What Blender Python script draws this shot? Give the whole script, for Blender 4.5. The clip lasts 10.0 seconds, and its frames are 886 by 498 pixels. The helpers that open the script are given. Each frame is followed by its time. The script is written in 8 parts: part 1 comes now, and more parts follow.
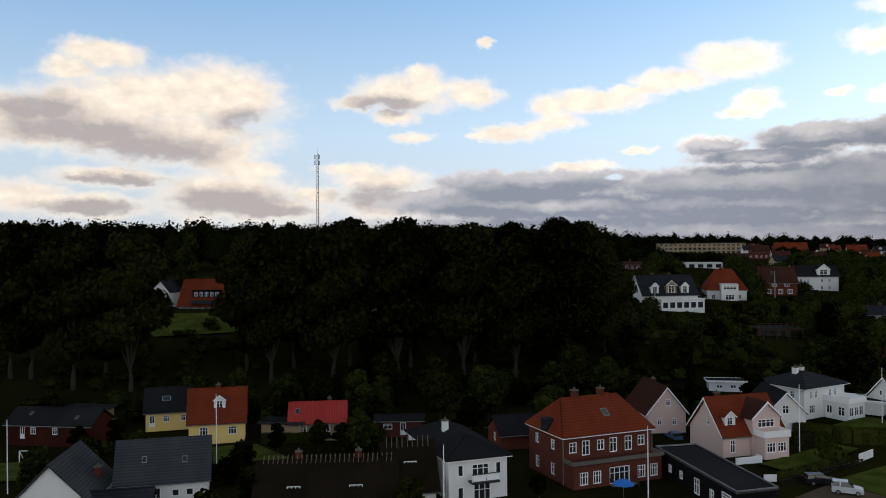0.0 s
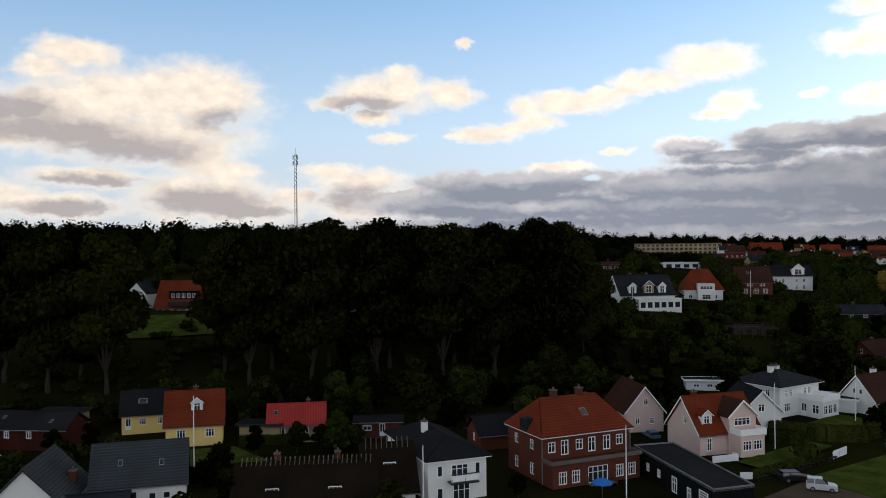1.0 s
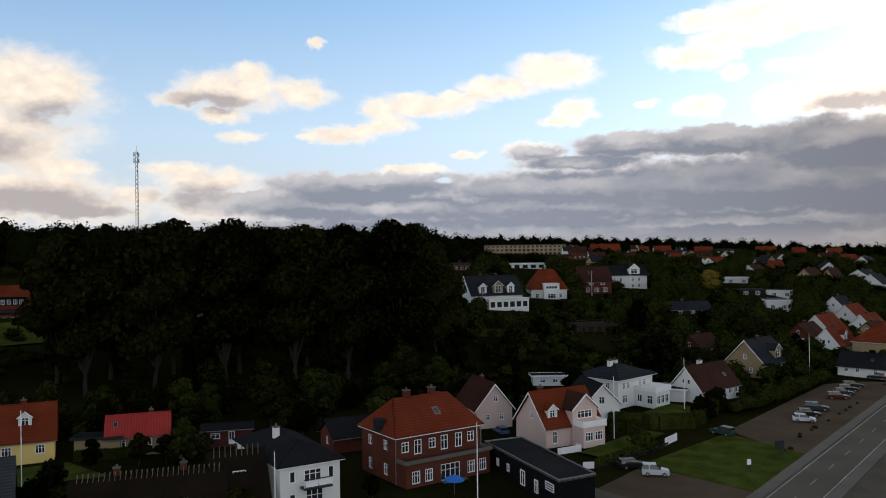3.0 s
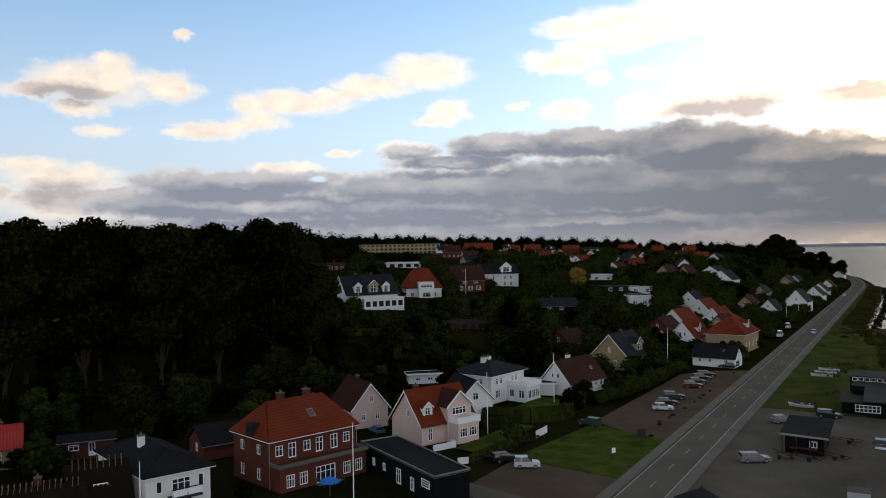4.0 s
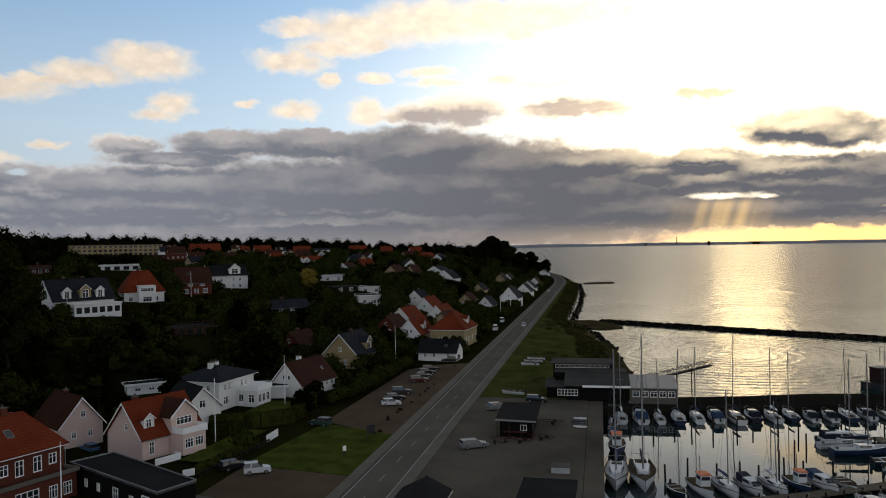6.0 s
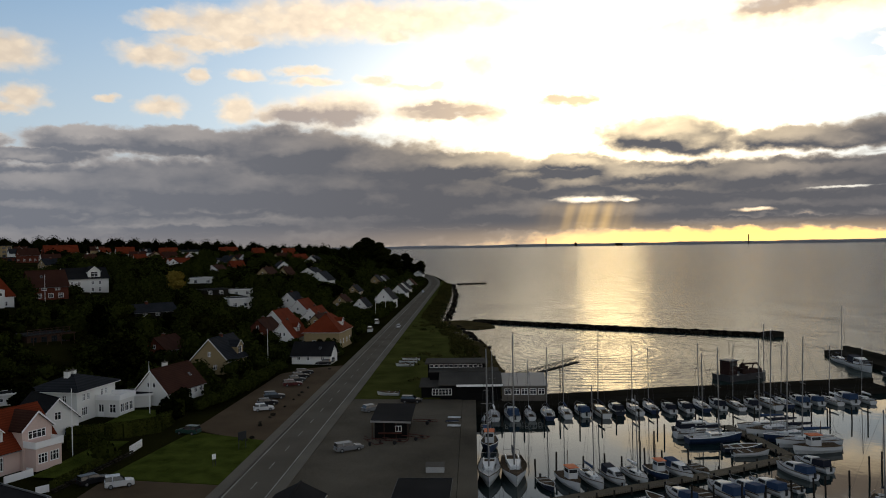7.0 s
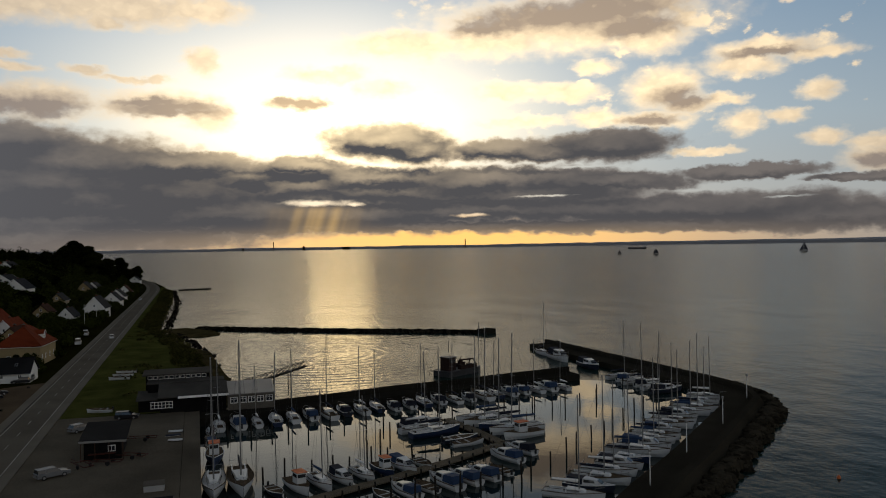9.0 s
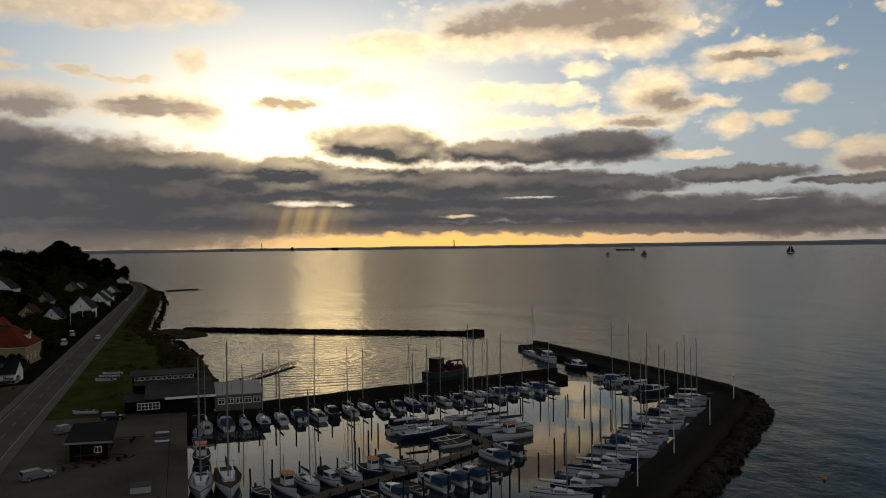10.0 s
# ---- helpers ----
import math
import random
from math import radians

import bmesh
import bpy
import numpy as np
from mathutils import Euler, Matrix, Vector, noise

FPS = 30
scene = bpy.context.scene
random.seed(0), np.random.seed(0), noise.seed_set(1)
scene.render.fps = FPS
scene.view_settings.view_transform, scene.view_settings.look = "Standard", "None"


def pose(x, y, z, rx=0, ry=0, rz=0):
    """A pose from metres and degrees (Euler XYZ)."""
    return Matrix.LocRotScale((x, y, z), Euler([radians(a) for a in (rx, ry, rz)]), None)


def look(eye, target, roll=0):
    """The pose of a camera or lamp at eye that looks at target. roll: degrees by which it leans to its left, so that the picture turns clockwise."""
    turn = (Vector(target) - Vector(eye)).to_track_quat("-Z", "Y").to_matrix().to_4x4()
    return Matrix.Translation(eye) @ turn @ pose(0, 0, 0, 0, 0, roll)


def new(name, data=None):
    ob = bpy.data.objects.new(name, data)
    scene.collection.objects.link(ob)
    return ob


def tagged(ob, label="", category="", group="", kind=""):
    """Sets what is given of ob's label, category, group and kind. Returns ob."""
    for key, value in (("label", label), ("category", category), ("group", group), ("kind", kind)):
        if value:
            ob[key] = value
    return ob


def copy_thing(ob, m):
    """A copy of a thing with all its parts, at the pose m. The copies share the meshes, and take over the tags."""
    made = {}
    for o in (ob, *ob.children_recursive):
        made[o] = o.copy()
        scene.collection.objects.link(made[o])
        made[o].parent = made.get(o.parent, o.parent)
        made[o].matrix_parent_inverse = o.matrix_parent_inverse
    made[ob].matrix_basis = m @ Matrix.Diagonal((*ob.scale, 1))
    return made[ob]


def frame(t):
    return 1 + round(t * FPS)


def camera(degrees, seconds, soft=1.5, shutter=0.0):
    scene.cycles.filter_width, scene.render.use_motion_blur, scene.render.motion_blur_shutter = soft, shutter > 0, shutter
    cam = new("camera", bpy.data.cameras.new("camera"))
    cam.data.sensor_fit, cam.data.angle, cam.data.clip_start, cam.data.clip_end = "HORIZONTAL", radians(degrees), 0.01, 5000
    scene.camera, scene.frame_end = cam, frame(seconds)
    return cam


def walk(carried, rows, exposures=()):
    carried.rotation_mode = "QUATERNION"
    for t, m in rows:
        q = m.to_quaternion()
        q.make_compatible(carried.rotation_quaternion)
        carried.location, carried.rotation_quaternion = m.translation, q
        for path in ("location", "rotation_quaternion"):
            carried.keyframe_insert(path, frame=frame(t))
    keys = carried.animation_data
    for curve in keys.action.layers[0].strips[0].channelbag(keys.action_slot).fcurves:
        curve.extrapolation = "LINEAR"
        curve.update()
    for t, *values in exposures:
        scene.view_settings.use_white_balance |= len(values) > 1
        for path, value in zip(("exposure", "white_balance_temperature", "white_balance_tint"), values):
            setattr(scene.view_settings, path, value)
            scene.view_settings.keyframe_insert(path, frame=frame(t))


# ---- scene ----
# A drone turning over a small harbour: x runs along the coast road, y inland, z up from the sea.
EYE = (0.0, 0.0, 32.0)
cam = camera(58.5, 10.0, soft=1.0)
TURN = [  # seconds, yaw, pitch, roll
    (0.0, -38.37, 0.01, 0.47), (0.5, -39.04, 0.04, 0.53), (1.0, -39.89, 0.04, 0.57), (1.5, -40.78, 0.08, 0.57),
    (2.0, -42.68, 0.08, 0.57), (2.5, -46.34, 0.08, 0.62), (4.0, -59.52, -0.15, 0.95), (4.5, -64.56, -0.23, 1.02),
    (5.0, -69.63, -0.31, 1.02), (5.5, -74.17, -0.37, 0.98), (7.0, -87.88, -0.45, 0.95), (7.5, -92.01, -0.47, 0.95),
    (8.0, -97.05, -0.50, 0.96), (8.5, -102.11, -0.50, 0.95), (9.0, -107.39, -0.49, 0.90), (9.5, -108.09, -0.48, 0.78),
    (10.0, -108.20, -0.42, 0.73)]
walk(cam, [(t, pose(*EYE, 90 + pitch, roll, yaw)) for t, yaw, pitch, roll in TURN],
     exposures=[(0.0, 0.05, 6750, 10), (2.5, 0.05, 6750, 10), (4.5, -0.02, 6800, 10), (5.5, -0.30, 6900, 10), (7.0, -0.62, 7100, 10), (8.0, -1.0, 7250, 10), (9.0, -1.22, 7400, 10), (10.0, -1.3, 7400, 10)])

# ---- sky, sun ----
SUN_YAW, SUN_UP = -100.0, 8.5


def make_world():
    world = bpy.data.worlds.new("evening_sky")
    scene.world = world
    world.use_nodes = True
    nt = world.node_tree
    nt.nodes.clear()

    def node(kind, **kw):
        n = nt.nodes.new(kind)
        for k, v in kw.items():
            if k == "op":
                n.operation = v
        return n

    def wire(sock, value):
        if isinstance(value, bpy.types.NodeSocket):
            nt.links.new(value, sock)
        else:
            sock.default_value = value

    def m(op, a, b=0.0, c=0.0, clamp=False):
        n = node("ShaderNodeMath", op=op)
        n.use_clamp = clamp
        for s, v in zip(n.inputs, (a, b, c)):
            wire(s, v)
        return n.outputs[0]

    def v(op, a, b=(0, 0, 0), c=(0, 0, 0), out=0):
        n = node("ShaderNodeVectorMath", op=op)
        for s, val in zip(n.inputs, (a, b, c)):
            wire(s, val)
        return n.outputs[out]

    def step(a, lo, hi):
        n = node("ShaderNodeMapRange")
        n.interpolation_type = "SMOOTHSTEP"
        for s, val in zip(n.inputs, (a, lo, hi, 0.0, 1.0)):
            wire(s, val)
        return n.outputs[0]

    def mix(f, a, b, kind="MIX"):
        n = node("ShaderNodeMix")
        n.data_type, n.blend_type = "RGBA", kind
        n.clamp_factor = True
        wire(n.inputs[0], f), wire(n.inputs[6], a), wire(n.inputs[7], b)
        return n.outputs[2]

    def noise_tex(vec, scale, detail, rough=0.55):
        n = node("ShaderNodeTexNoise")
        wire(n.inputs["Vector"], vec)
        n.inputs["Scale"].default_value, n.inputs["Detail"].default_value = scale, detail
        n.inputs["Roughness"].default_value = rough
        return n.outputs[0], n.outputs[1]

    way = node("ShaderNodeTexCoord").outputs["Generated"]
    sep = node("ShaderNodeSeparateXYZ")
    wire(sep.inputs[0], way)
    dx, dy, dz = sep.outputs
    az = m("MULTIPLY", m("ARCTAN2", m("MULTIPLY", dx, -1.0), dy), 57.2958)
    el = m("MULTIPLY", m("ARCSINE", dz), 57.2958)
    com = node("ShaderNodeCombineXYZ")
    wire(com.inputs[0], az), wire(com.inputs[1], el)
    spot = com.outputs[0]

    def com_ray(x):
        n = node("ShaderNodeCombineXYZ")
        wire(n.inputs[0], x)
        return n.outputs[0]

    cumulus = [(-22.1, 10.5, 4.0, 1.88), (-17.8, 10.3, 4.0, 1.65), (-13.7, 9.3, 3.6, 1.5), (-10.1, 8.6, 2.2, 1.47), (-24.7, 10.7, 1.7, 1.6), (-19.5, 7.8, 5.4, 1.58), (-15.7, 8.0, 5.1, 1.39), (-22.6, 6.6, 2.2, 1.08), (-11.4, 7.6, 2.8, 0.78), (-15.2, 13.0, 2.1, 0.77), (-13.4, 11.9, 1.5, 0.77), (-24.2, 5.6, 2.3, 0.62)]
    small_heaps = [(-35.7, 11.1, 3.0, 1.17), (-37.0, 12.2, 1.1, 0.7), (-40.5, 11.1, 1.6, 0.78), (-32.4, 10.5, 1.8, 0.47), (-35.2, 9.5, 1.3, 0.47), (-36.1, 8.0, 1.1, 0.32), (-41.6, 14.6, 0.5, 0.3), (-58.6, 12.5, 2.4, 0.91), (-54.9, 11.5, 2.3, 0.57), (-49.2, 10.3, 3.1, 0.66), (-46.0, 10.0, 1.1, 0.63), (-43.2, 8.2, 1.7, 0.48), (-46.8, 9.0, 1.5, 0.47), (-60.1, 9.9, 1.2, 0.65), (-59.0, 9.1, 1.1, 0.31), (-52.5, 6.8, 0.8, 0.2), (-48.3, 5.8, 1.9, 0.32), (-56.8, 7.1, 1.4, 0.39), (-52.1, 10.9, 2.1, 0.35), (-45.0, 8.7, 1.5, 0.35), (-41.7, 8.1, 1.2, 0.27), (-71.0, 13.8, 2.3, 0.47), (-75.8, 9.1, 1.5, 0.47)]
    high_heaps = [(-68.8, 15.1, 1.7, 0.48), (-73.3, 15.1, 3.4, 0.96), (-78.0, 15.7, 4.0, 1.17), (-82.6, 15.8, 3.1, 1.02), (-68.2, 12.9, 2.1, 0.64), (-74.1, 14.1, 1.2, 0.41), (-70.9, 11.6, 0.6, 0.38), (-74.1, 11.8, 1.1, 0.3), (-78.8, 11.4, 1.6, 0.27), (-64.9, 10.0, 0.7, 0.23), (-68.6, 9.5, 1.3, 0.5), (-73.5, 9.4, 1.1, 0.7), (-77.8, 9.2, 2.6, 0.7), (-79.9, 9.6, 1.1, 0.54), (-87.4, 9.5, 2.5, 0.35), (-90.0, 8.9, 0.9, 0.35), (-96.3, 10.0, 1.0, 0.47), (-85.7, 15.7, 4.2, 1.0), (-90.6, 15.9, 2.8, 0.73), (-84.5, 14.8, 1.1, 0.45)]
    evening_heaps = [(-116.9, 15.1, 7.7, 1.55), (-111.0, 14.5, 3.8, 1.2), (-105.1, 14.0, 3.8, 0.76), (-122.0, 14.1, 2.5, 1.03), (-120.0, 16.1, 4.7, 1.08), (-90.6, 12.6, 0.9, 0.75), (-78.1, 12.2, 1.5, 0.28), (-83.2, 11.6, 1.1, 0.3), (-85.9, 11.2, 2.0, 0.23), (-87.9, 11.2, 0.6, 0.27), (-80.4, 9.4, 3.1, 1.01), (-88.1, 9.5, 4.1, 0.77), (-91.1, 8.7, 1.9, 0.7), (-97.3, 9.9, 2.1, 0.58), (-99.5, 11.9, 2.7, 0.54), (-103.1, 10.9, 2.2, 0.7)]
    scattered_heaps = [(-112.2, 10.6, 2.7, 0.58), (-116.6, 10.4, 1.9, 0.58), (-118.5, 12.1, 1.1, 0.45), (-123.2, 10.3, 2.1, 1.21), (-124.7, 9.2, 1.6, 0.6), (-122.1, 8.3, 2.5, 0.5), (-118.2, 8.6, 1.6, 0.47), (-113.0, 8.5, 2.8, 0.35), (-128.4, 7.8, 1.1, 0.67), (-131.0, 8.0, 1.0, 0.44), (-132.9, 9.6, 1.0, 0.57), (-130.1, 12.4, 3.0, 0.6), (-128.4, 11.6, 2.0, 0.62), (-132.9, 11.9, 2.1, 0.39), (-133.2, 6.5, 1.1, 0.47), (-136.7, 5.1, 2.1, 0.82), (-136.2, 6.0, 1.6, 0.43), (-126.9, 9.4, 1.4, 0.34), (-125.8, 6.0, 1.8, 0.23)]
    hearts = [(-18.1, 6.9, 4.0, 0.9), (-13.7, 8.0, 3.7, 0.79), (-11.4, 9.2, 2.4, 0.77), (-24.7, 9.0, 1.9, 0.69), (-34.4, 10.3, 2.4, 0.55), (-77.8, 9.0, 2.1, 0.47), (-87.4, 9.7, 2.1, 0.23), (-96.3, 10.1, 0.7, 0.27), (-116.9, 15.9, 7.3, 1.02), (-121.2, 14.6, 2.5, 0.66), (-80.8, 9.1, 2.0, 0.62), (-88.9, 9.3, 3.1, 0.46), (-97.5, 9.9, 1.7, 0.35), (-124.3, 9.6, 1.4, 0.6), (-129.8, 12.2, 1.9, 0.25), (-136.8, 4.9, 1.8, 0.43), (-122.1, 8.2, 1.5, 0.31), (-111.0, 15.2, 2.4, 0.6), (-16.0, 4.8, 2.9, 0.34), (-23.1, 3.4, 3.5, 0.78), (-34.8, 3.7, 3.6, 0.73), (-14.2, 2.9, 3.0, 0.44), (-26.1, 2.7, 3.1, 0.48)]
    low_row = [(-16.0, 5.0, 3.3, 0.56), (-23.1, 3.8, 3.9, 1.41), (-34.0, 4.9, 2.8, 0.81), (-32.0, 5.6, 1.9, 0.48), (-34.8, 3.3, 3.6, 0.89), (-37.4, 3.7, 2.4, 0.57), (-10.6, 3.7, 2.1, 0.86), (-14.2, 3.1, 3.0, 0.66), (-26.1, 2.9, 3.1, 0.71), (-29.2, 3.9, 1.6, 0.48)]
    bank = [(-45.2, 4.4, 5.7, 0.73), (-41.2, 3.4, 3.0, 0.81), (-46.7, 2.9, 7.8, 0.89), (-45.1, 4.8, 5.5, 0.64), (-42.3, 3.2, 6.0, 0.88), (-58.3, 4.3, 7.0, 1.08), (-59.3, 2.9, 10.8, 1.0), (-63.8, 7.0, 3.2, 0.59), (-69.5, 7.0, 4.1, 0.71), (-77.1, 6.6, 4.8, 1.29), (-73.3, 4.1, 9.5, 1.67), (-82.9, 5.5, 5.8, 1.4), (-57.2, 6.8, 1.5, 0.48), (-60.8, 6.1, 3.5, 0.44), (-71.3, 1.5, 15.3, 0.36)]
    dark_bank = [(-64.0, 7.5, 3.1, 0.5), (-69.6, 7.4, 4.1, 0.58), (-77.3, 6.9, 4.3, 0.94), (-82.5, 5.9, 4.3, 0.83), (-88.4, 5.7, 4.5, 0.68), (-69.6, 4.0, 11.8, 1.66), (-82.8, 3.3, 9.3, 1.68), (-94.1, 4.8, 3.7, 0.4), (-92.1, 2.3, 7.6, 1.13), (-97.4, 5.5, 2.2, 0.6), (-84.6, 1.1, 18.5, 0.24), (-81.5, 4.4, 8.4, 2.14), (-89.4, 3.8, 7.6, 1.65)]
    evening_bank = [(-103.3, 7.3, 3.5, 1.0), (-105.9, 6.7, 2.2, 0.88), (-111.5, 6.6, 2.8, 0.6), (-119.3, 6.6, 3.7, 0.86), (-115.0, 6.2, 2.6, 0.48), (-97.9, 5.5, 2.6, 0.48), (-102.7, 4.8, 5.8, 0.6), (-111.1, 4.4, 7.9, 0.68), (-118.9, 4.1, 4.9, 0.55), (-128.4, 4.5, 3.8, 0.38), (-134.6, 3.8, 1.8, 0.22), (-136.7, 3.8, 1.5, 0.32), (-101.1, 2.0, 8.0, 1.05), (-111.1, 2.3, 9.9, 0.81), (-122.8, 2.1, 11.5, 0.86), (-132.5, 1.3, 6.9, 0.74), (-105.1, 1.1, 27.9, 0.28), (-92.4, 2.0, 9.6, 0.72)]
    gaps = [(-98.5, 2.9, 3.0, 0.28), (-101.0, 2.8, 0.9, 0.2), (-109.5, 1.9, 1.3, 0.16), (-115.0, 3.2, 2.0, 0.1), (-117.4, 5.2, 2.5, 0.12), (-50.5, 5.0, 0.8, 0.2), (-126.2, 3.4, 2.2, 0.12), (-130.8, 2.7, 1.4, 0.11)]
    heaps = cumulus + low_row + small_heaps + high_heaps + evening_heaps + scattered_heaps
    low_haze = [(-104.5, 3.6, 7.6, 0.8), (-113.0, 3.4, 7.6, 0.7), (-97.5, 4.1, 4.5, 0.7), (-76.0, 1.8, 18.0, 0.6), (-54.0, 0.9, 20.0, 1.4), (-79.0, 0.9, 14.0, 1.1), (-124.0, 1.0, 14.0, 0.45)]
    banks = bank + dark_bank + evening_bank + low_haze

    def field(p, puffs):
        best = None
        for a, e, w, h in puffs:
            d = v("LENGTH", v("MULTIPLY_ADD", p, (1 / w, 1 / h, 0), (-a / w, -e / h, 0)), out=1)
            best = d if best is None else m("SMOOTH_MIN", best, d, 0.3)
        return m("SUBTRACT", 1.0, best)

    # billows: every outline is broken up at several sizes
    flat_p = v("MULTIPLY", spot, (1.0, 1.6, 1.0))
    warp = v("SUBTRACT", noise_tex(flat_p, 0.28, 2.0)[1], (0.5, 0.5, 0.5))
    curl = v("SUBTRACT", noise_tex(flat_p, 1.1, 3.0)[1], (0.5, 0.5, 0.5))
    spot_w = v("MULTIPLY_ADD", curl, (1.5, 0.8, 0.0), v("MULTIPLY_ADD", warp, (1.6, 0.7, 0.0), spot))
    cells = node("ShaderNodeTexVoronoi")
    cells.feature = "SMOOTH_F1"
    wire(cells.inputs["Vector"], v("MULTIPLY_ADD", curl, (0.9, 0.9, 0.0), flat_p))
    cells.inputs["Scale"].default_value, cells.inputs["Detail"].default_value = 0.8, 2.0
    cells.inputs["Smoothness"].default_value = 0.8
    puffy = m("SUBTRACT", 0.42, cells.outputs["Distance"])
    fine = m("SUBTRACT", noise_tex(flat_p, 0.5, 5.0, 0.5)[0], 0.5)
    rough = m("ADD", m("MULTIPLY", fine, 0.9), m("MULTIPLY", puffy, 0.35))
    folds = m("SUBTRACT", noise_tex(v("MULTIPLY_ADD", warp, (1.2, 0.8, 0.0), v("MULTIPLY", spot, (0.5, 1.25, 1.0))), 0.45, 5.0, 0.5)[0], 0.5)
    b_heap, b_bank = field(spot_w, heaps), field(spot_w, banks)
    rise_b = m("SUBTRACT", b_bank, field(v("ADD", spot_w, (-0.25, 0.75, 0.0)), banks))
    heart = field(spot_w, hearts)
    f_heap = m("MULTIPLY_ADD", rough, 1.35, m("MULTIPLY_ADD", b_heap, 1.5, 0.62))
    f_bank = m("MULTIPLY_ADD", rough, 1.2, m("MULTIPLY_ADD", b_bank, 1.6, 0.92))
    f_gap = m("MULTIPLY_ADD", fine, 2.2, field(v("MULTIPLY_ADD", spot_w, (0.5, 0.35, 0.0), v("MULTIPLY", spot, (0.5, 0.65, 0.0))), gaps))
    # beyond the view scattered unseen clouds are added, denser low down to light walls
    far_side = m("MULTIPLY", m("SUBTRACT", noise_tex(v("MULTIPLY", spot, (0.5, 1.0, 1.0)), 0.12, 4.0)[0], m("MULTIPLY_ADD", el, 0.004, 0.42)), 4.0)
    unseen = m("MAXIMUM", step(m("ABSOLUTE", m("ADD", az, 72.0)), 75.0, 90.0), step(el, 18.0, 26.0))
    f_far = m("MULTIPLY_ADD", unseen, m("ADD", far_side, 1.0), -1.0)
    f_heap = m("MAXIMUM", f_heap, f_far)

    a_heap = step(f_heap, -0.7, 1.1)
    a_bank = m("MULTIPLY", step(f_bank, -0.3, 0.6), m("SUBTRACT", 1.0, m("MULTIPLY", step(f_gap, -0.15, 0.8), 0.95)))
    bulk_b = step(f_bank, 0.05, 1.1)
    shade_h = m("ADD", m("MULTIPLY", step(m("MULTIPLY_ADD", rough, 0.5, heart), -1.1, 0.6), 0.95), m("MULTIPLY", puffy, -0.45), clamp=True)
    shade_h = m("MULTIPLY", shade_h, step(f_heap, -0.1, 0.8), clamp=True)
    lit_side_b = m("ADD", m("MULTIPLY_ADD", rise_b, 0.55, 0.05), m("MULTIPLY_ADD", folds, 1.1, m("MULTIPLY", rough, 0.25)), clamp=True)
    shade_b = m("MULTIPLY", m("SUBTRACT", 1.0, lit_side_b, clamp=True), bulk_b, clamp=True)

    # clear sky
    sky = node("ShaderNodeTexSky")
    sky.sky_type, sky.sun_disc = "NISHITA", False
    sky.sun_elevation, sky.sun_rotation = radians(SUN_UP), radians(-SUN_YAW)
    sky.air_density, sky.dust_density, sky.ozone_density = 1.0, 1.5, 3.0
    clear = v("MULTIPLY", sky.outputs[0], (0.08, 0.08, 0.08))
    grad = node("ShaderNodeValToRGB")
    wire(grad.inputs[0], m("DIVIDE", el, 90.0))
    for i, (p, c) in enumerate([(0.0, (0.62, 0.65, 0.70, 1)), (0.09, (0.50, 0.66, 0.84, 1)), (0.19, (0.26, 0.46, 0.75, 1)), (0.42, (0.12, 0.17, 0.25, 1)), (1.0, (0.065, 0.085, 0.12, 1))]):
        e = grad.color_ramp.elements[i] if i < 2 else grad.color_ramp.elements.new(p)
        e.position, e.color = p, c
    clear = mix(0.8, clear, grad.outputs[0])

    # the veiled sun: a wide white glow over the bank
    def scaled(colour, factor):
        n = node("ShaderNodeVectorMath", op="SCALE")
        wire(n.inputs[0], colour), wire(n.inputs[3], factor)
        return n.outputs[0]

    def bell(daz, de, w, h):
        d = v("LENGTH", v("MULTIPLY_ADD", spot, (1 / w, 1 / h, 0), (-(SUN_YAW + daz) / w, -(SUN_UP + de) / h, 0)), out=1)
        return m("POWER", 2.718, m("MULTIPLY", m("POWER", d, 2.0), -1.0))

    near, wide, broad = bell(0, -0.2, 10.0, 3.2), bell(2, 3.0, 16.0, 6.5), bell(0, 2.0, 50.0, 14.0)
    clear = v("ADD", clear, v("ADD", scaled((1.9, 1.45, 0.75), near), v("ADD", scaled((0.75, 0.62, 0.40), wide), scaled((0.09, 0.12, 0.15), broad))))
    low = m("MULTIPLY", m("SUBTRACT", 1.0, step(el, 0.3, 2.6)), m("POWER", 2.718, m("MULTIPLY", m("POWER", m("DIVIDE", m("SUBTRACT", az, SUN_YAW - 8), 18.0), 2.0), -1.0)))
    clear = mix(low, clear, (1.9, 1.08, 0.27, 1))

    # clouds: sunlit edges, grey hearts
    evening = bell(-12.0, 3.0, 26.0, 10.0)
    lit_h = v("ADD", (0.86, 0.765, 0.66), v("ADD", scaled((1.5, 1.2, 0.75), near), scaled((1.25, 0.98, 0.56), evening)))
    dark_h = v("ADD", (0.38, 0.35, 0.36), v("ADD", scaled((0.6, 0.42, 0.18), near), scaled((0.26, 0.17, 0.06), evening)))
    col_h = mix(shade_h, lit_h, dark_h)
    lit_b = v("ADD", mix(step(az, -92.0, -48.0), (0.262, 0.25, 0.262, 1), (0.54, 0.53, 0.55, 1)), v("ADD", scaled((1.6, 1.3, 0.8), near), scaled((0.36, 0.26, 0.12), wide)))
    dark_b = mix(step(az, -92.0, -48.0), (0.112, 0.118, 0.140, 1), (0.20, 0.225, 0.285, 1))
    col_b = mix(shade_b, lit_b, dark_b)
    # shafts of light below the gap in the bank
    ray_az = m("MULTIPLY_ADD", m("SUBTRACT", 4.0, el), -0.30, az)
    streak = noise_tex(v("MULTIPLY", v("ADD", (0, 0, 0), com_ray(ray_az)), (1.0, 0.0, 0.0)), 0.75, 1.5)[0]
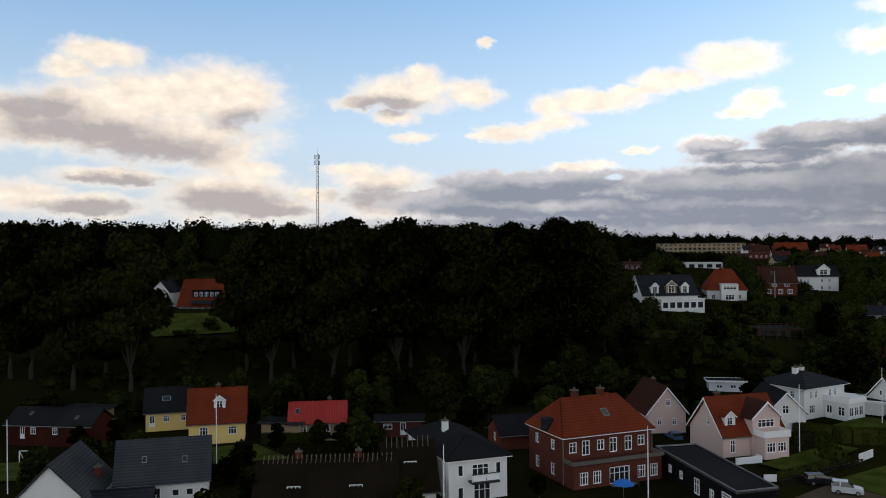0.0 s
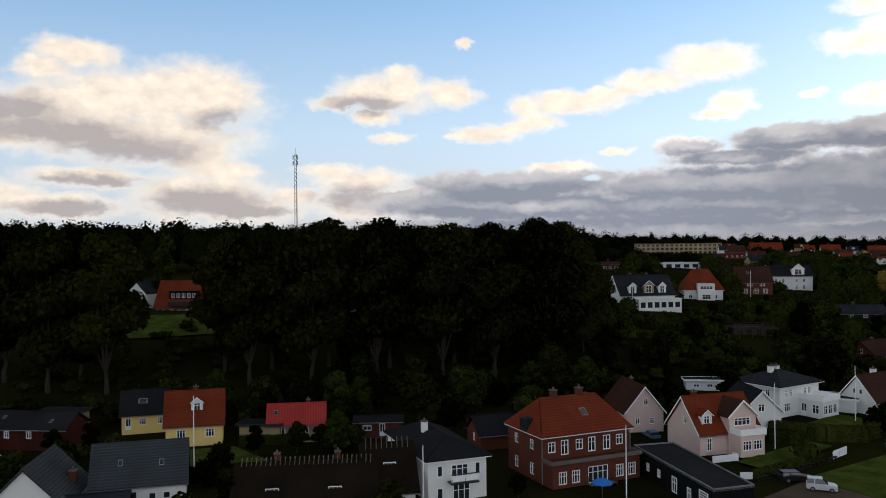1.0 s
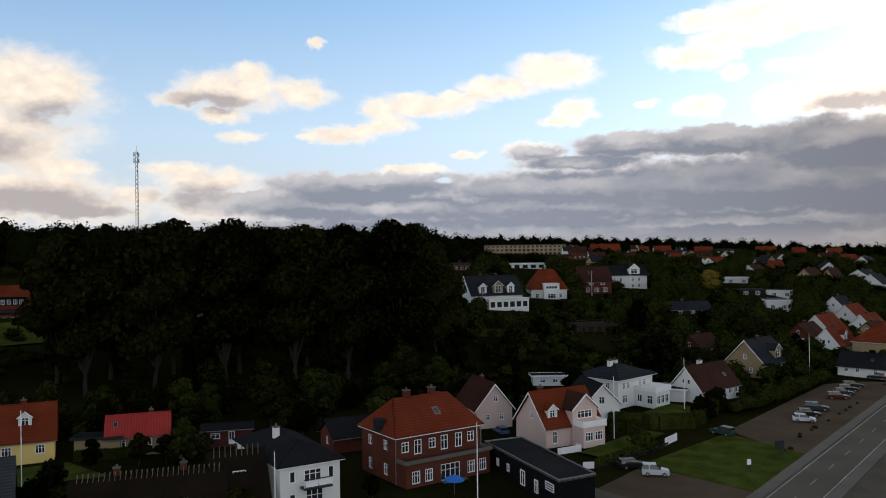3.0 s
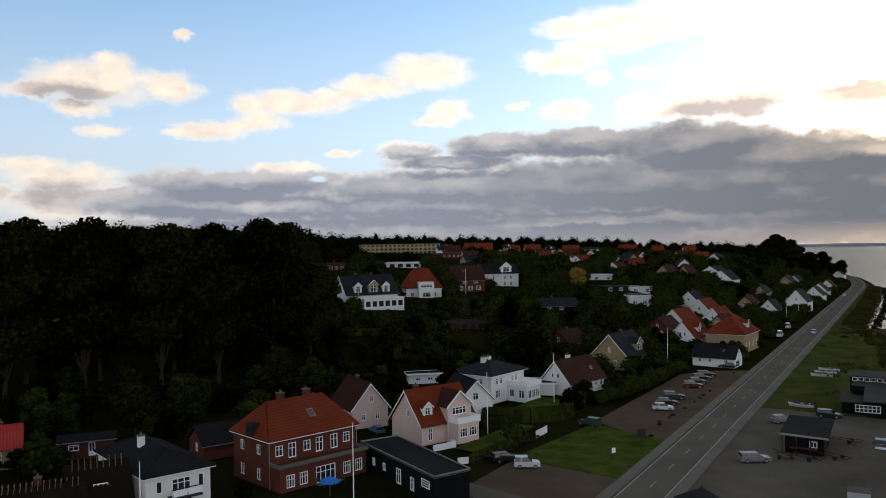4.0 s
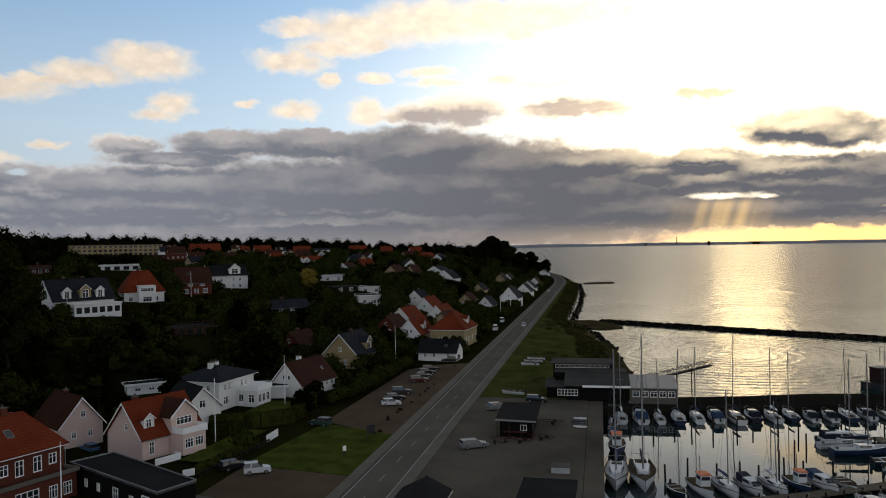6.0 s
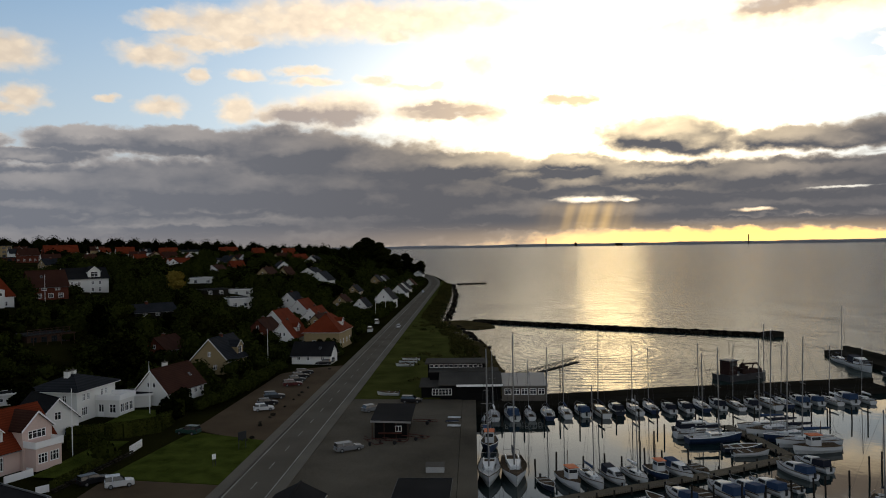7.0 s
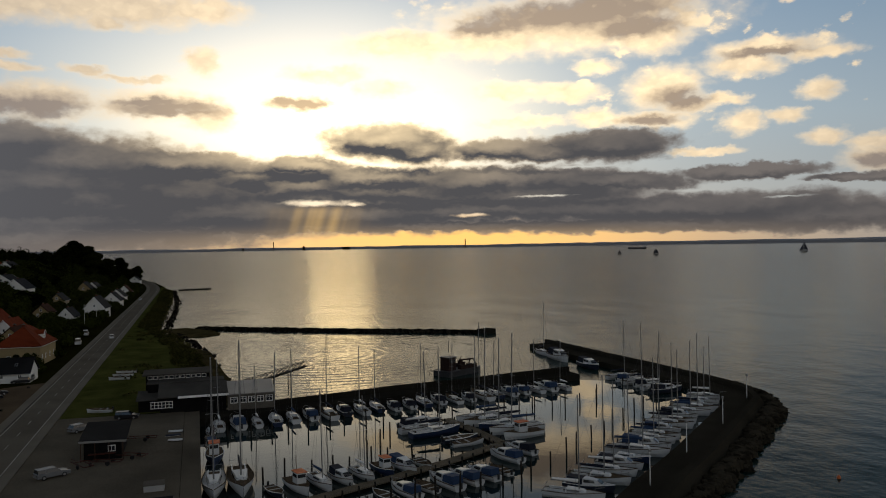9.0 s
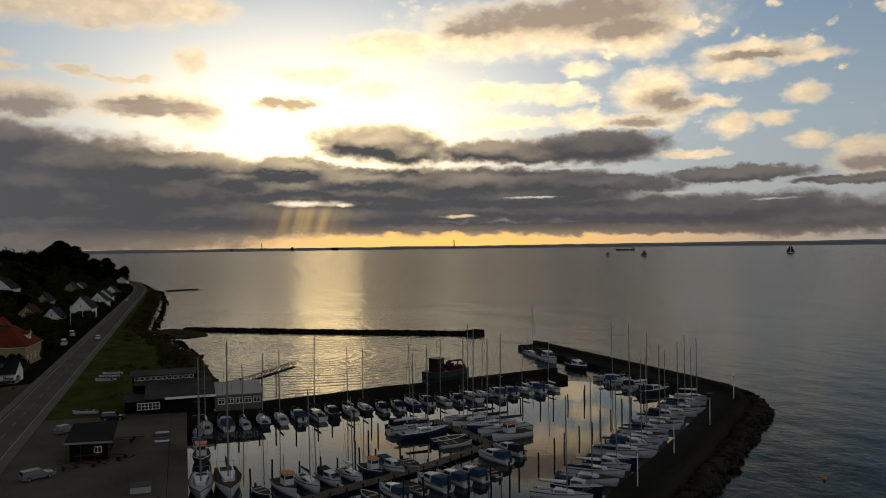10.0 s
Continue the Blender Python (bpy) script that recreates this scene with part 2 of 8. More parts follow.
    shaft = m("MULTIPLY", m("MULTIPLY", step(el, 0.2, 1.0), m("SUBTRACT", 1.0, step(el, 2.3, 2.9))), m("POWER", 2.718, m("MULTIPLY", m("POWER", m("DIVIDE", m("SUBTRACT", az, SUN_YAW + 1.6), 2.2), 2.0), -1.0)))
    col_b = v("ADD", col_b, scaled((0.75, 0.47, 0.13), m("MULTIPLY", shaft, m("MULTIPLY_ADD", step(streak, 0.35, 0.7), 0.8, 0.2))))
    wisp = m("MULTIPLY", step(m("ADD", m("MULTIPLY", rough, 0.9), noise_tex(v("MULTIPLY", spot, (1.0, 1.7, 1.0)), 0.26, 6.0, 0.6)[0]), 0.47, 0.66), m("MULTIPLY", step(el, 6.5, 9.5), step(m("MULTIPLY", az, -1.0), 100.0, 112.0)))
    out = mix(m("MULTIPLY", wisp, 0.85), clear, lit_h)
    out = mix(a_heap, out, col_h)
    out = mix(a_bank, out, col_b)
    # haze over the sea line
    out = mix(m("MULTIPLY", m("SUBTRACT", 1.0, step(el, 0.0, 1.6)), 0.35), out, v("ADD", (0.33, 0.31, 0.32), scaled((1.2, 0.72, 0.2), low)))
    # brighter towards the sun; the unseen sky behind is raised to light house fronts
    behind = step(m("ABSOLUTE", m("ADD", az, 72.0)), 70.0, 100.0)
    gain = m("MULTIPLY", 1.2, m("ADD", m("MULTIPLY_ADD", bell(0, 4.0, 45.0, 30.0), 0.40, 1.0), m("MULTIPLY", behind, 0.55)))
    out = scaled(out, gain)
    bg = node("ShaderNodeBackground")
    wire(bg.inputs[0], out)
    bg.inputs[1].default_value = 1.0
    world_out = node("ShaderNodeOutputWorld")
    nt.links.new(bg.outputs[0], world_out.inputs[0])


make_world()
sun = new("sun", bpy.data.lights.new("sun", "SUN"))
sun.data.energy, sun.data.angle, sun.data.color = 0.05, radians(5.0), (1.0, 0.76, 0.40)
sun.matrix_world = look((math.sin(radians(-SUN_YAW)) * 100, math.cos(radians(SUN_YAW)) * 100, 100 * math.tan(radians(SUN_UP - 0.7))), (0, 0, 0))


# ---- materials ----
def material(name, colour, rough=0.8, metal=0.0, spec=0.2, vary=0.25, scale=1.0, fine=12.0, bump=0.0, tint=None, island=False):
    """A surface whose colour wanders at two scales, with fine relief."""
    mat = bpy.data.materials.new(name)
    mat.use_nodes = True
    nt = mat.node_tree
    b = nt.nodes["Principled BSDF"]
    b.inputs["Roughness"].default_value, b.inputs["Metallic"].default_value = rough, metal
    b.inputs["Specular IOR Level"].default_value = spec
    co = nt.nodes.new("ShaderNodeTexCoord").outputs["Object"]
    big = nt.nodes.new("ShaderNodeTexNoise")
    big.inputs["Scale"].default_value, big.inputs["Detail"].default_value = scale * 0.35, 4
    small = nt.nodes.new("ShaderNodeTexNoise")
    small.inputs["Scale"].default_value, small.inputs["Detail"].default_value = scale * fine, 3
    nt.links.new(co, big.inputs["Vector"]), nt.links.new(co, small.inputs["Vector"])
    add = nt.nodes.new("ShaderNodeMath")
    add.operation = "MULTIPLY_ADD"
    add.inputs[1].default_value = 0.5
    nt.links.new(big.outputs[0], add.inputs[0])
    half = nt.nodes.new("ShaderNodeMath")
    half.operation = "MULTIPLY"
    half.inputs[1].default_value = 0.5
    nt.links.new(small.outputs[0], half.inputs[0]), nt.links.new(half.outputs[0], add.inputs[2])
    value = add.outputs[0]
    if island:
        geo = nt.nodes.new("ShaderNodeNewGeometry")
        mx = nt.nodes.new("ShaderNodeMath")
        mx.operation = "MULTIPLY_ADD"
        mx.inputs[1].default_value, mx.inputs[2].default_value = 0.35, -0.17
        nt.links.new(geo.outputs["Random Per Island"], mx.inputs[0])
        sm = nt.nodes.new("ShaderNodeMath")
        nt.links.new(value, sm.inputs[0]), nt.links.new(mx.outputs[0], sm.inputs[1])
        info = nt.nodes.new("ShaderNodeObjectInfo")
        m2 = nt.nodes.new("ShaderNodeMath")
        m2.operation = "MULTIPLY_ADD"
        m2.inputs[1].default_value, m2.inputs[2].default_value = 0.3, -0.15
        nt.links.new(info.outputs["Random"], m2.inputs[0])
        s2 = nt.nodes.new("ShaderNodeMath")
        nt.links.new(sm.outputs[0], s2.inputs[0]), nt.links.new(m2.outputs[0], s2.inputs[1])
        value = s2.outputs[0]
    ramp = nt.nodes.new("ShaderNodeValToRGB")
    r, g, bl = colour
    t = tint or (r * (1 + vary), g * (1 + vary), bl * (1 + vary))
    ramp.color_ramp.elements[0].position, ramp.color_ramp.elements[1].position = 0.3, 0.7
    ramp.color_ramp.elements[0].color = (r * (1 - vary), g * (1 - vary), bl * (1 - vary), 1)
    ramp.color_ramp.elements[1].color = (*t, 1)
    nt.links.new(value, ramp.inputs[0])
    nt.links.new(ramp.outputs[0], b.inputs["Base Color"])
    if bump:
        bp = nt.nodes.new("ShaderNodeBump")
        bp.inputs["Strength"].default_value, bp.inputs["Distance"].default_value = 0.6, bump
        nt.links.new(value, bp.inputs["Height"]), nt.links.new(bp.outputs[0], b.inputs["Normal"])
    return mat


def banded(name, colour, other, pitch, along="Z", rough=0.85, amount=0.5, bump=0.03):
    """Courses of tiles, boards or bricks: bands across a surface, with stains over them."""
    mat = material(name, colour, rough, spec=0.05, vary=0.22, scale=0.8, tint=other)
    nt = mat.node_tree
    b = nt.nodes["Principled BSDF"]
    co = nt.nodes.new("ShaderNodeTexCoord").outputs["Object"]
    wave = nt.nodes.new("ShaderNodeTexWave")
    wave.bands_direction = along
    wave.inputs["Scale"].default_value = 2 * math.pi / (20 * pitch)
    wave.inputs["Distortion"].default_value = 0.4
    nt.links.new(co, wave.inputs["Vector"])
    mixer = nt.nodes.new("ShaderNodeMix")
    mixer.data_type, mixer.blend_type = "RGBA", "MULTIPLY"
    mixer.inputs[0].default_value = amount
    ramp = next(n for n in nt.nodes if n.type == "VALTORGB")
    nt.links.new(ramp.outputs[0], mixer.inputs[6]), nt.links.new(wave.outputs[0], mixer.inputs[7])
    nt.links.new(mixer.outputs[2], b.inputs["Base Color"])
    bp = nt.nodes.new("ShaderNodeBump")
    bp.inputs["Distance"].default_value = bump
    nt.links.new(wave.outputs[1], bp.inputs["Height"]), nt.links.new(bp.outputs[0], b.inputs["Normal"])
    return mat


def water_material(name, colour, waves, rough, ior, swell=None):
    mat = bpy.data.materials.new(name)
    mat.use_nodes = True
    nt = mat.node_tree
    b = nt.nodes["Principled BSDF"]
    b.inputs["Base Color"].default_value = (*colour, 1)
    b.inputs["Roughness"].default_value, b.inputs["IOR"].default_value = rough, ior
    co = nt.nodes.new("ShaderNodeTexCoord").outputs["Object"]
    last = None
    for scale, detail, stretch, height in waves:
        mp = nt.nodes.new("ShaderNodeMapping")
        mp.inputs["Rotation"].default_value = (0, 0, radians(25))
        mp.inputs["Scale"].default_value = (scale, scale * stretch, scale)
        n = nt.nodes.new("ShaderNodeTexNoise")
        n.inputs["Scale"].default_value, n.inputs["Detail"].default_value = 1.0, detail
        nt.links.new(co, mp.inputs["Vector"]), nt.links.new(mp.outputs[0], n.inputs["Vector"])
        bp = nt.nodes.new("ShaderNodeBump")
        bp.inputs["Strength"].default_value, bp.inputs["Distance"].default_value = 1.0, height
        nt.links.new(n.outputs[0], bp.inputs["Height"])
        if last:
            nt.links.new(last.outputs[0], bp.inputs["Normal"])
        last = bp
    # golden evening glow put into the water's reflection colour
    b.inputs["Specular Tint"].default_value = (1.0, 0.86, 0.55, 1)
    if swell:
        # rings of swell bent round the end of the breakwater
        shift = nt.nodes.new("ShaderNodeVectorMath")
        shift.operation = "SUBTRACT"
        shift.inputs[1].default_value = swell
        nt.links.new(co, shift.inputs[0])
        rings = nt.nodes.new("ShaderNodeTexWave")
        rings.wave_type, rings.rings_direction = "RINGS", "Z"
        rings.inputs["Scale"].default_value, rings.inputs["Distortion"].default_value = 0.085, 3.0
        rings.inputs["Detail"].default_value, rings.inputs["Detail Scale"].default_value = 2.0, 0.3
        far = nt.nodes.new("ShaderNodeVectorMath")
        far.operation = "LENGTH"
        fade = nt.nodes.new("ShaderNodeMapRange")
        fade.interpolation_type = "SMOOTHSTEP"
        for sock, value in zip(fade.inputs[1:5], (20.0, 85.0, 1.0, 0.0)):
            sock.default_value = value
        height = nt.nodes.new("ShaderNodeMath")
        height.operation = "MULTIPLY"
        nt.links.new(shift.outputs[0], rings.inputs["Vector"]), nt.links.new(shift.outputs[0], far.inputs[0])
        nt.links.new(far.outputs["Value"], fade.inputs[0])
        nt.links.new(rings.outputs[1], height.inputs[0]), nt.links.new(fade.outputs[0], height.inputs[1])
        bp = nt.nodes.new("ShaderNodeBump")
        bp.inputs["Strength"].default_value, bp.inputs["Distance"].default_value = 1.0, 0.055
        nt.links.new(height.outputs[0], bp.inputs["Height"]), nt.links.new(last.outputs[0], bp.inputs["Normal"])
        last = bp
    nt.links.new(last.outputs[0], b.inputs["Normal"])
    return mat


M = {}
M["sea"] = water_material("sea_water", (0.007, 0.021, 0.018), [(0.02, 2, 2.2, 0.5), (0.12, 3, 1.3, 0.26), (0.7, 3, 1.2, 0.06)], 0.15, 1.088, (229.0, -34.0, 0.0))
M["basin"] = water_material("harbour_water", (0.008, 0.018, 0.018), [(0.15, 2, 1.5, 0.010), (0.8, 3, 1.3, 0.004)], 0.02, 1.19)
M["grass"] = material("meadow_grass", (0.030, 0.042, 0.009), 1.0, spec=0.0, vary=0.45, scale=0.5, fine=14, bump=0.08, tint=(0.088, 0.090, 0.026))
M["lawn"] = material("lawn_grass", (0.022, 0.036, 0.006), 1.0, spec=0.0, vary=0.45, scale=1.0, fine=9, bump=0.06, tint=(0.082, 0.100, 0.020))
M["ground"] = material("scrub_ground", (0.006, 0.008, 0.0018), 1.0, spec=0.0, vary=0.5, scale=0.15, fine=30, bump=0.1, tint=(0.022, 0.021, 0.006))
M["asphalt"] = material("asphalt", (0.118, 0.105, 0.085), 1.0, spec=0.0, vary=0.3, scale=0.3, fine=40, bump=0.01)
M["lot"] = material("worn_asphalt", (0.078, 0.068, 0.053), 1.0, spec=0.0, vary=0.45, scale=0.25, fine=30, bump=0.02, tint=(0.155, 0.135, 0.105))
M["gravel"] = material("gravel", (0.090, 0.066, 0.044), 1.0, spec=0.0, vary=0.3, scale=0.5, fine=40, bump=0.03)
M["paving"] = material("pavement_slabs", (0.150, 0.136, 0.112), 1.0, spec=0.0, vary=0.25, scale=0.5, fine=20)
M["line"] = material("road_paint", (0.30, 0.29, 0.265), 0.9, spec=0.0, vary=0.5, scale=1)
M["concrete"] = material("concrete", (0.11, 0.10, 0.086), 1.0, spec=0.0, vary=0.3, scale=0.4, fine=18, bump=0.02)
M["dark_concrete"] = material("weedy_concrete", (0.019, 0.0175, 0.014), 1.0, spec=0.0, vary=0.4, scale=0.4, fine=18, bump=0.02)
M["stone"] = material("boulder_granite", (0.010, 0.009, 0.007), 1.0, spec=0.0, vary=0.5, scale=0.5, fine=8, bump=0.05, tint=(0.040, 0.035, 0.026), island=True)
M["weed"] = material("shore_weed", (0.024, 0.024, 0.010), 1.0, spec=0.0, vary=0.5, scale=0.6, fine=12, bump=0.06, tint=(0.085, 0.066, 0.030))
M["planks"] = banded("weathered_planks", (0.15, 0.125, 0.09), (0.22, 0.185, 0.135), 0.15, "X")
M["ridge_wood"] = material("bleached_ridge_wood", (0.15, 0.125, 0.095), 0.9, vary=0.3)
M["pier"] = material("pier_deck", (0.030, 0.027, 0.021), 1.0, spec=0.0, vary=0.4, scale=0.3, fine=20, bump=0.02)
M["grey_felt"] = material("weathered_roof_felt", (0.038, 0.036, 0.033), 0.95, spec=0.05, vary=0.35, scale=0.5, fine=14, bump=0.01, tint=(0.075, 0.070, 0.062))
M["pile"] = material("tarred_pile", (0.016, 0.014, 0.011), 0.85, vary=0.4, scale=1)
M["white"] = material("white_render", (0.68, 0.68, 0.65), 0.85, vary=0.06, scale=0.5, fine=15, bump=0.01)
M["pink"] = material("pink_render", (0.60, 0.455, 0.40), 0.85, vary=0.10, scale=0.5, fine=15, bump=0.01)
M["yellow"] = material("yellow_render", (0.80, 0.58, 0.20), 0.85, vary=0.10, scale=0.5, fine=15, bump=0.01)
M["cream"] = material("cream_render", (0.27, 0.205, 0.11), 0.9, vary=0.18, scale=0.5, fine=15, bump=0.01)
M["brick"] = banded("red_brick", (0.105, 0.034, 0.022), (0.155, 0.050, 0.031), 0.075, "Z", 0.9, 0.35, 0.01)
M["black_wood"] = banded("black_timber", (0.008, 0.008, 0.0085), (0.012, 0.012, 0.0125), 0.16, "Z", 0.8, 0.4)
M["red_wood"] = banded("red_timber", (0.045, 0.012, 0.009), (0.065, 0.018, 0.013), 0.14, "X", 0.85, 0.4)
M["brown_wood"] = banded("brown_timber", (0.07, 0.04, 0.028), (0.09, 0.055, 0.04), 0.16, "X", 0.85, 0.4)
M["tile_red"] = banded("red_clay_tile", (0.125, 0.022, 0.009), (0.215, 0.044, 0.018), 0.28, "Z", 0.9, 0.25)
M["tile_brown"] = banded("brown_clay_tile", (0.040, 0.017, 0.012), (0.065, 0.027, 0.018), 0.28, "Z", 0.9, 0.25)
M["slate"] = banded("slate", (0.016, 0.018, 0.022), (0.030, 0.033, 0.039), 0.3, "Z", 0.85, 0.3)
M["slate_pale"] = banded("worn_slate", (0.040, 0.046, 0.050), (0.066, 0.073, 0.078), 0.3, "Z", 0.85, 0.35)
M["red_boards"] = banded("red_painted_boards", (0.10, 0.030, 0.026), (0.14, 0.042, 0.036), 0.14, "X", 0.85, 0.35)
M["felt"] = material("tar_felt", (0.010, 0.0105, 0.012), 0.95, spec=0.05, vary=0.4, scale=0.5, fine=14, bump=0.01, tint=(0.020, 0.020, 0.021))
M["thatch"] = banded("old_thatch", (0.016, 0.011, 0.007), (0.028, 0.020, 0.012), 0.09, "X", 0.98, 0.5, 0.05)
M["red_metal"] = banded("red_sheet_roof", (0.34, 0.035, 0.03), (0.42, 0.05, 0.04), 0.4, "X", 0.55, 0.25)
M["trim"] = material("white_paint", (0.8, 0.8, 0.79), 0.5, vary=0.05)
M["dark_trim"] = material("dark_paint", (0.02, 0.022, 0.024), 0.5, vary=0.2)
M["glass"] = material("window_glass", (0.02, 0.023, 0.026), 0.06, spec=0.7, vary=0.3)
M["metal"] = material("galvanised_metal", (0.26, 0.265, 0.27), 0.45, metal=0.8, vary=0.15)
M["dark_metal"] = material("dark_steel", (0.05, 0.05, 0.055), 0.5, metal=0.6, vary=0.2)
M["rust"] = material("rusty_red_paint", (0.055, 0.016, 0.011), 0.8, vary=0.4)
M["bark"] = material("beech_bark", (0.034, 0.030, 0.024), 0.95, spec=0.0, vary=0.3, scale=1, fine=9, bump=0.03)
# leaf colours lowered to near black, shade within the crowns included in them
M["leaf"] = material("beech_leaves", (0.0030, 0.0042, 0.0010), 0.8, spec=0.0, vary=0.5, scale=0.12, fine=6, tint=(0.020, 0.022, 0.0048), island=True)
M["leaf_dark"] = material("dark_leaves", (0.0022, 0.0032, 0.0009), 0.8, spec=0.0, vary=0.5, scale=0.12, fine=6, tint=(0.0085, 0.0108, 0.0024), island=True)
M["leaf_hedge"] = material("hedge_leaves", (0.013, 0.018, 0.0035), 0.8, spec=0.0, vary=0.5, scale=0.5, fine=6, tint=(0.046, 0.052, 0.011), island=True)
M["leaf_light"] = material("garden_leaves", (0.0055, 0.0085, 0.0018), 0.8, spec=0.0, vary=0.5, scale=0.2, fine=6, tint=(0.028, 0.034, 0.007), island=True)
M["leaf_gold"] = material("yellowing_leaves", (0.20, 0.15, 0.03), 0.8, spec=0.0, vary=0.35, scale=0.2, fine=6, tint=(0.28, 0.20, 0.045), island=True)
M["scrub"] = material("scrub_leaves", (0.022, 0.028, 0.007), 0.9, spec=0.0, vary=0.4, scale=0.2, fine=6, tint=(0.075, 0.066, 0.020), island=True)
M["veranda_roof"] = material("pale_sheet_roof", (0.15, 0.14, 0.135), 0.45, vary=0.2)
M["hull_white"] = material("white_gelcoat", (0.50, 0.52, 0.53), 0.3, vary=0.12)
M["hull_blue"] = material("blue_gelcoat", (0.014, 0.026, 0.06), 0.3, vary=0.2)
M["hull_dark"] = material("dark_gelcoat", (0.02, 0.025, 0.04), 0.3, vary=0.15)
M["deck"] = material("pale_deck", (0.36, 0.365, 0.36), 0.6, vary=0.2)
M["teak"] = banded("teak_deck", (0.09, 0.062, 0.038), (0.14, 0.098, 0.06), 0.08, "Y")
M["canvas"] = material("blue_canvas", (0.020, 0.045, 0.10), 0.8, vary=0.25)
M["canvas_dark"] = material("navy_canvas", (0.010, 0.013, 0.024), 0.8, vary=0.2)
M["orange"] = material("orange_paint", (0.55, 0.13, 0.04), 0.6, vary=0.15)
M["rubber"] = material("black_rubber", (0.012, 0.012, 0.013), 0.7, vary=0.2)


# ---- mesh helpers ----
class Shape:
    """Collects corners and faces of one mesh."""

    def __init__(self):
        self.v, self.f = [], []

    def add(self, verts, faces):
        n = len(self.v)
        self.v += [tuple(p) for p in verts]
        self.f += [tuple(i + n for i in f) for f in faces]
        return self

    def box(self, x0, y0, z0, x1, y1, z1):
        return self.add([(x0, y0, z0), (x1, y0, z0), (x1, y1, z0), (x0, y1, z0), (x0, y0, z1), (x1, y0, z1), (x1, y1, z1), (x0, y1, z1)],
                        [(3, 2, 1, 0), (4, 5, 6, 7), (0, 1, 5, 4), (1, 2, 6, 5), (2, 3, 7, 6), (3, 0, 4, 7)])

    def prism(self, ring, z0, z1):
        n = len(ring)
        return self.add([(x, y, z0) for x, y in ring] + [(x, y, z1) for x, y in ring],
                        [tuple(range(n - 1, -1, -1)), tuple(range(n, 2 * n))] + [(i, (i + 1) % n, n + (i + 1) % n, n + i) for i in range(n)])

    def tube(self, p, q, r0, r1=None, n=6):
        r1 = r0 if r1 is None else r1
        p, q = Vector(p), Vector(q)
        d = (q - p).normalized()
        s = d.orthogonal().normalized()
        u = d.cross(s)
        ring = [(math.cos(2 * math.pi * i / n), math.sin(2 * math.pi * i / n)) for i in range(n)]
        return self.add([p + (s * c + u * k) * r0 for c, k in ring] + [q + (s * c + u * k) * r1 for c, k in ring],
                        [tuple(range(n - 1, -1, -1)), tuple(range(n, 2 * n))] + [(i, (i + 1) % n, n + (i + 1) % n, n + i) for i in range(n)])

    def slab(self, corners, thick):
        c = [Vector(p) for p in corners]
        nrm = (c[1] - c[0]).cross(c[2] - c[0]).normalized() * thick
        k = len(c)
        return self.add(c + [p - nrm for p in c], [tuple(range(k)), tuple(range(2 * k - 1, k - 1, -1))] + [((i + 1) % k, i, k + i, k + (i + 1) % k) for i in range(k)])

    def loft(self, rings, closed=True):
        n = len(rings[0])
        base = len(self.v)
        for r in rings:
            self.v += [tuple(p) for p in r]
        for j in range(len(rings) - 1):
            for i in range(n if closed else n - 1):
                a, b = base + j * n + i, base + j * n + (i + 1) % n
                self.f.append((a, b, b + n, a + n))
        return self

    def mesh(self, name, mat, smooth=False):
        me = bpy.data.meshes.new(name)
        me.from_pydata(self.v, [], self.f)
        me.materials.append(mat)
        if smooth:
            me.polygons.foreach_set("use_smooth", [True] * len(me.polygons))
        me.update()
        return me


def part(name, shape, mat, parent=None, label="", smooth=False):
    """One mesh object, under a thing or a part."""
    ob = new(name, shape.mesh(name, mat, smooth))
    if parent is not None:
        ob.parent = parent
    return tagged(ob, label)


def thing(name, m, label, category, group="", kind=""):
    """The Empty at a thing's base, which carries its parts."""
    ob = new(name)
    ob.matrix_world = m
    ob.empty_display_size = 0.3
    return tagged(ob, label, category, group, kind)


# ---- lie of the land ----
def lerp_t(x, pts):
    if x <= pts[0][0]:
        return pts[0][1]
    for (a, p), (b, q) in zip(pts, pts[1:]):
        if x <= b:
            return p + (q - p) * (x - a) / (b - a)
    return pts[-1][1]


def smooth(u):
    u = max(0.0, min(1.0, u))
    return u * u * (3 - 2 * u)


COAST = [(0, 8), (141, 8), (150, 2), (163, -6), (190, -3), (216, -1), (240, 0), (285, 6.5), (318, 14), (393, 13.6), (474, 13.7), (600, 17)]
FOOT = [(0, 140), (40, 128), (100, 100), (150, 68), (220, 60), (300, 50), (400, 45), (600, 46)]
WIDE = [(40, 105), (150, 75), (220, 70), (300, 50), (400, 42)]


def bend(x):
    return 0.00045 * max(0.0, x - 550) ** 2


def land(x, y):
    """Height of the ground: a flat shore, the bluff, and the rising land behind it."""
    y = y - bend(x)
    c, foot, wide = lerp_t(x, COAST), lerp_t(x, FOOT), lerp_t(x, WIDE)
    z = -3 + 4.65 * smooth((y - c + 5) / 10)
    z += 0.8 * smooth((y - 38) / 30)
    z += 11.5 * smooth((y - foot) / wide)
    up = max(0.0, y - foot - 0.7 * wide)
    return z + 30 * (1 - math.exp(-up / 480))


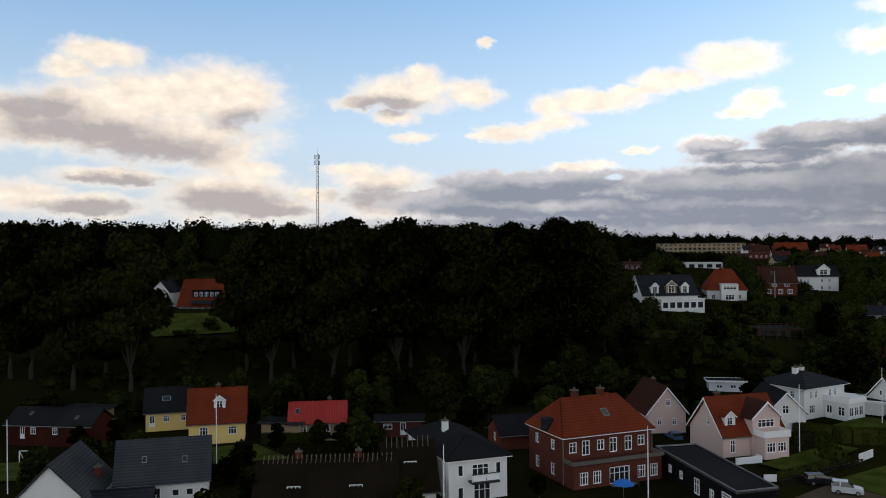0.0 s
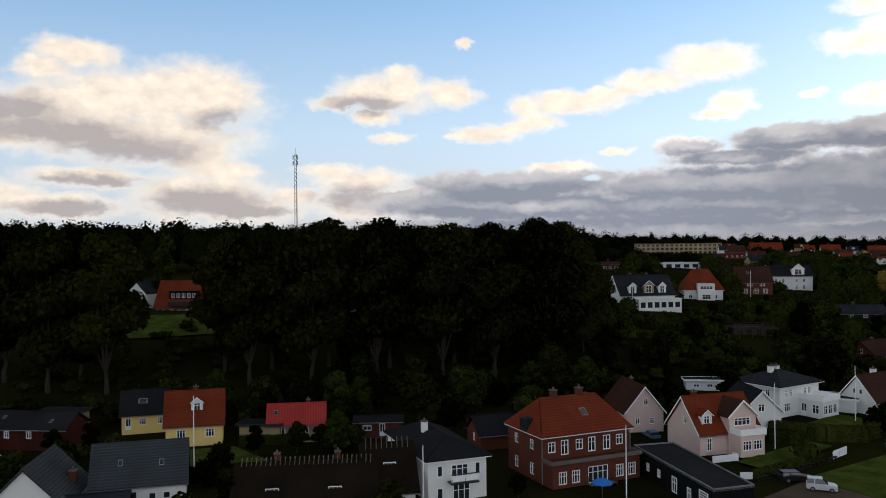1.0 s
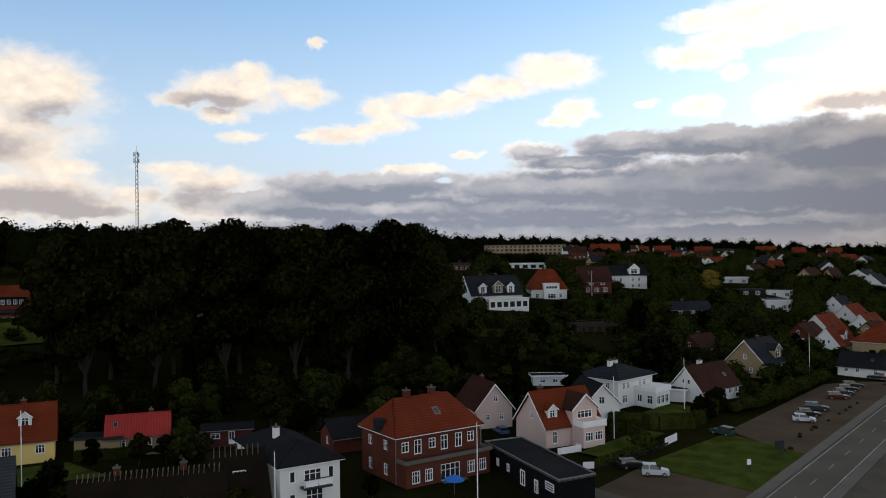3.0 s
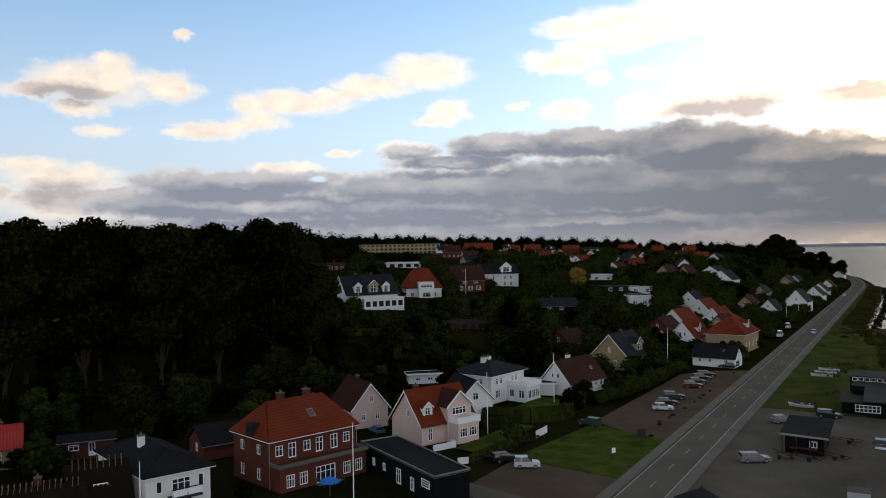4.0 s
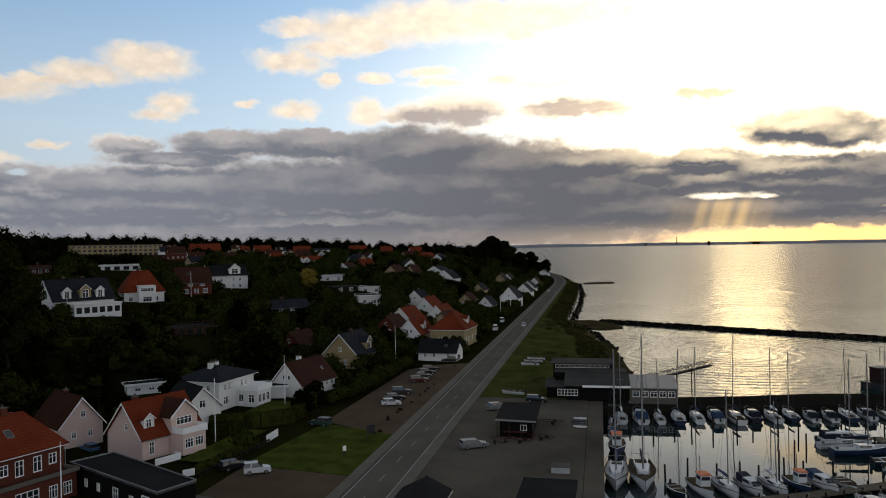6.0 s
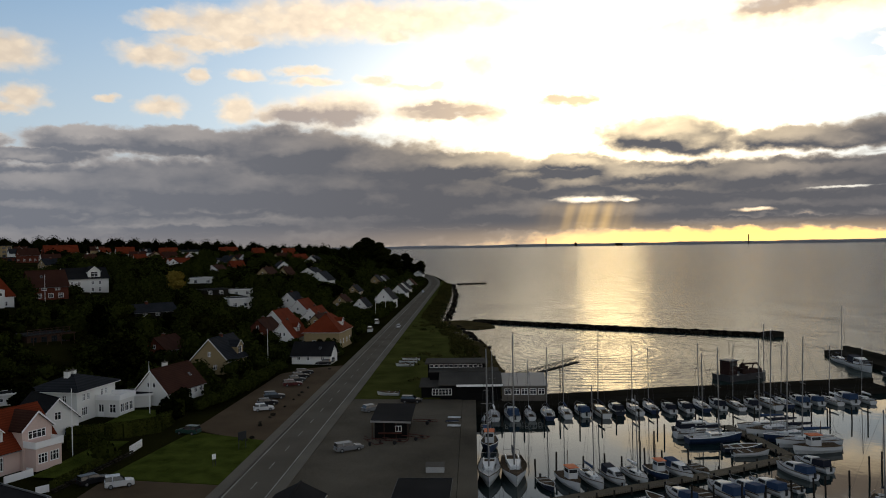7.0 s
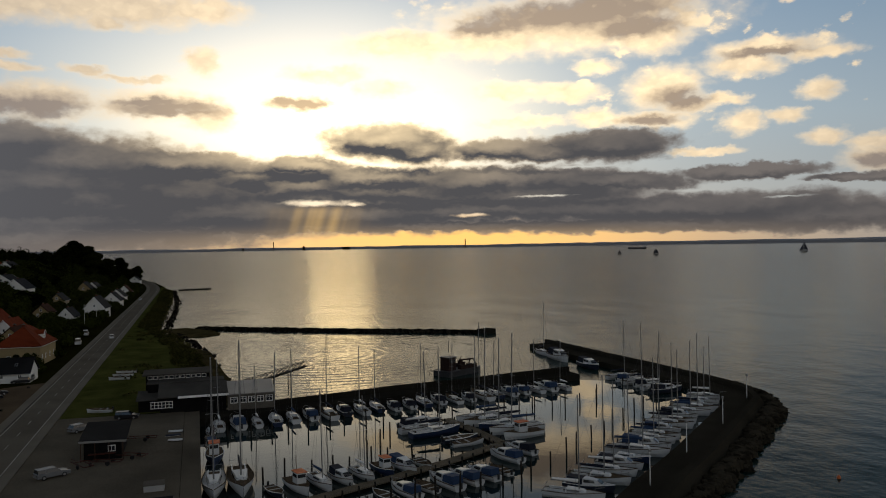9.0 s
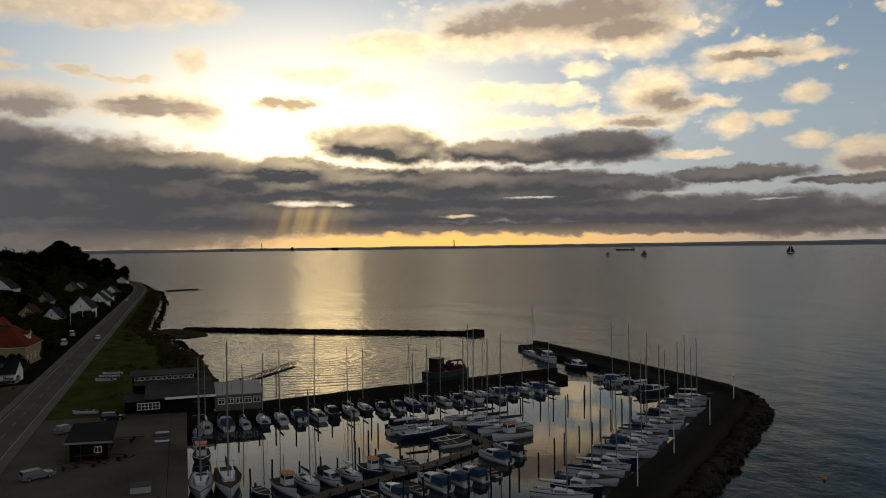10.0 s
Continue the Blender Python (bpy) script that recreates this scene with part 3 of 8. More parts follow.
def make_ground():
    def steps(lo, hi, fine_lo, fine_hi, d):
        xs = [fine_lo + d * i for i in range(int((fine_hi - fine_lo) / d) + 1)]
        g = d
        while xs[-1] < hi:
            g *= 1.12
            xs.append(xs[-1] + g)
        g = d
        while xs[0] > lo:
            g *= 1.25
            xs.insert(0, xs[0] - g)
        return xs

    xs, ys = steps(-900, 3300, 0, 420, 4.0), steps(-60, 3600, -12, 260, 4.0)
    s = Shape()
    s.v = [(x, y, land(x, y) + (0.5 * noise.noise((x * 0.05, y * 0.05, 0)) * smooth((y - 75) / 30))) for y in ys for x in xs]
    n = len(xs)
    s.f = [(j * n + i, j * n + i + 1, (j + 1) * n + i + 1, (j + 1) * n + i) for j in range(len(ys) - 1) for i in range(n - 1)]
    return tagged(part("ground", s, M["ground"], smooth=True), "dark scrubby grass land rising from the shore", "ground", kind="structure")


make_ground()


def flat(name, ring, z, mat, label, category, thick=0.12):
    return tagged(part(name, Shape().prism(ring, z - thick, z), mat), label, category, kind="structure")


def strip(name, xs, near, far, z, mat, label, category, thick=0.15):
    """A ribbon that follows the road between two offsets from its middle line."""
    s = Shape()
    rings = []
    for x in xs:
        b = bend(x)
        rings.append([(x, near(x) + b, z - thick), (x, far(x) + b, z - thick), (x, far(x) + b, z), (x, near(x) + b, z)])
    s.loft(rings)
    return tagged(part(name, s, mat), label, category, kind="structure")


s = Shape()
s.add([(-4850, -4850, 0), (4850, -4850, 0), (4850, 4850, 0), (-4850, 4850, 0)], [(0, 1, 2, 3)])
tagged(part("sea", s, M["sea"]), "calm evening sea with low ripples", "sea", kind="structure")
s = Shape().add([(55, 2.6, 0.03), (55, -34, 0.03), (93, -66, 0.03), (125, -101, 0.03), (150, -103, 0.03), (165, -81, 0.03), (152, 2.6, 0.03)], [tuple(range(7))])
tagged(part("water", s, M["basin"]), "still dark harbour water mirroring the sky", "water", kind="structure")

RX = [-200 + 25 * i for i in range(46)]
strip("road", RX, lambda x: 25.0, lambda x: 31.0, 1.80, M["asphalt"], "grey asphalt coast road with worn surface", "road", 0.3)
strip("pavement", RX, lambda x: 31.0, lambda x: 32.5, 1.92, M["paving"], "pale narrow pavement along the road", "pavement", 0.4)
strip("pavement", RX, lambda x: 23.6, lambda x: 25.0, 1.90, M["paving"], "pale cycle path beside the road", "pavement", 0.4)
strip("kerb", RX, lambda x: 30.85, lambda x: 31.0, 1.93, M["concrete"], "concrete kerb", "kerb", 0.3)
road = bpy.data.objects["road"]
dash = Shape().box(0, -0.06, 0, 3.0, 0.06, 0.006)
me = dash.mesh("lane_mark", M["line"])
for i in range(60):
    x = 70 + i * 9.0
    ob = new("lane_mark", me)
    ob.parent = road
    ob.location = (x, 28.0 + bend(x), 1.802)
for y in (25.3, 30.6):
    s = Shape().loft([[(x, y - 0.09 + bend(x), 1.80), (x, y + 0.09 + bend(x), 1.80), (x, y + 0.09 + bend(x), 1.806), (x, y - 0.09 + bend(x), 1.806)] for x in RX])
    part("edge_line", s, M["line"], road)

flat("forecourt", [(20, 2.4), (141, 2.4), (152, 2.4), (153.5, 23.6), (20, 23.6)], 1.78, M["lot"], "worn dark asphalt harbour forecourt", "forecourt", 0.3)
flat("car_park", [(121, 32.5), (196, 32.5), (192, 40), (184, 45.5), (129, 46.5), (124.5, 40)], 1.86, M["gravel"], "brown gravel roadside car park", "car park", 0.3)
flat("gravel_drive", [(84, 32.5), (98.5, 32.5), (101.5, 49), (93, 52), (89, 52), (86, 40)], 1.87, M["gravel"], "brown gravel parking place", "driveway", 0.3)
flat("lawn", [(98.7, 32.5), (120.8, 32.5), (124.2, 40), (127, 46), (104, 48.5), (101.7, 48.5)], 1.93, M["lawn"], "green roadside lawn", "lawn", 0.4)
flat("lane", [(80, 32.5), (84, 32.5), (89, 52), (93, 60), (103, 78), (99, 78), (86, 58)], 1.98, M["asphalt"], "narrow asphalt lane between the houses", "lane", 0.5)
flat("lawn", [(153.6, 4), (153.6, 23.5), (620, 24.9), (620, 21.5), (474, 19), (393, 19), (330, 19), (318, 17.5), (285, 10), (240, 3.6), (216, 2.4), (190, 0.6), (166, -1.5), (160, 1)], 1.82, M["grass"], "rough green shore meadow", "meadow", 0.4)


def slope_lawn(x0, x1, near, far, label):
    """A mown patch that follows the lie of the land, between two lines across it."""
    n, k, s = 14, 10, Shape()
    for j in range(k + 1):
        for i in range(n + 1):
            x = x0 + (x1 - x0) * i / n
            y = near(x) + (far(x) - near(x)) * j / k
            s.v.append((x, y, land(x, y) + 0.34 + 0.05 * noise.noise((x * 0.6, y * 0.6, 0))))
    s.f = [(j * (n + 1) + i, j * (n + 1) + i + 1, (j + 1) * (n + 1) + i + 1, (j + 1) * (n + 1) + i) for j in range(k) for i in range(n)]
    return tagged(part("lawn", s, M["lawn"], smooth=True), label, "lawn", kind="structure")


slope_lawn(62, 84, lambda x: 188 - 0.5 * (x - 62), lambda x: 212 - 0.6 * (x - 62), "mown garden lawn before the orange-roofed villa")
slope_lawn(100, 119, lambda x: 52.6 + 0.02 * (x - 100), lambda x: 57.6 - 0.05 * (x - 100), "mown front lawn before the pink villa")
slope_lawn(126, 141, lambda x: 55.0, lambda x: 62.0, "mown lawn inside the tall clipped hedge")
slope_lawn(42, 52, lambda x: 105 - 0.45 * (x - 42), lambda x: 116 - 0.45 * (x - 42), "small lawn before the yellow house")
slope_lawn(14, 25, lambda x: 116 - 0.4 * (x - 14), lambda x: 128 - 0.6 * (x - 14), "small lawn beside the red timber hut")


# ---- houses ----
def wall_side(s, length, top, holes, place, deep=0.16, base=-2.0):
    """One wall as seen from outside, with its openings cut through and their reveals."""
    us = sorted({0.0, length, *(h[0] for h in holes), *(h[1] for h in holes), *([length / 2] if top(length / 2) > top(0) + 0.01 else [])})
    for a, b in zip(us, us[1:]):
        z = base
        for u0, u1, z0, z1 in sorted((h for h in holes if h[0] <= a + 1e-6 and h[1] >= b - 1e-6), key=lambda h: h[2]):
            s.add([place(a, z, 0), place(b, z, 0), place(b, z0, 0), place(a, z0, 0)], [(0, 1, 2, 3)])
            z = z1
        s.add([place(a, z, 0), place(b, z, 0), place(b, top(b), 0), place(a, top(a), 0)], [(0, 1, 2, 3)])
    for u0, u1, z0, z1 in holes:
        o = [(u0, z0), (u1, z0), (u1, z1), (u0, z1)]
        for (p, q), (r, t) in zip(o, o[1:] + o[:1]):
            s.add([place(p, q, 0), place(r, t, 0), place(r, t, deep), place(p, q, deep)], [(0, 1, 2, 3)])


def lattice(s, us, zs, solid, place, d0, d1):
    """A plate of cells with holes, in one piece: us and zs are the cell edges."""
    ids = {}

    def at(i, j, k):
        if (i, j, k) not in ids:
            ids[i, j, k] = len(s.v)
            s.v.append(tuple(place(us[i], zs[j], (d0, d1)[k])))
        return ids[i, j, k]

    n, h = len(us) - 1, len(zs) - 1
    for i in range(n):
        for j in range(h):
            if not solid(i, j):
                continue
            s.f.append((at(i, j, 0), at(i + 1, j, 0), at(i + 1, j + 1, 0), at(i, j + 1, 0)))
            for di, dj, p, q in ((-1, 0, (0, 0), (0, 1)), (1, 0, (1, 0), (1, 1)), (0, -1, (0, 0), (1, 0)), (0, 1, (0, 1), (1, 1))):
                a, b = i + di, j + dj
                if not (0 <= a < n and 0 <= b < h and solid(a, b)):
                    s.f.append((at(i + p[0], j + p[1], 0), at(i + q[0], j + q[1], 0), at(i + q[0], j + q[1], 1), at(i + p[0], j + p[1], 1)))


def window_part(parent, place, u, z, w, h, style, trim, frame_label=""):
    """A window or door in its opening: frame and bars, and the pane behind them."""
    s = Shape()
    a, t, bar = u - w / 2, 0.12, 0.09
    n = {"w": 2, "t": 3, "q": 4, "d": 2, "o": 1}[style]
    us, zs = [a], [z]
    for i in range(n):
        us += [a + w * i / n + (t if i == 0 else bar / 2), a + w * (i + 1) / n - (t if i == n - 1 else bar / 2)]
    us.append(a + w)
    zs += [z + (h * 0.35 if style == "d" else t)]
    if style in "wtq":
        zs += [z + h * 0.62, z + h * 0.62 + 0.06]
    zs += [z + h - t, z + h]
    lattice(s, us, zs, lambda i, j: i % 2 == 0 or j % 2 == 0, place, 0.05, 0.13)
    win = part("door" if style == "d" else "window", s, trim, parent, frame_label)
    b = a + w
    pane = Shape().add([place(a + 0.05, z + 0.05, 0.10), place(b - 0.05, z + 0.05, 0.10), place(b - 0.05, z + h - 0.05, 0.10), place(a + 0.05, z + h - 0.05, 0.10)], [(0, 1, 2, 3)])
    part("pane", pane, M["glass"], win)
    return win


def house(label, p0, p1, depth, z0, eave, ridge, roof, wall_mat, roof_mat, wins=(), chimneys=(), skylights=(), dormers=(), over=0.4,
          trim="trim", verge=False, name="house", group="", hip=0.5, plinth=False, chimney_mat="brick"):
    """A house: p0 and p1 are its front corners, left and right as seen from its front; heights are over z0."""
    p0, p1 = Vector(p0), Vector(p1)
    W, D = (p1 - p0).length, depth
    turn = math.degrees(math.atan2(p1.y - p0.y, p1.x - p0.x))
    ob = thing(name, pose(p0.x, p0.y, z0, 0, 0, turn), label, "house" if name == "house" else name.replace("_", " "), group)
    places = {"f": (W, lambda u, z, d: (u, d, z)), "r": (D, lambda u, z, d: (W - d, u, z)),
              "b": (W, lambda u, z, d: (W - u, D - d, z)), "l": (D, lambda u, z, d: (d, D - u, z))}
    gables = {"x": "lr", "y": "fb"}.get(roof, "")
    wall = Shape()
    for side, (length, place) in places.items():
        if side in gables:
            def top(u, length=length):
                return ridge - 0.08 - (ridge - eave) * abs(u - length / 2) / (length / 2)
        else:
            def top(u):
                return eave
        holes = [(u - w / 2, u + w / 2, z, z + h) for sd, u, z, w, h, st in wins if sd == side]
        wall_side(wall, length, top, holes, place)
    part("wall", wall, M[wall_mat], ob)
    if plinth:
        part("plinth", Shape().box(-0.05, -0.05, -2, W + 0.05, D + 0.05, 0.35), M["dark_concrete"], ob)
    for sd, u, z, w, h, st in wins:
        window_part(ob, places[sd][1], u, z, w, h, st, M[trim])
    s = Shape()
    o, t = over, 0.18
    rise = ridge - eave
    if roof == "x":
        e = eave - o * rise / (D / 2)
        s.slab([(-o, -o, e), (W + o, -o, e), (W + o, D / 2, ridge), (-o, D / 2, ridge)], -t)
        s.slab([(W + o, D + o, e), (-o, D + o, e), (-o, D / 2, ridge), (W + o, D / 2, ridge)], -t)
        s.tube((-o, D / 2, ridge + t), (W + o, D / 2, ridge + t), 0.14)
    elif roof == "y":
        e = eave - o * rise / (W / 2)
        s.slab([(-o, D + o, e), (-o, -o, e), (W / 2, -o, ridge), (W / 2, D + o, ridge)], -t)
        s.slab([(W + o, -o, e), (W + o, D + o, e), (W / 2, D + o, ridge), (W / 2, -o, ridge)], -t)
        s.tube((W / 2, -o, ridge + t), (W / 2, D + o, ridge + t), 0.14)
    elif roof == "hip":
        k = hip * D / 2
        if W >= D:
            a, b = (k, D / 2, ridge), (W - k, D / 2, ridge)
        else:
            k = hip * W / 2
            a, b = (W / 2, k, ridge), (W / 2, D - k, ridge)
        e = eave - 0.05
        c = [(-o, -o, e), (W + o, -o, e), (W + o, D + o, e), (-o, D + o, e)]
        if W >= D:
            s.slab([c[0], c[1], b, a], -t), s.slab([c[2], c[3], a, b], -t), s.slab([c[1], c[2], b], -t), s.slab([c[3], c[0], a], -t)
        else:
            s.slab([c[1], c[2], b, a], -t), s.slab([c[3], c[0], a, b], -t), s.slab([c[0], c[1], a], -t), s.slab([c[2], c[3], b], -t)
        s.tube(a, b, 0.16)
        soffit = Shape().box(-o, -o, eave - 0.16, W + o, D + o, eave - 0.07)
        part("gutter", soffit, M["trim"] if trim == "trim" else M["dark_trim"], ob)
    else:
        s.box(-o, -o, eave, W + o, D + o, eave + 0.25)
        part("fascia", Shape().box(-o - 0.05, -o - 0.05, eave - 0.05, W + o + 0.05, -o, eave + 0.32).box(-o - 0.05, D + o, eave - 0.05, W + o + 0.05, D + o + 0.05, eave + 0.32)
             .box(-o - 0.05, -o, eave - 0.05, -o, D + o, eave + 0.32).box(W + o, -o, eave - 0.05, W + o + 0.05, D + o, eave + 0.32), M["trim" if wall_mat == "white" else "dark_trim"], ob)
    roof_ob = part("roof", s, M[roof_mat], ob)
    if roof == "x":
        for y, q in ((-o, -1), (D + o, 1)):
            part("gutter", Shape().tube((-o, y + q * 0.06, eave - o * rise / (D / 2) - 0.03), (W + o, y + q * 0.06, eave - o * rise / (D / 2) - 0.03), 0.07), M["metal"], ob)
    if verge and roof in "xy":
        if roof == "x":
            e = eave - o * rise / (D / 2)
            for x in (-o - 0.04, W + o):
                for y in (-o, D + o):
                    g = Shape()
                    g.slab([(x, y, e - 0.05), (x, D / 2, ridge - 0.05), (x, D / 2, ridge + 0.22), (x, y, e + 0.2)], 0.05)
                    part("barge_board", g, M["trim"], ob)
        else:
            e = eave - o * rise / (W / 2)
            for y in (-o - 0.05, D + o):
                for x in (-o, W + o):
                    g = Shape()
                    g.slab([(x, y, e - 0.05), (W / 2, y, ridge - 0.05), (W / 2, y, ridge + 0.22), (x, y, e + 0.2)], 0.05)
                    part("barge_board", g, M["trim"], ob)
    for x, y, w, top in chimneys:
        c = Shape().box(x - w / 2, y - w / 2, eave - 0.5, x + w / 2, y + w / 2, ridge + top)
        ch = part("chimney", c, M[chimney_mat], ob)
        part("chimney_cap", Shape().box(x - w / 2 - 0.07, y - w / 2 - 0.07, ridge + top, x + w / 2 + 0.07, y + w / 2 + 0.07, ridge + top + 0.12)
             .tube((x, y, ridge + top), (x, y, ridge + top + 0.45), 0.12), M["concrete"], ch)

    def slope(x, q):
        """A point on the front slope, q from eave to ridge."""
        if roof == "hip":
            return Vector((x, -o + (D / 2 + o) * q, eave + rise * q))
        return Vector((x, (D / 2) * q, eave + rise * q))

    for x, q, w, h in skylights:
        up = (slope(x, 1) - slope(x, 0)).normalized()
        nrm = Vector((1, 0, 0)).cross(up)
        mid = slope(x, q) + nrm * (t + 0.02)
        rect = [mid + Vector((a * w / 2, 0, 0)) + up * b * h / 2 for a, b in ((-1, -1), (1, -1), (1, 1), (-1, 1))]
        fr = part("roof_window", Shape().slab([p + nrm * 0.06 for p in rect], 0.08), M["metal"], roof_ob, "grey roof window")
        part("pane", Shape().slab([mid + (p - mid) * 0.78 + nrm * 0.075 for p in rect], 0.01), M["glass"], fr)
    for x, q, w, h, mat in dormers:
        base = slope(x, q)
        run = (h + w * 0.4) / (rise / (D / 2))
        y0, z = base.y, base.z
        d = Shape()
        pl = lambda u, zz, dd, x=x, w=w, y0=y0: (x - w / 2 + u, y0 + dd, zz)
        wall_side(d, w, lambda u, w=w, z=z, h=h: z + h + w * 0.42 * (1 - abs(u - w / 2) / (w / 2)), [(w * 0.2, w * 0.8, z + 0.25, z + h - 0.05)], pl, 0.12, z - 0.1)
        d.add([(x - w / 2, y0, z - 0.1), (x - w / 2, y0 + run, z - 0.1), (x - w / 2, y0 + run, z + h), (x - w / 2, y0, z + h)], [(3, 2, 1, 0)])
        d.add([(x + w / 2, y0, z - 0.1), (x + w / 2, y0 + run, z - 0.1), (x + w / 2, y0 + run, z + h), (x + w / 2, y0, z + h)], [(0, 1, 2, 3)])
        dorm = part("dormer", d, M[mat], ob)
        window_part(dorm, pl, w / 2, z + 0.25, w * 0.6, h - 0.3, "w", M["trim"])
        r, top_z, ov = Shape(), z + h + w * 0.42, 0.18
        r.slab([(x - w / 2 - ov, y0 + run, z + h - ov * 0.84), (x - w / 2 - ov, y0 - ov, z + h - ov * 0.84), (x, y0 - ov, top_z), (x, y0 + run + 0.5, top_z)], -0.1)
        r.slab([(x + w / 2 + ov, y0 - ov, z + h - ov * 0.84), (x + w / 2 + ov, y0 + run, z + h - ov * 0.84), (x, y0 + run + 0.5, top_z), (x, y0 - ov, top_z)], -0.1)
        part("dormer_roof", r, M[roof_mat], dorm)
        for k in (-1, 1):
            b = Shape().slab([(x + k * (w / 2 + ov), y0 - ov - 0.03, z + h - ov * 0.84 - 0.05), (x, y0 - ov - 0.03, top_z - 0.05), (x, y0 - ov - 0.03, top_z + 0.13), (x + k * (w / 2 + ov), y0 - ov - 0.03, z + h - ov * 0.84 + 0.12)], 0.04)
            part("barge_board", b, M["trim"], dorm)
    return ob


def row(side, z, w, h, style, us):
    return [(side, u, z, w, h, style) for u in us]


# brick villa with hipped tile roof
A = house("red brick villa with hipped orange tile roof and white windows", (72.8, 68.0), (85.4, 64.4), 9.0, 2.1, 6.3, 10.2, "hip", "brick", "tile_red",
          row("f", 4.2, 1.1, 1.35, "w", [1.3, 5.4, 11.6]) + row("f", 3.75, 1.15, 1.9, "w", [3.2, 7.3, 9.6])
          + row("l", 4.2, 1.0, 1.3, "w", [2.2, 6.2]) + row("l", 1.0, 1.0, 1.5, "w", [2.2, 6.2]) + row("r", 4.2, 1.0, 1.3, "w", [3, 6]),
          chimneys=[(4.4, 4.6, 0.8, 0.9), (8.4, 4.6, 0.8, 0.9)], skylights=[(7.4, 0.52, 0.9, 1.3)], hip=0.5)
s = Shape()
wall_side(s, 13.1, lambda u: 3.3, [(u - 0.6, u + 0.6, 0.75, 2.35) for u in (1.5, 3.4, 10.0, 11.9)] + [(5.2, 8.2, 0.45, 2.55)], lambda u, z, d: (u, d - 2.2, z), base=-2)
s.box(0, -2.2, 3.1, 13.1, -0.002, 3.3)
s.add([(0, 0, -2), (0, -2.2, -2), (0, -2.2, 3.3), (0, 0, 3.3)], [(0, 1, 2, 3)]).add([(13.1, 0, -2), (13.1, -2.2, -2), (13.1, -2.2, 3.3), (13.1, 0, 3.3)], [(3, 2, 1, 0)])
bay = part("garden_room", s, M["brick"], A)
for u in (1.5, 3.4, 10.0, 11.9):
    window_part(bay, lambda u, z, d: (u, d - 2.2, z), u, 0.75, 1.2, 1.6, "t", M["trim"])
window_part(bay, lambda u, z, d: (u, d - 2.2, z), 6.7, 0.45, 3.0, 2.1, "q", M["trim"])
part("parapet", Shape().box(-0.25, -2.45, 3.28, 13.35, -2.15, 3.72).box(-0.25, -2.15, 3.28, 0.05, 0.0, 3.72).box(13.05, -2.15, 3.28, 13.35, 0.0, 3.72), M["concrete"], A, "grey terrace parapet")
st = part("steps", Shape().box(5.2, -3.0, -2, 8.9, -2.22, 0.4).box(5.2, -3.5, -2, 8.9, -3.0, 0.2).box(5.2, -4.0, -2, 8.9, -3.5, 0.0), M["concrete"], A)
house_dormer = Shape().box(-0.6, 3.2, 6.4, 0.8, 4.8, 8.0)
hd = part("dormer", house_dormer, M["slate"], A, "blue-grey side dormer")
part("pane", Shape().box(-0.63, 3.4, 6.9, -0.602, 4.6, 7.8), M["glass"], hd)
part("drainpipe", Shape().tube((-0.08, 0.1, 0), (-0.08, 0.1, 6.1), 0.06), M["metal"], A)
part("drainpipe", Shape().tube((13.2, -0.1, 3.4), (13.2, -0.1, 6.1), 0.06), M["metal"], A)
for u in (10.0, 11.9):
    w = part("cellar_window", Shape().box(u - 0.55, -2.28, -0.35, u + 0.55, -2.21, 0.25), M["trim"], A)
    part("pane", Shape().box(u - 0.45, -2.30, -0.27, u - 0.05, -2.285, 0.17).box(u + 0.05, -2.30, -0.27, u + 0.45, -2.285, 0.17), M["glass"], w)
for q in (5.2, 8.3):
    part("stair_rail", Shape().tube((q, -2.3, 1.3), (q, -4.0, 0.9), 0.04, n=5).tube((q, -4.0, 0.9), (q, -4.0, 0.0), 0.04, n=5).tube((q, -2.3, 1.3), (q, -2.3, 0.4), 0.04, n=5), M["dark_metal"], A)

house("low outhouse with dark felt roof behind the brick villa", (78.4, 85.6), (88.0, 81.6), 6.0, 2.4, 2.4, 4.4, "x", "brick", "felt", row("l", 0.9, 1.0, 1.2, "w", [3.0]), name="outbuilding")
part("side_chimney", Shape().box(12.0, 8.6, 2.0, 12.9, 9.6, 9.2).box(11.92, 8.52, 9.2, 12.98, 9.68, 9.4), M["brick"], A)
# white villa, low dark hipped roof
B = house("white rendered villa with low black hipped roof and balcony", (57.5, 71.9), (64.5, 69.5), 16.0, 2.0, 5.4, 7.2, "hip", "white", "felt",
          row("f", 3.3, 0.75, 1.4, "o", [1.5, 6.3]) + row("f", 3.15, 2.2, 1.5, "t", [4.0]) + row("f", 0.5, 0.8, 1.6, "o", [1.5]) + row("f", 0.2, 2.2, 2.2, "t", [4.2]) + row("l", 3.3, 0.9, 1.3, "w", [3, 8]),
          chimneys=[(2.6, 8.5, 0.7, 0.9)], chimney_mat="white", hip=1.0, over=0.5)
part("balcony", Shape().box(2.4, -1.4, 2.65, 5.9, -0.02, 2.85), M["dark_trim"], B)
part("balcony_rail", Shape().box(2.4, -1.42, 2.95, 2.48, -1.34, 3.8).box(5.82, -1.42, 2.95, 5.9, -1.34, 3.8).box(2.55, -1.40, 3.0, 4.1, -1.36, 3.65).box(4.2, -1.40, 3.0, 5.75, -1.36, 3.65), M["trim"], B, "white panelled balcony rail")
part("handrail", Shape().box(2.35, -1.46, 3.8, 5.95, -1.32, 3.88), M["dark_trim"], B)


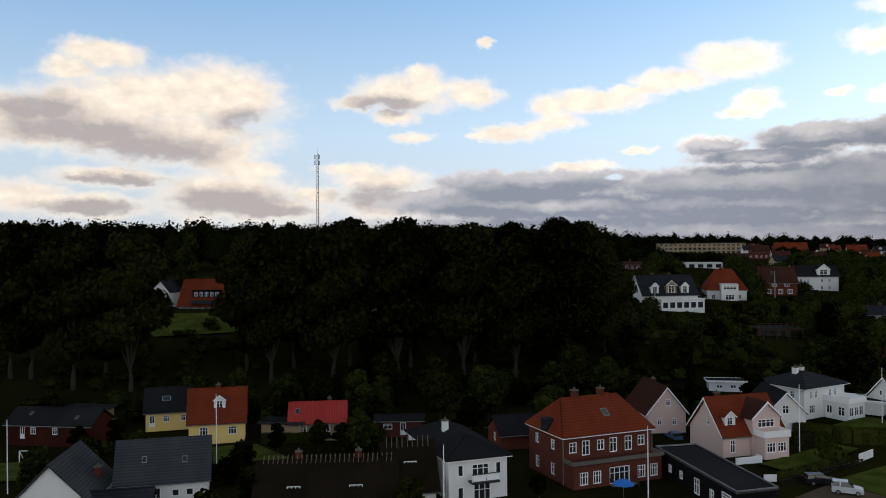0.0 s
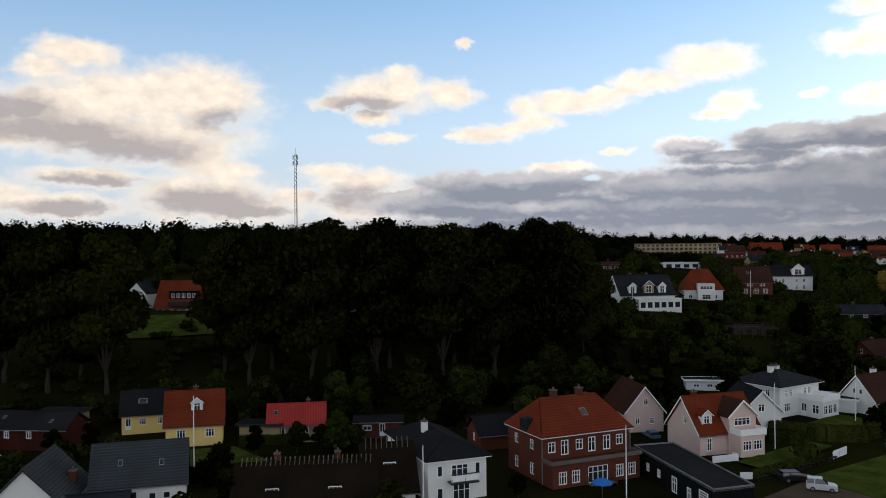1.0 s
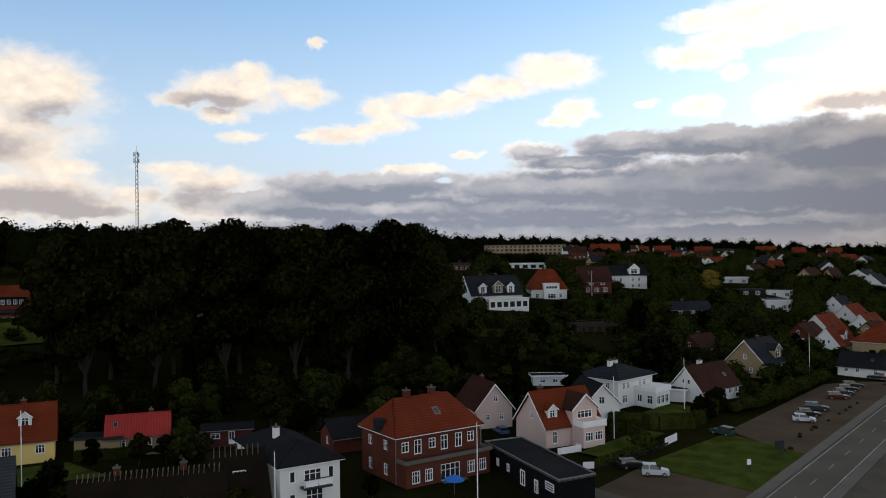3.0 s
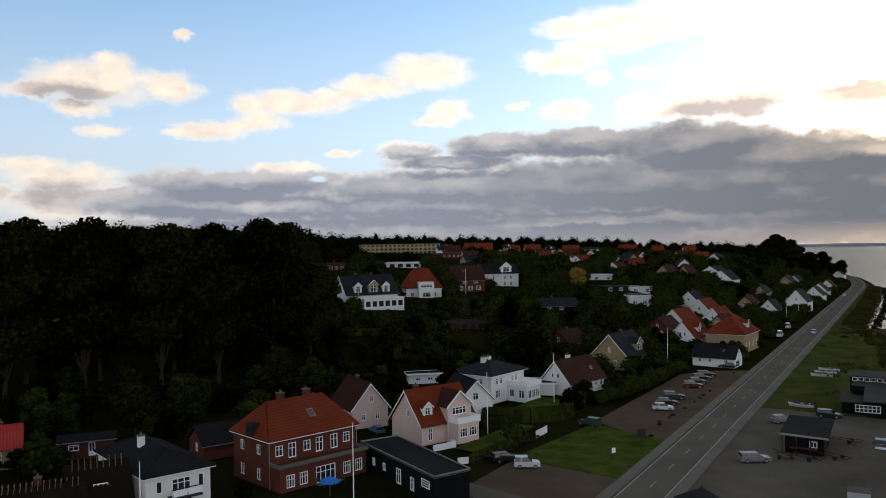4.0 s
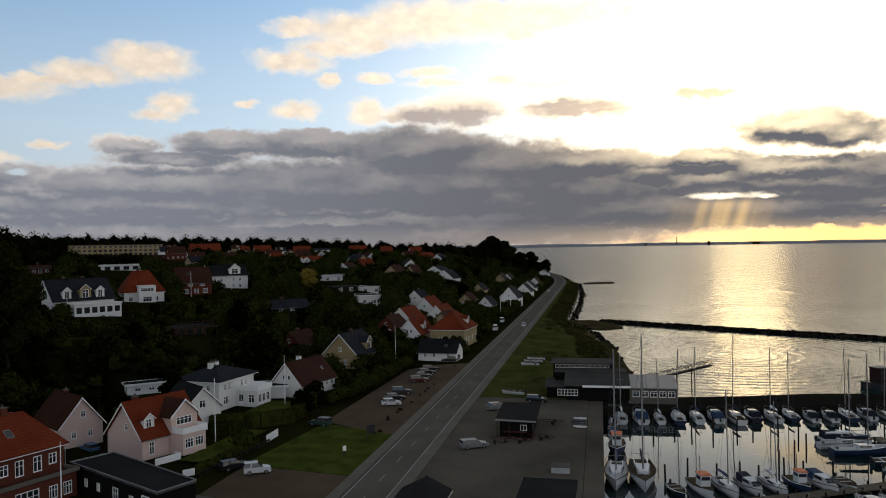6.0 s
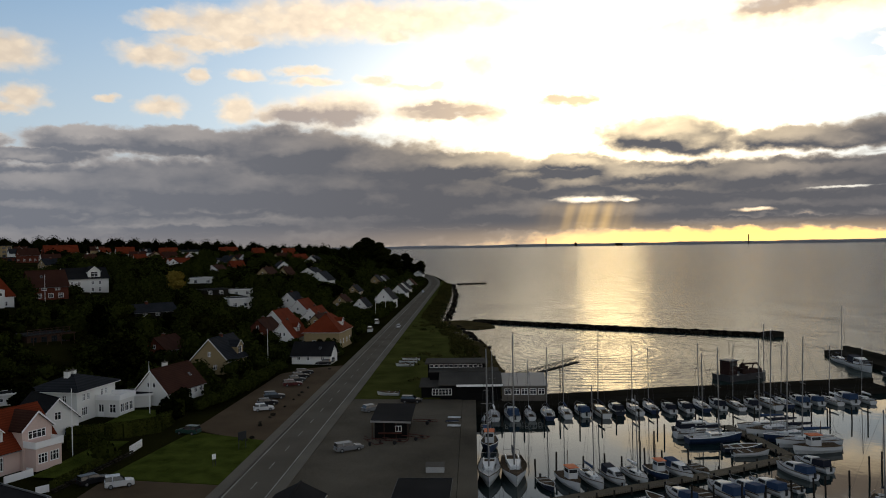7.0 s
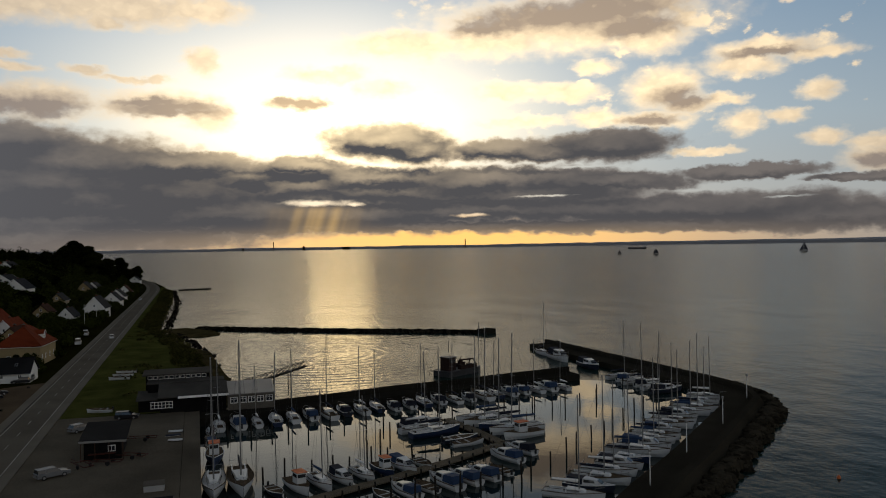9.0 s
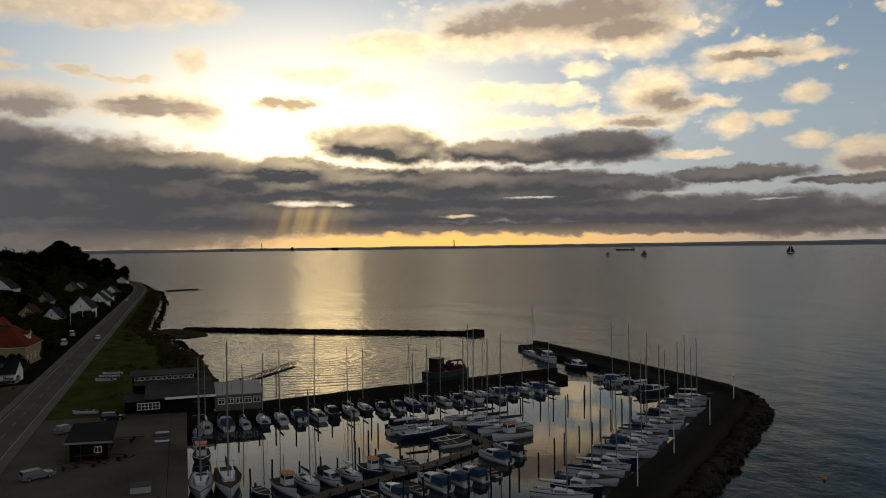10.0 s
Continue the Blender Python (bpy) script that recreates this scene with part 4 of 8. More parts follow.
# thatched cottages with crossed ridge poles
def ridge_poles(parent, length, depth, ridge, count):
    for i in range(count):
        x = length * (i + 0.5) / count
        s = Shape().tube((x - 0.05, depth / 2 - 0.55, ridge - 0.35), (x + 0.06, depth / 2 + 0.25, ridge + 0.75), 0.05, n=4)
        s.tube((x + 0.1, depth / 2 + 0.55, ridge - 0.35), (x - 0.02, depth / 2 - 0.25, ridge + 0.75), 0.05, n=4)
        part("ridge_pole", s, M["ridge_wood"], parent)


C1 = house("long thatched cottage with weathered ridge poles and eyebrow windows", (37.9, 81.6), (50.6, 73.0), 8.5, 2.0, 2.0, 5.4, "x", "white", "thatch",
           row("f", 0.7, 1.2, 0.9, "t", [2, 5, 8, 11, 13.5]), chimneys=[(4.2, 4.9, 0.7, 1.0), (11.2, 4.9, 0.7, 1.0)], over=0.6)
ridge_poles(C1, 15.3, 8.5, 5.4, 28)
C2 = house("tall thatched cottage with white half-timbered front", (51.0, 75.0), (56.0, 72.4), 7.0, 2.0, 2.6, 6.9, "x", "white", "thatch", row("f", 1.3, 1.1, 1.1, "t", [1.2, 3.6]), over=0.5)
ridge_poles(C2, 5.6, 7.0, 6.9, 9)
for home, x, y0, z0 in ((C1, 4.0, 0.0, 0.0), (C1, 11.0, 0.0, 0.0), (C2, 2.9, 0.5, 1.75)):
    s = Shape()
    s.loft([[(x - 1.1 + 2.2 * i / 8, 1.3 + y0 + d, z0 + 2.95 + (0.75 + 0.1 * (d > 0)) * math.sin(math.pi * i / 8)) for i in range(9)] for d in (0.0, 1.6)], closed=False)
    s.add([(x - 1.1 + 2.2 * i / 8, 1.35 + y0, z0 + 2.95 + 0.75 * math.sin(math.pi * i / 8)) for i in range(9)], [tuple(range(9))])
    eb = part("eyebrow_window", s, M["thatch"], home)
    fr = Shape().box(x - 0.75, 1.20, 2.98, x + 0.75, 1.32, 3.07).box(x - 0.75, 1.20, 3.35, x + 0.75, 1.32, 3.43).box(x - 0.75, 1.20, 3.07, x - 0.66, 1.32, 3.35).box(x + 0.66, 1.20, 3.07, x + 0.75, 1.32, 3.35)
    fr.box(x - 0.27, 1.20, 3.07, x - 0.2, 1.32, 3.35).box(x + 0.2, 1.20, 3.07, x + 0.27, 1.32, 3.35)
    fr.v = [(p, q + y0, r + z0) for p, q, r in fr.v]
    part("window_frame", fr, M["trim"], eb)
    part("pane", Shape().box(x - 0.66, 1.24 + y0, 3.07 + z0, x + 0.66, 1.28 + y0, 3.35 + z0), M["glass"], eb)
# slate-roofed black and white houses
house("half-timbered house with grey slate roof and roof windows", (27.2, 96.2), (36.6, 92.0), 6.0, 2.0, 3.1, 7.0, "x", "white", "slate_pale",
      row("f", 0.9, 0.9, 0.9, "o", [6.6, 8.2]) + row("f", 0.2, 1.1, 1.9, "d", [1.6, 4.4]) + row("r", 3.4, 0.9, 1.2, "w", [3.0]), skylights=[(3.0, 0.5, 0.55, 0.8), (7.6, 0.45, 0.55, 0.8)])
house("gabled house with patched grey slate roof", (16.4, 96.8), (23.2, 92.8), 10.5, 2.0, 2.6, 6.6, "y", "white", "slate_pale", row("f", 1.0, 1.0, 1.0, "w", [2.5, 5.5]), chimneys=[(7.2, 6.6, 0.8, -2.0)])
house("low outbuilding with slate roof", (21.5, 93.5), (29.0, 90.0), 4.0, 2.0, 1.7, 2.9, "x", "white", "slate", row("f", 0.9, 0.8, 0.8, "w", [2, 5]))
# yellow house and its wing
house("yellow rendered house with steep orange tile roof and dormer", (44.0, 118.0), (51.4, 114.4), 6.0, 3.0, 3.2, 7.4, "x", "yellow", "tile_red",
      row("f", 0.9, 1.3, 1.3, "t", [2.2, 6.4]) + row("r", 4.2, 0.8, 1.0, "w", [3.2]) + row("r", 0.4, 1.0, 2.0, "d", [2.0]), chimneys=[(4.2, 3.6, 0.7, 0.6)], dormers=[(4.5, 0.32, 1.7, 1.5, "white")])
house("pale yellow wing with black tile roof", (42.0, 131.8), (48.6, 129.0), 5.5, 3.0, 2.9, 6.0, "x", "yellow", "felt",
      row("f", 0.9, 1.1, 1.1, "t", [3.2, 6.0]) + row("f", 0.2, 0.9, 1.9, "d", [1.0]), skylights=[(3.2, 0.5, 1.4, 0.9)])
house("low yellow garden shed", (53.5, 113.0), (58.0, 108.6), 3.0, 3.2, 2.2, 2.4, "flat", "cream", "felt", name="shed")
# hut and huts of the upper garden
house("long dark red timber hut with felt roof and white gutter", (22.8, 137.5), (32.4, 127.4), 6.0, 3.2, 2.5, 4.3, "x", "red_wood", "felt",
      row("f", 0.2, 0.8, 2.0, "d", [2.6]) + row("f", 0.9, 0.9, 1.1, "w", [4.4, 8]) , skylights=[(3, 0.6, 0.5, 0.7), (11, 0.4, 0.5, 0.7)], name="hut")
house("small ochre shed with open door", (31.8, 140.5), (36.6, 135.6), 3.0, 4.0, 2.2, 2.6, "flat", "cream", "felt", row("f", 0.1, 1.0, 1.8, "d", [3.2]), name="shed")
house("cottage with bright red sheet roof", (56.8, 110.0), (64.0, 105.6), 6.0, 3.0, 2.5, 4.9, "x", "cream", "red_metal", row("f", 0.9, 1.1, 1.1, "w", [2.0, 5.6]),
      chimneys=[(6.0, 3.3, 0.6, 0.6)], skylights=[(1.1, 0.55, 0.6, 1.0)])
house("red timber summer house with pale blue door", (69.0, 104.6), (74.8, 100.2), 4.0, 2.6, 2.4, 2.8, "x", "red_boards", "felt", row("f", 0.1, 0.9, 2.0, "d", [4.3]) + row("f", 1.0, 1.4, 0.9, "w", [1.9]), name="summer_house")
# pink houses beside the lane
house("pink house with dark brown tile roof and white gable boards", (103.2, 78.4), (108.5, 75.0), 10.0, 2.8, 3.0, 6.8, "y", "pink", "tile_brown",
      row("f", 0.9, 0.8, 1.1, "w", [2.0, 4.4]) + row("f", 3.9, 0.8, 1.1, "w", [3.4]), chimneys=[(3.4, 6.5, 0.6, 0.5)], verge=True)
Lp = house("pale pink villa with orange tile roof and white bay front", (99.6, 62.8), (108.9, 59.0), 8.0, 2.4, 3.2, 7.6, "x", "pink", "tile_red",
           row("f", 0.5, 0.9, 1.9, "w", [1.6]) + row("l", 3.8, 0.8, 1.1, "w", [4.3]), chimneys=[(2.5, 5.0, 0.7, 0.5)],
           dormers=[(1.7, 0.18, 1.7, 1.5, "white")], verge=True)
s = Shape()
wall_side(s, 4.6, lambda u: 5.4 + 2.0 * (1 - abs(u - 2.3) / 2.3), [(0.9, 3.7, 3.9, 5.1)], lambda u, z, d: (4.4 + u, d - 0.6, z), base=0)
s.add([(4.4, 4, 0), (4.4, -0.6, 0), (4.4, -0.6, 5.4), (4.4, 4, 5.4)], [(0, 1, 2, 3)]).add([(9.0, 4, 0), (9.0, -0.6, 0), (9.0, -0.6, 5.4), (9.0, 4, 5.4)], [(3, 2, 1, 0)])
g = part("front_gable", s, M["pink"], Lp)
window_part(g, lambda u, z, d: (4.4 + u, d - 0.6, z), 2.3, 3.9, 2.8, 1.2, "q", M["trim"])
part("gable_roof", Shape().slab([(4.1, 4.5, 5.15), (4.1, -0.9, 5.15), (6.7, -0.9, 7.45), (6.7, 4.5, 7.45)], -0.15).slab([(9.3, -0.9, 5.15), (9.3, 4.5, 5.15), (6.7, 4.5, 7.45), (6.7, -0.9, 7.45)], -0.15), M["tile_brown"], Lp)
b = Shape()
for k in (-1, 1):
    b.slab([(6.7 + k * 2.6, -0.95, 5.05), (6.7, -0.95, 7.35), (6.7, -0.95, 7.65), (6.7 + k * 2.6, -0.95, 5.35)], 0.06)
part("barge_board", b, M["trim"], Lp)
s = Shape()
wall_side(s, 4.0, lambda u: 3.0, [(0.35, 1.85, 0.9, 2.3), (2.15, 3.65, 0.9, 2.3)], lambda u, z, d: (4.7 + u, d - 2.8, z), base=0)
s.box(4.7, -2.8, 2.9, 8.7, -0.61, 3.05)
s.add([(4.7, -0.6, 0), (4.7, -2.8, 0), (4.7, -2.8, 3.0), (4.7, -0.6, 3.0)], [(0, 1, 2, 3)]).add([(8.7, -0.6, 0), (8.7, -2.8, 0), (8.7, -2.8, 3.0), (8.7, -0.6, 3.0)], [(3, 2, 1, 0)])
g = part("bay", s, M["pink"], Lp)
for u in (1.1, 2.9):
    window_part(g, lambda u, z, d: (4.7 + u, d - 2.8, z), u, 0.9, 1.5, 1.4, "t", M["trim"])
part("balcony_rail", Shape().box(4.5, -3.0, 3.05, 8.9, -2.92, 3.95).box(4.5, -2.92, 3.05, 4.58, -0.62, 3.95).box(8.82, -2.92, 3.05, 8.9, -0.62, 3.95), M["trim"], Lp, "white balcony parapet")
part("terrace_wall", Shape().box(-0.4, -3.4, -0.6, 3.8, -3.25, 0.8).box(3.65, -3.25, -0.6, 3.8, -2.2, 0.8), M["trim"], Lp)
house("white gabled house with black tile roof", (115.4, 65.2), (120.2, 61.4), 9.0, 2.4, 3.8, 6.8, "y", "white", "felt", row("f", 3.6, 1.1, 1.3, "w", [3.0]) + row("f", 0.9, 1.1, 1.3, "w", [1.6, 4.4]), verge=True)
# white hipped villa
N = house("white two-storey villa with low grey hipped roof and bay", (131.4, 67.4), (142.4, 65.8), 9.0, 2.4, 5.4, 7.4, "hip", "white", "slate",
          row("f", 3.4, 0.8, 1.3, "w", [2.0, 3.3, 7.2, 8.5]) + row("f", 0.9, 1.6, 1.5, "t", [2.2]) + row("l", 3.4, 0.9, 1.3, "w", [2.0, 6.6]),
          chimneys=[(4.0, 4.6, 0.8, 0.7), (5.6, 4.6, 0.8, 0.7)], chimney_mat="white", hip=1.2, over=0.7)
s = Shape()
wall_side(s, 4.6, lambda u: 2.9, [(0.4, 1.5, 0.7, 2.3), (1.75, 2.85, 0.7, 2.3), (3.1, 4.2, 0.7, 2.3)], lambda u, z, d: (5.2 + u, d - 4.6, z), base=-1)
s.box(5.2, -4.6, 2.8, 9.8, -0.02, 3.0)
wall_side(s, 4.6, lambda u: 2.9, [(0.5, 1.6, 0.2, 2.3), (2.6, 3.9, 0.7, 2.3)], lambda u, z, d: (5.2 + d, -u, z), base=-1)
s.add([(9.8, 0, -1), (9.8, -4.6, -1), (9.8, -4.6, 2.9), (9.8, 0, 2.9)], [(3, 2, 1, 0)])
g = part("garden_room", s, M["white"], N)
for u in (0.95, 2.3, 3.65):
    window_part(g, lambda u, z, d: (5.2 + u, d - 4.6, z), u, 0.7, 1.1, 1.6, "w", M["trim"])
window_part(g, lambda u, z, d: (5.2 + d, -u, z), 1.05, 0.2, 1.1, 2.1, "d", M["trim"])
window_part(g, lambda u, z, d: (5.2 + d, -u, z), 3.25, 0.7, 1.3, 1.6, "w", M["trim"])
part("balcony_rail", Shape().box(5.0, -4.8, 3.0, 10.0, -4.7, 3.9).box(5.0, -4.7, 3.0, 5.1, -0.02, 3.9).box(9.9, -4.7, 3.0, 10.0, -0.02, 3.9), M["trim"], N, "white balcony parapet")
house("white gable-end cottage with dark tile roof", (145.6, 57.4), (157.4, 54.6), 7.0, 2.4, 2.5, 6.4, "x", "white", "tile_brown",
      row("l", 3.2, 0.7, 1.0, "o", [2.9, 4.1]) + row("f", 0.8, 1.0, 1.3, "w", [1.4, 3.4, 5.4, 7.4, 9.4, 11.2]), chimneys=[(5.5, 4.3, 0.8, 0.8)], chimney_mat="white", skylights=[(9.5, 0.45, 0.6, 0.8)], verge=True)
house("low white outbuilding with dark lean-to roof", (142.9, 66.6), (145.2, 60.4), 5.5, 2.4, 2.2, 2.8, "flat", "white", "felt", name="outbuilding")
house("cream half-timbered house with slate roof", (181.0, 57.0), (193.1, 55.2), 9.2, 2.4, 3.2, 8.0, "x", "cream", "slate",
      row("l", 0.9, 0.9, 1.2, "w", [3.0, 6.0]) + row("l", 3.9, 0.8, 1.2, "w", [4.6]) + row("f", 0.8, 1.1, 1.3, "w", [2, 5, 8, 10.5]), chimneys=[(6.0, 4.6, 0.7, 0.6)],
      dormers=[(7.6, 0.1, 3.2, 2.0, "cream")], verge=True)
house("long black-roofed white house beside the car park", (199.6, 46.4), (198.8, 36.4), 7.0, 1.9, 2.2, 4.9, "x", "white", "felt", row("f", 0.8, 0.9, 1.0, "w", [1.8, 4.2, 8]) + row("r", 1.0, 0.8, 1.0, "w", [3.5]) + row("r", 2.8, 0.7, 0.9, "o", [3.5]), skylights=[(7, 0.5, 0.6, 0.8)])
house("white gabled house with red tile roof and balcony", (224.6, 51.6), (237.8, 50.0), 7.0, 2.4, 3.2, 7.4, "x", "white", "tile_red",
      row("l", 0.9, 0.9, 1.3, "w", [2.0, 4.6]) + row("l", 3.5, 0.7, 1.1, "o", [3.0, 4.2]) + row("f", 0.8, 1.1, 1.2, "w", [2, 5, 9]), dormers=[(6.0, 0.2, 2.4, 1.7, "white")], chimneys=[(5, 3.6, 0.6, 0.5)], verge=True)
house("yellow villa with steep red hipped roof", (226.4, 38.8), (241.0, 37.4), 10.5, 2.1, 4.6, 9.3, "hip", "cream", "tile_red",
      row("f", 0.9, 1.1, 1.4, "w", [2, 5, 9, 12.5]) + row("l", 0.9, 1.1, 1.4, "w", [3, 7]), chimneys=[(5, 5.2, 0.7, 0.6)], dormers=[(8.0, 0.25, 2.0, 1.5, "white")], hip=0.9)
for label, p, q, d, z, e, r, wm, rm in [
        ("red roofed white cottage among gardens", (262.0, 63.5), (274.0, 61.5), 7.5, 3.2, 3.0, 6.8, "white", "tile_red"),
        ("white gable house with orange tile roof", (292.0, 61.5), (304.0, 60.0), 8.0, 3.8, 3.6, 7.6, "white", "tile_red"),
        ("white gable house with dark boards and red roof", (277.0, 54.0), (289.0, 52.2), 7.6, 2.4, 3.2, 7.2, "white", "tile_red"),
        ("ochre gable house with brown roof", (258.0, 49.0), (268.0, 47.5), 6.5, 2.2, 3.6, 6.6, "cream", "tile_brown"),
        ("white gable house with slate roof", (303.0, 68.0), (314.0, 66.6), 7.6, 6.4, 3.4, 7.0, "white", "slate"),
        ("brown roofed cottage among trees", (198.0, 78.0), (208.0, 76.4), 7.0, 3.4, 2.4, 5.4, "brick", "tile_brown"),
        ("brown tiled red brick house", (242.0, 63.4), (252.0, 61.8), 7.0, 3.0, 2.8, 6.0, "brick", "tile_brown"),
        ("white gable house by the road", (368.0, 37.8), (379.0, 36.4), 8.2, 1.8, 4.4, 9.0, "white", "slate"),
        ("white cottage with slate roof", (346.0, 47.0), (356.0, 45.8), 6.0, 2.0, 2.6, 5.8, "white", "slate"),
        ("cream gable cottage among gardens", (347.0, 56.0), (356.0, 55.0), 6.0, 4.0, 2.6, 5.4, "cream", "tile_brown"),
        ("cream gable cottage among gardens", (388.0, 56.5), (397.0, 55.5), 6.0, 6.0, 2.8, 5.6, "cream", "slate"),
        ("white roadside cottage with slate roof", (430.0, 37.0), (441.0, 36.0), 8.0, 1.8, 3.4, 7.2, "white", "slate"),
        ("white cottage by the road", (464.0, 37.6), (474.0, 36.6), 8.0, 1.8, 3.4, 7.0, "white", "slate"),
        ("white cottage by the road", (518.0, 38.6), (528.0, 37.6), 7.0, 1.8, 3.0, 6.4, "white", "tile_brown"),
        ("pale gable house on the slope", (500.0, 53.5), (510.0, 52.0), 9.0, 4.0, 3.6, 7.6, "white", "slate"),
        ("pale gable house on the slope", (476.0, 55.0), (486.0, 54.0), 9.0, 5.0, 3.6, 7.8, "cream", "slate"),
        ("white house where the road turns away", (690.0, 44.0), (702.0, 43.0), 8.0, 1.7, 3.2, 6.0, "white", "slate"),
        ("white house with low slate roof", (404.0, 80.5), (416.0, 78.5), 9.0, 13.6, 3.6, 6.4, "white", "slate"),
        ("white gable house with blue-grey roof", (391.0, 72.5), (402.0, 70.5), 9.5, 11.0, 3.4, 7.4, "white", "slate"),
        ("large white house under the trees", (517.0, 101.5), (529.0, 99.5), 10.0, 15.0, 5.5, 9.4, "white", "slate"),
        ("cream gable house with brown roof", (377.0, 97.4), (388.0, 95.6), 7.6, 15.0, 2.8, 6.4, "cream", "tile_brown"),
        ("cream gable house with brown roof", (384.0, 90.6), (394.0, 89.0), 5.0, 14.8, 3.0, 6.4, "cream", "tile_brown"),
        ("small cottage with white gable", (404.0, 131.0), (414.0, 129.0), 7.6, 16.6, 2.6, 5.6, "white", "tile_brown")]:
    dd = (Vector(q) - Vector(p)).length
    house(label, p, q, d, z, e, r, "x", wm, rm, row("l", 0.9, 0.9, 1.2, "w", [d * 0.3, d * 0.68]) + row("l", e + 0.3, 0.8, 1.1, "o", [d / 2]) + row("f", 0.8, 1.0, 1.2, "w", [dd * 0.2, dd * 0.5, dd * 0.8]),
          chimneys=[(dd * 0.5, d / 2 + 0.4, 0.7, 0.6)], verge=wm == "white", group="village houses")
# flat-roofed bungalows on the slope
for label, p, q, d, z, e, wm in [("low white bungalow with flat roof", (334.0, 121.5), (341.5, 112.0), 8, 15.6, 2.9, "white"), ("grey bungalow with flat felt roof", (290.5, 100.0), (296.0, 92.5), 8, 13.4, 2.4, "dark_concrete"),
                                ("white bungalow with flat felt roof", (301.0, 93.5), (306.0, 85.0), 8, 12.4, 2.7, "white"), ("pale blue-white house with flat roof", (281.0, 87.5), (285.6, 80.5), 8, 9.4, 3.6, "white")]:
    dd = (Vector(q) - Vector(p)).length
    house(label, p, q, d, z, e, e + 0.3, "flat", wm, "felt", row("f", 0.7, 1.6, 1.4, "t", [dd * 0.25, dd * 0.7]), group="bungalows")
house("low slate-roofed bungalow in dark shrubs", (236.0, 102.5), (245.0, 93.0), 8.0, 10.4, 1.9, 4.0, "x", "dark_concrete", "slate", row("f", 0.6, 1.4, 1.0, "t", [3, 7, 10]), chimneys=[(5, 4, 0.8, 0.8)])
# villas on the edge of the bluff
V = house("white villa with dark slate mansard, gabled dormers and glazed veranda", (178.0, 136.5), (192.0, 128.6), 9.5, 14.6, 4.4, 9.4, "x", "white", "slate",
          row("l", 1.0, 1.0, 1.4, "w", [2.5, 6.5]) + row("l", 4.6, 0.9, 1.5, "o", [3.6, 5.6]) + row("f", 0.8, 1.6, 1.8, "t", [1.8]),
          chimneys=[(5.0, 5.2, 0.8, 0.6), (10.0, 5.2, 0.8, 0.6)], dormers=[(3.6, 0.02, 2.2, 2.2, "white"), (8.4, 0.02, 3.0, 2.4, "cream"), (12.4, 0.02, 2.2, 2.2, "white")], verge=True)
s = Shape()
wall_side(s, 12.5, lambda u: 3.0, [(0.35 + i * 2.03, 2.05 + i * 2.03, 0.7, 2.5) for i in range(6)], lambda u, z, d: (4.0 + u, d - 3.2, z), base=-3)
s.box(3.8, -3.4, 3.0, 16.7, -0.02, 3.3)
s.add([(4.0, 0, -3), (4.0, -3.2, -3), (4.0, -3.2, 3.0), (4.0, 0, 3.0)], [(0, 1, 2, 3)]).add([(16.5, 0, -3), (16.5, -3.2, -3), (16.5, -3.2, 3.0), (16.5, 0, 3.0)], [(3, 2, 1, 0)])
g = part("veranda", s, M["white"], V)
for i in range(6):
    window_part(g, lambda u, z, d: (4.0 + u, d - 3.2, z), 1.2 + i * 2.03, 0.7, 1.7, 1.8, "o", M["trim"])
R2 = house("white villa with steep orange hipped tile roof", (215.5, 141.0), (223.5, 132.4), 10.0, 15.0, 3.6, 10.0, "hip", "white", "tile_red",
           row("f", 0.9, 1.2, 1.4, "w", [2.0, 9.5]), chimneys=[(5, 5, 0.7, 0.5)], hip=0.7)
s = Shape()
wall_side(s, 5.0, lambda u: 5.6, [(0.6, 4.4, 3.9, 5.0), (1.2, 3.8, 0.8, 2.4)], lambda u, z, d: (3.8 + u, d - 2.5, z), base=-3)
s.box(3.8, -2.5, 5.4, 8.8, 2.0, 5.7)
s.add([(3.8, 0, -3), (3.8, -2.5, -3), (3.8, -2.5, 5.6), (3.8, 0, 5.6)], [(0, 1, 2, 3)]).add([(8.8, 0, -3), (8.8, -2.5, -3), (8.8, -2.5, 5.6), (8.8, 0, 5.6)], [(3, 2, 1, 0)])
g = part("front_bay", s, M["white"], R2)
window_part(g, lambda u, z, d: (3.8 + u, d - 2.5, z), 2.5, 3.9, 3.8, 1.1, "q", M["trim"])
window_part(g, lambda u, z, d: (3.8 + u, d - 2.5, z), 2.5, 0.8, 2.6, 1.6, "t", M["trim"])
house("dark brick villa with brown tile roof and white balcony", (244.5, 139.5), (252.5, 131.5), 9.0, 15.6, 4.6, 9.4, "x", "brick", "tile_brown",
      row("f", 0.8, 1.6, 1.5, "t", [2.5, 6, 9]) + row("f", 3.2, 1.6, 1.1, "t", [4, 8]), skylights=[(4, 0.6, 0.7, 1.0)])
house("white villa with black hipped roof and balconies", (270.0, 141.5), (280.0, 131.0), 9.0, 16.0, 5.6, 9.0, "x", "white", "felt",
      row("f", 3.2, 0.9, 1.3, "w", [2, 4.5, 9, 11.5]) + row("f", 0.7, 0.9, 1.5, "w", [2, 4.5, 9, 11.5]) + row("l", 3.2, 0.9, 1.3, "w", [3, 6]), dormers=[(9.6, 0.02, 4.2, 2.2, "white")], verge=True)
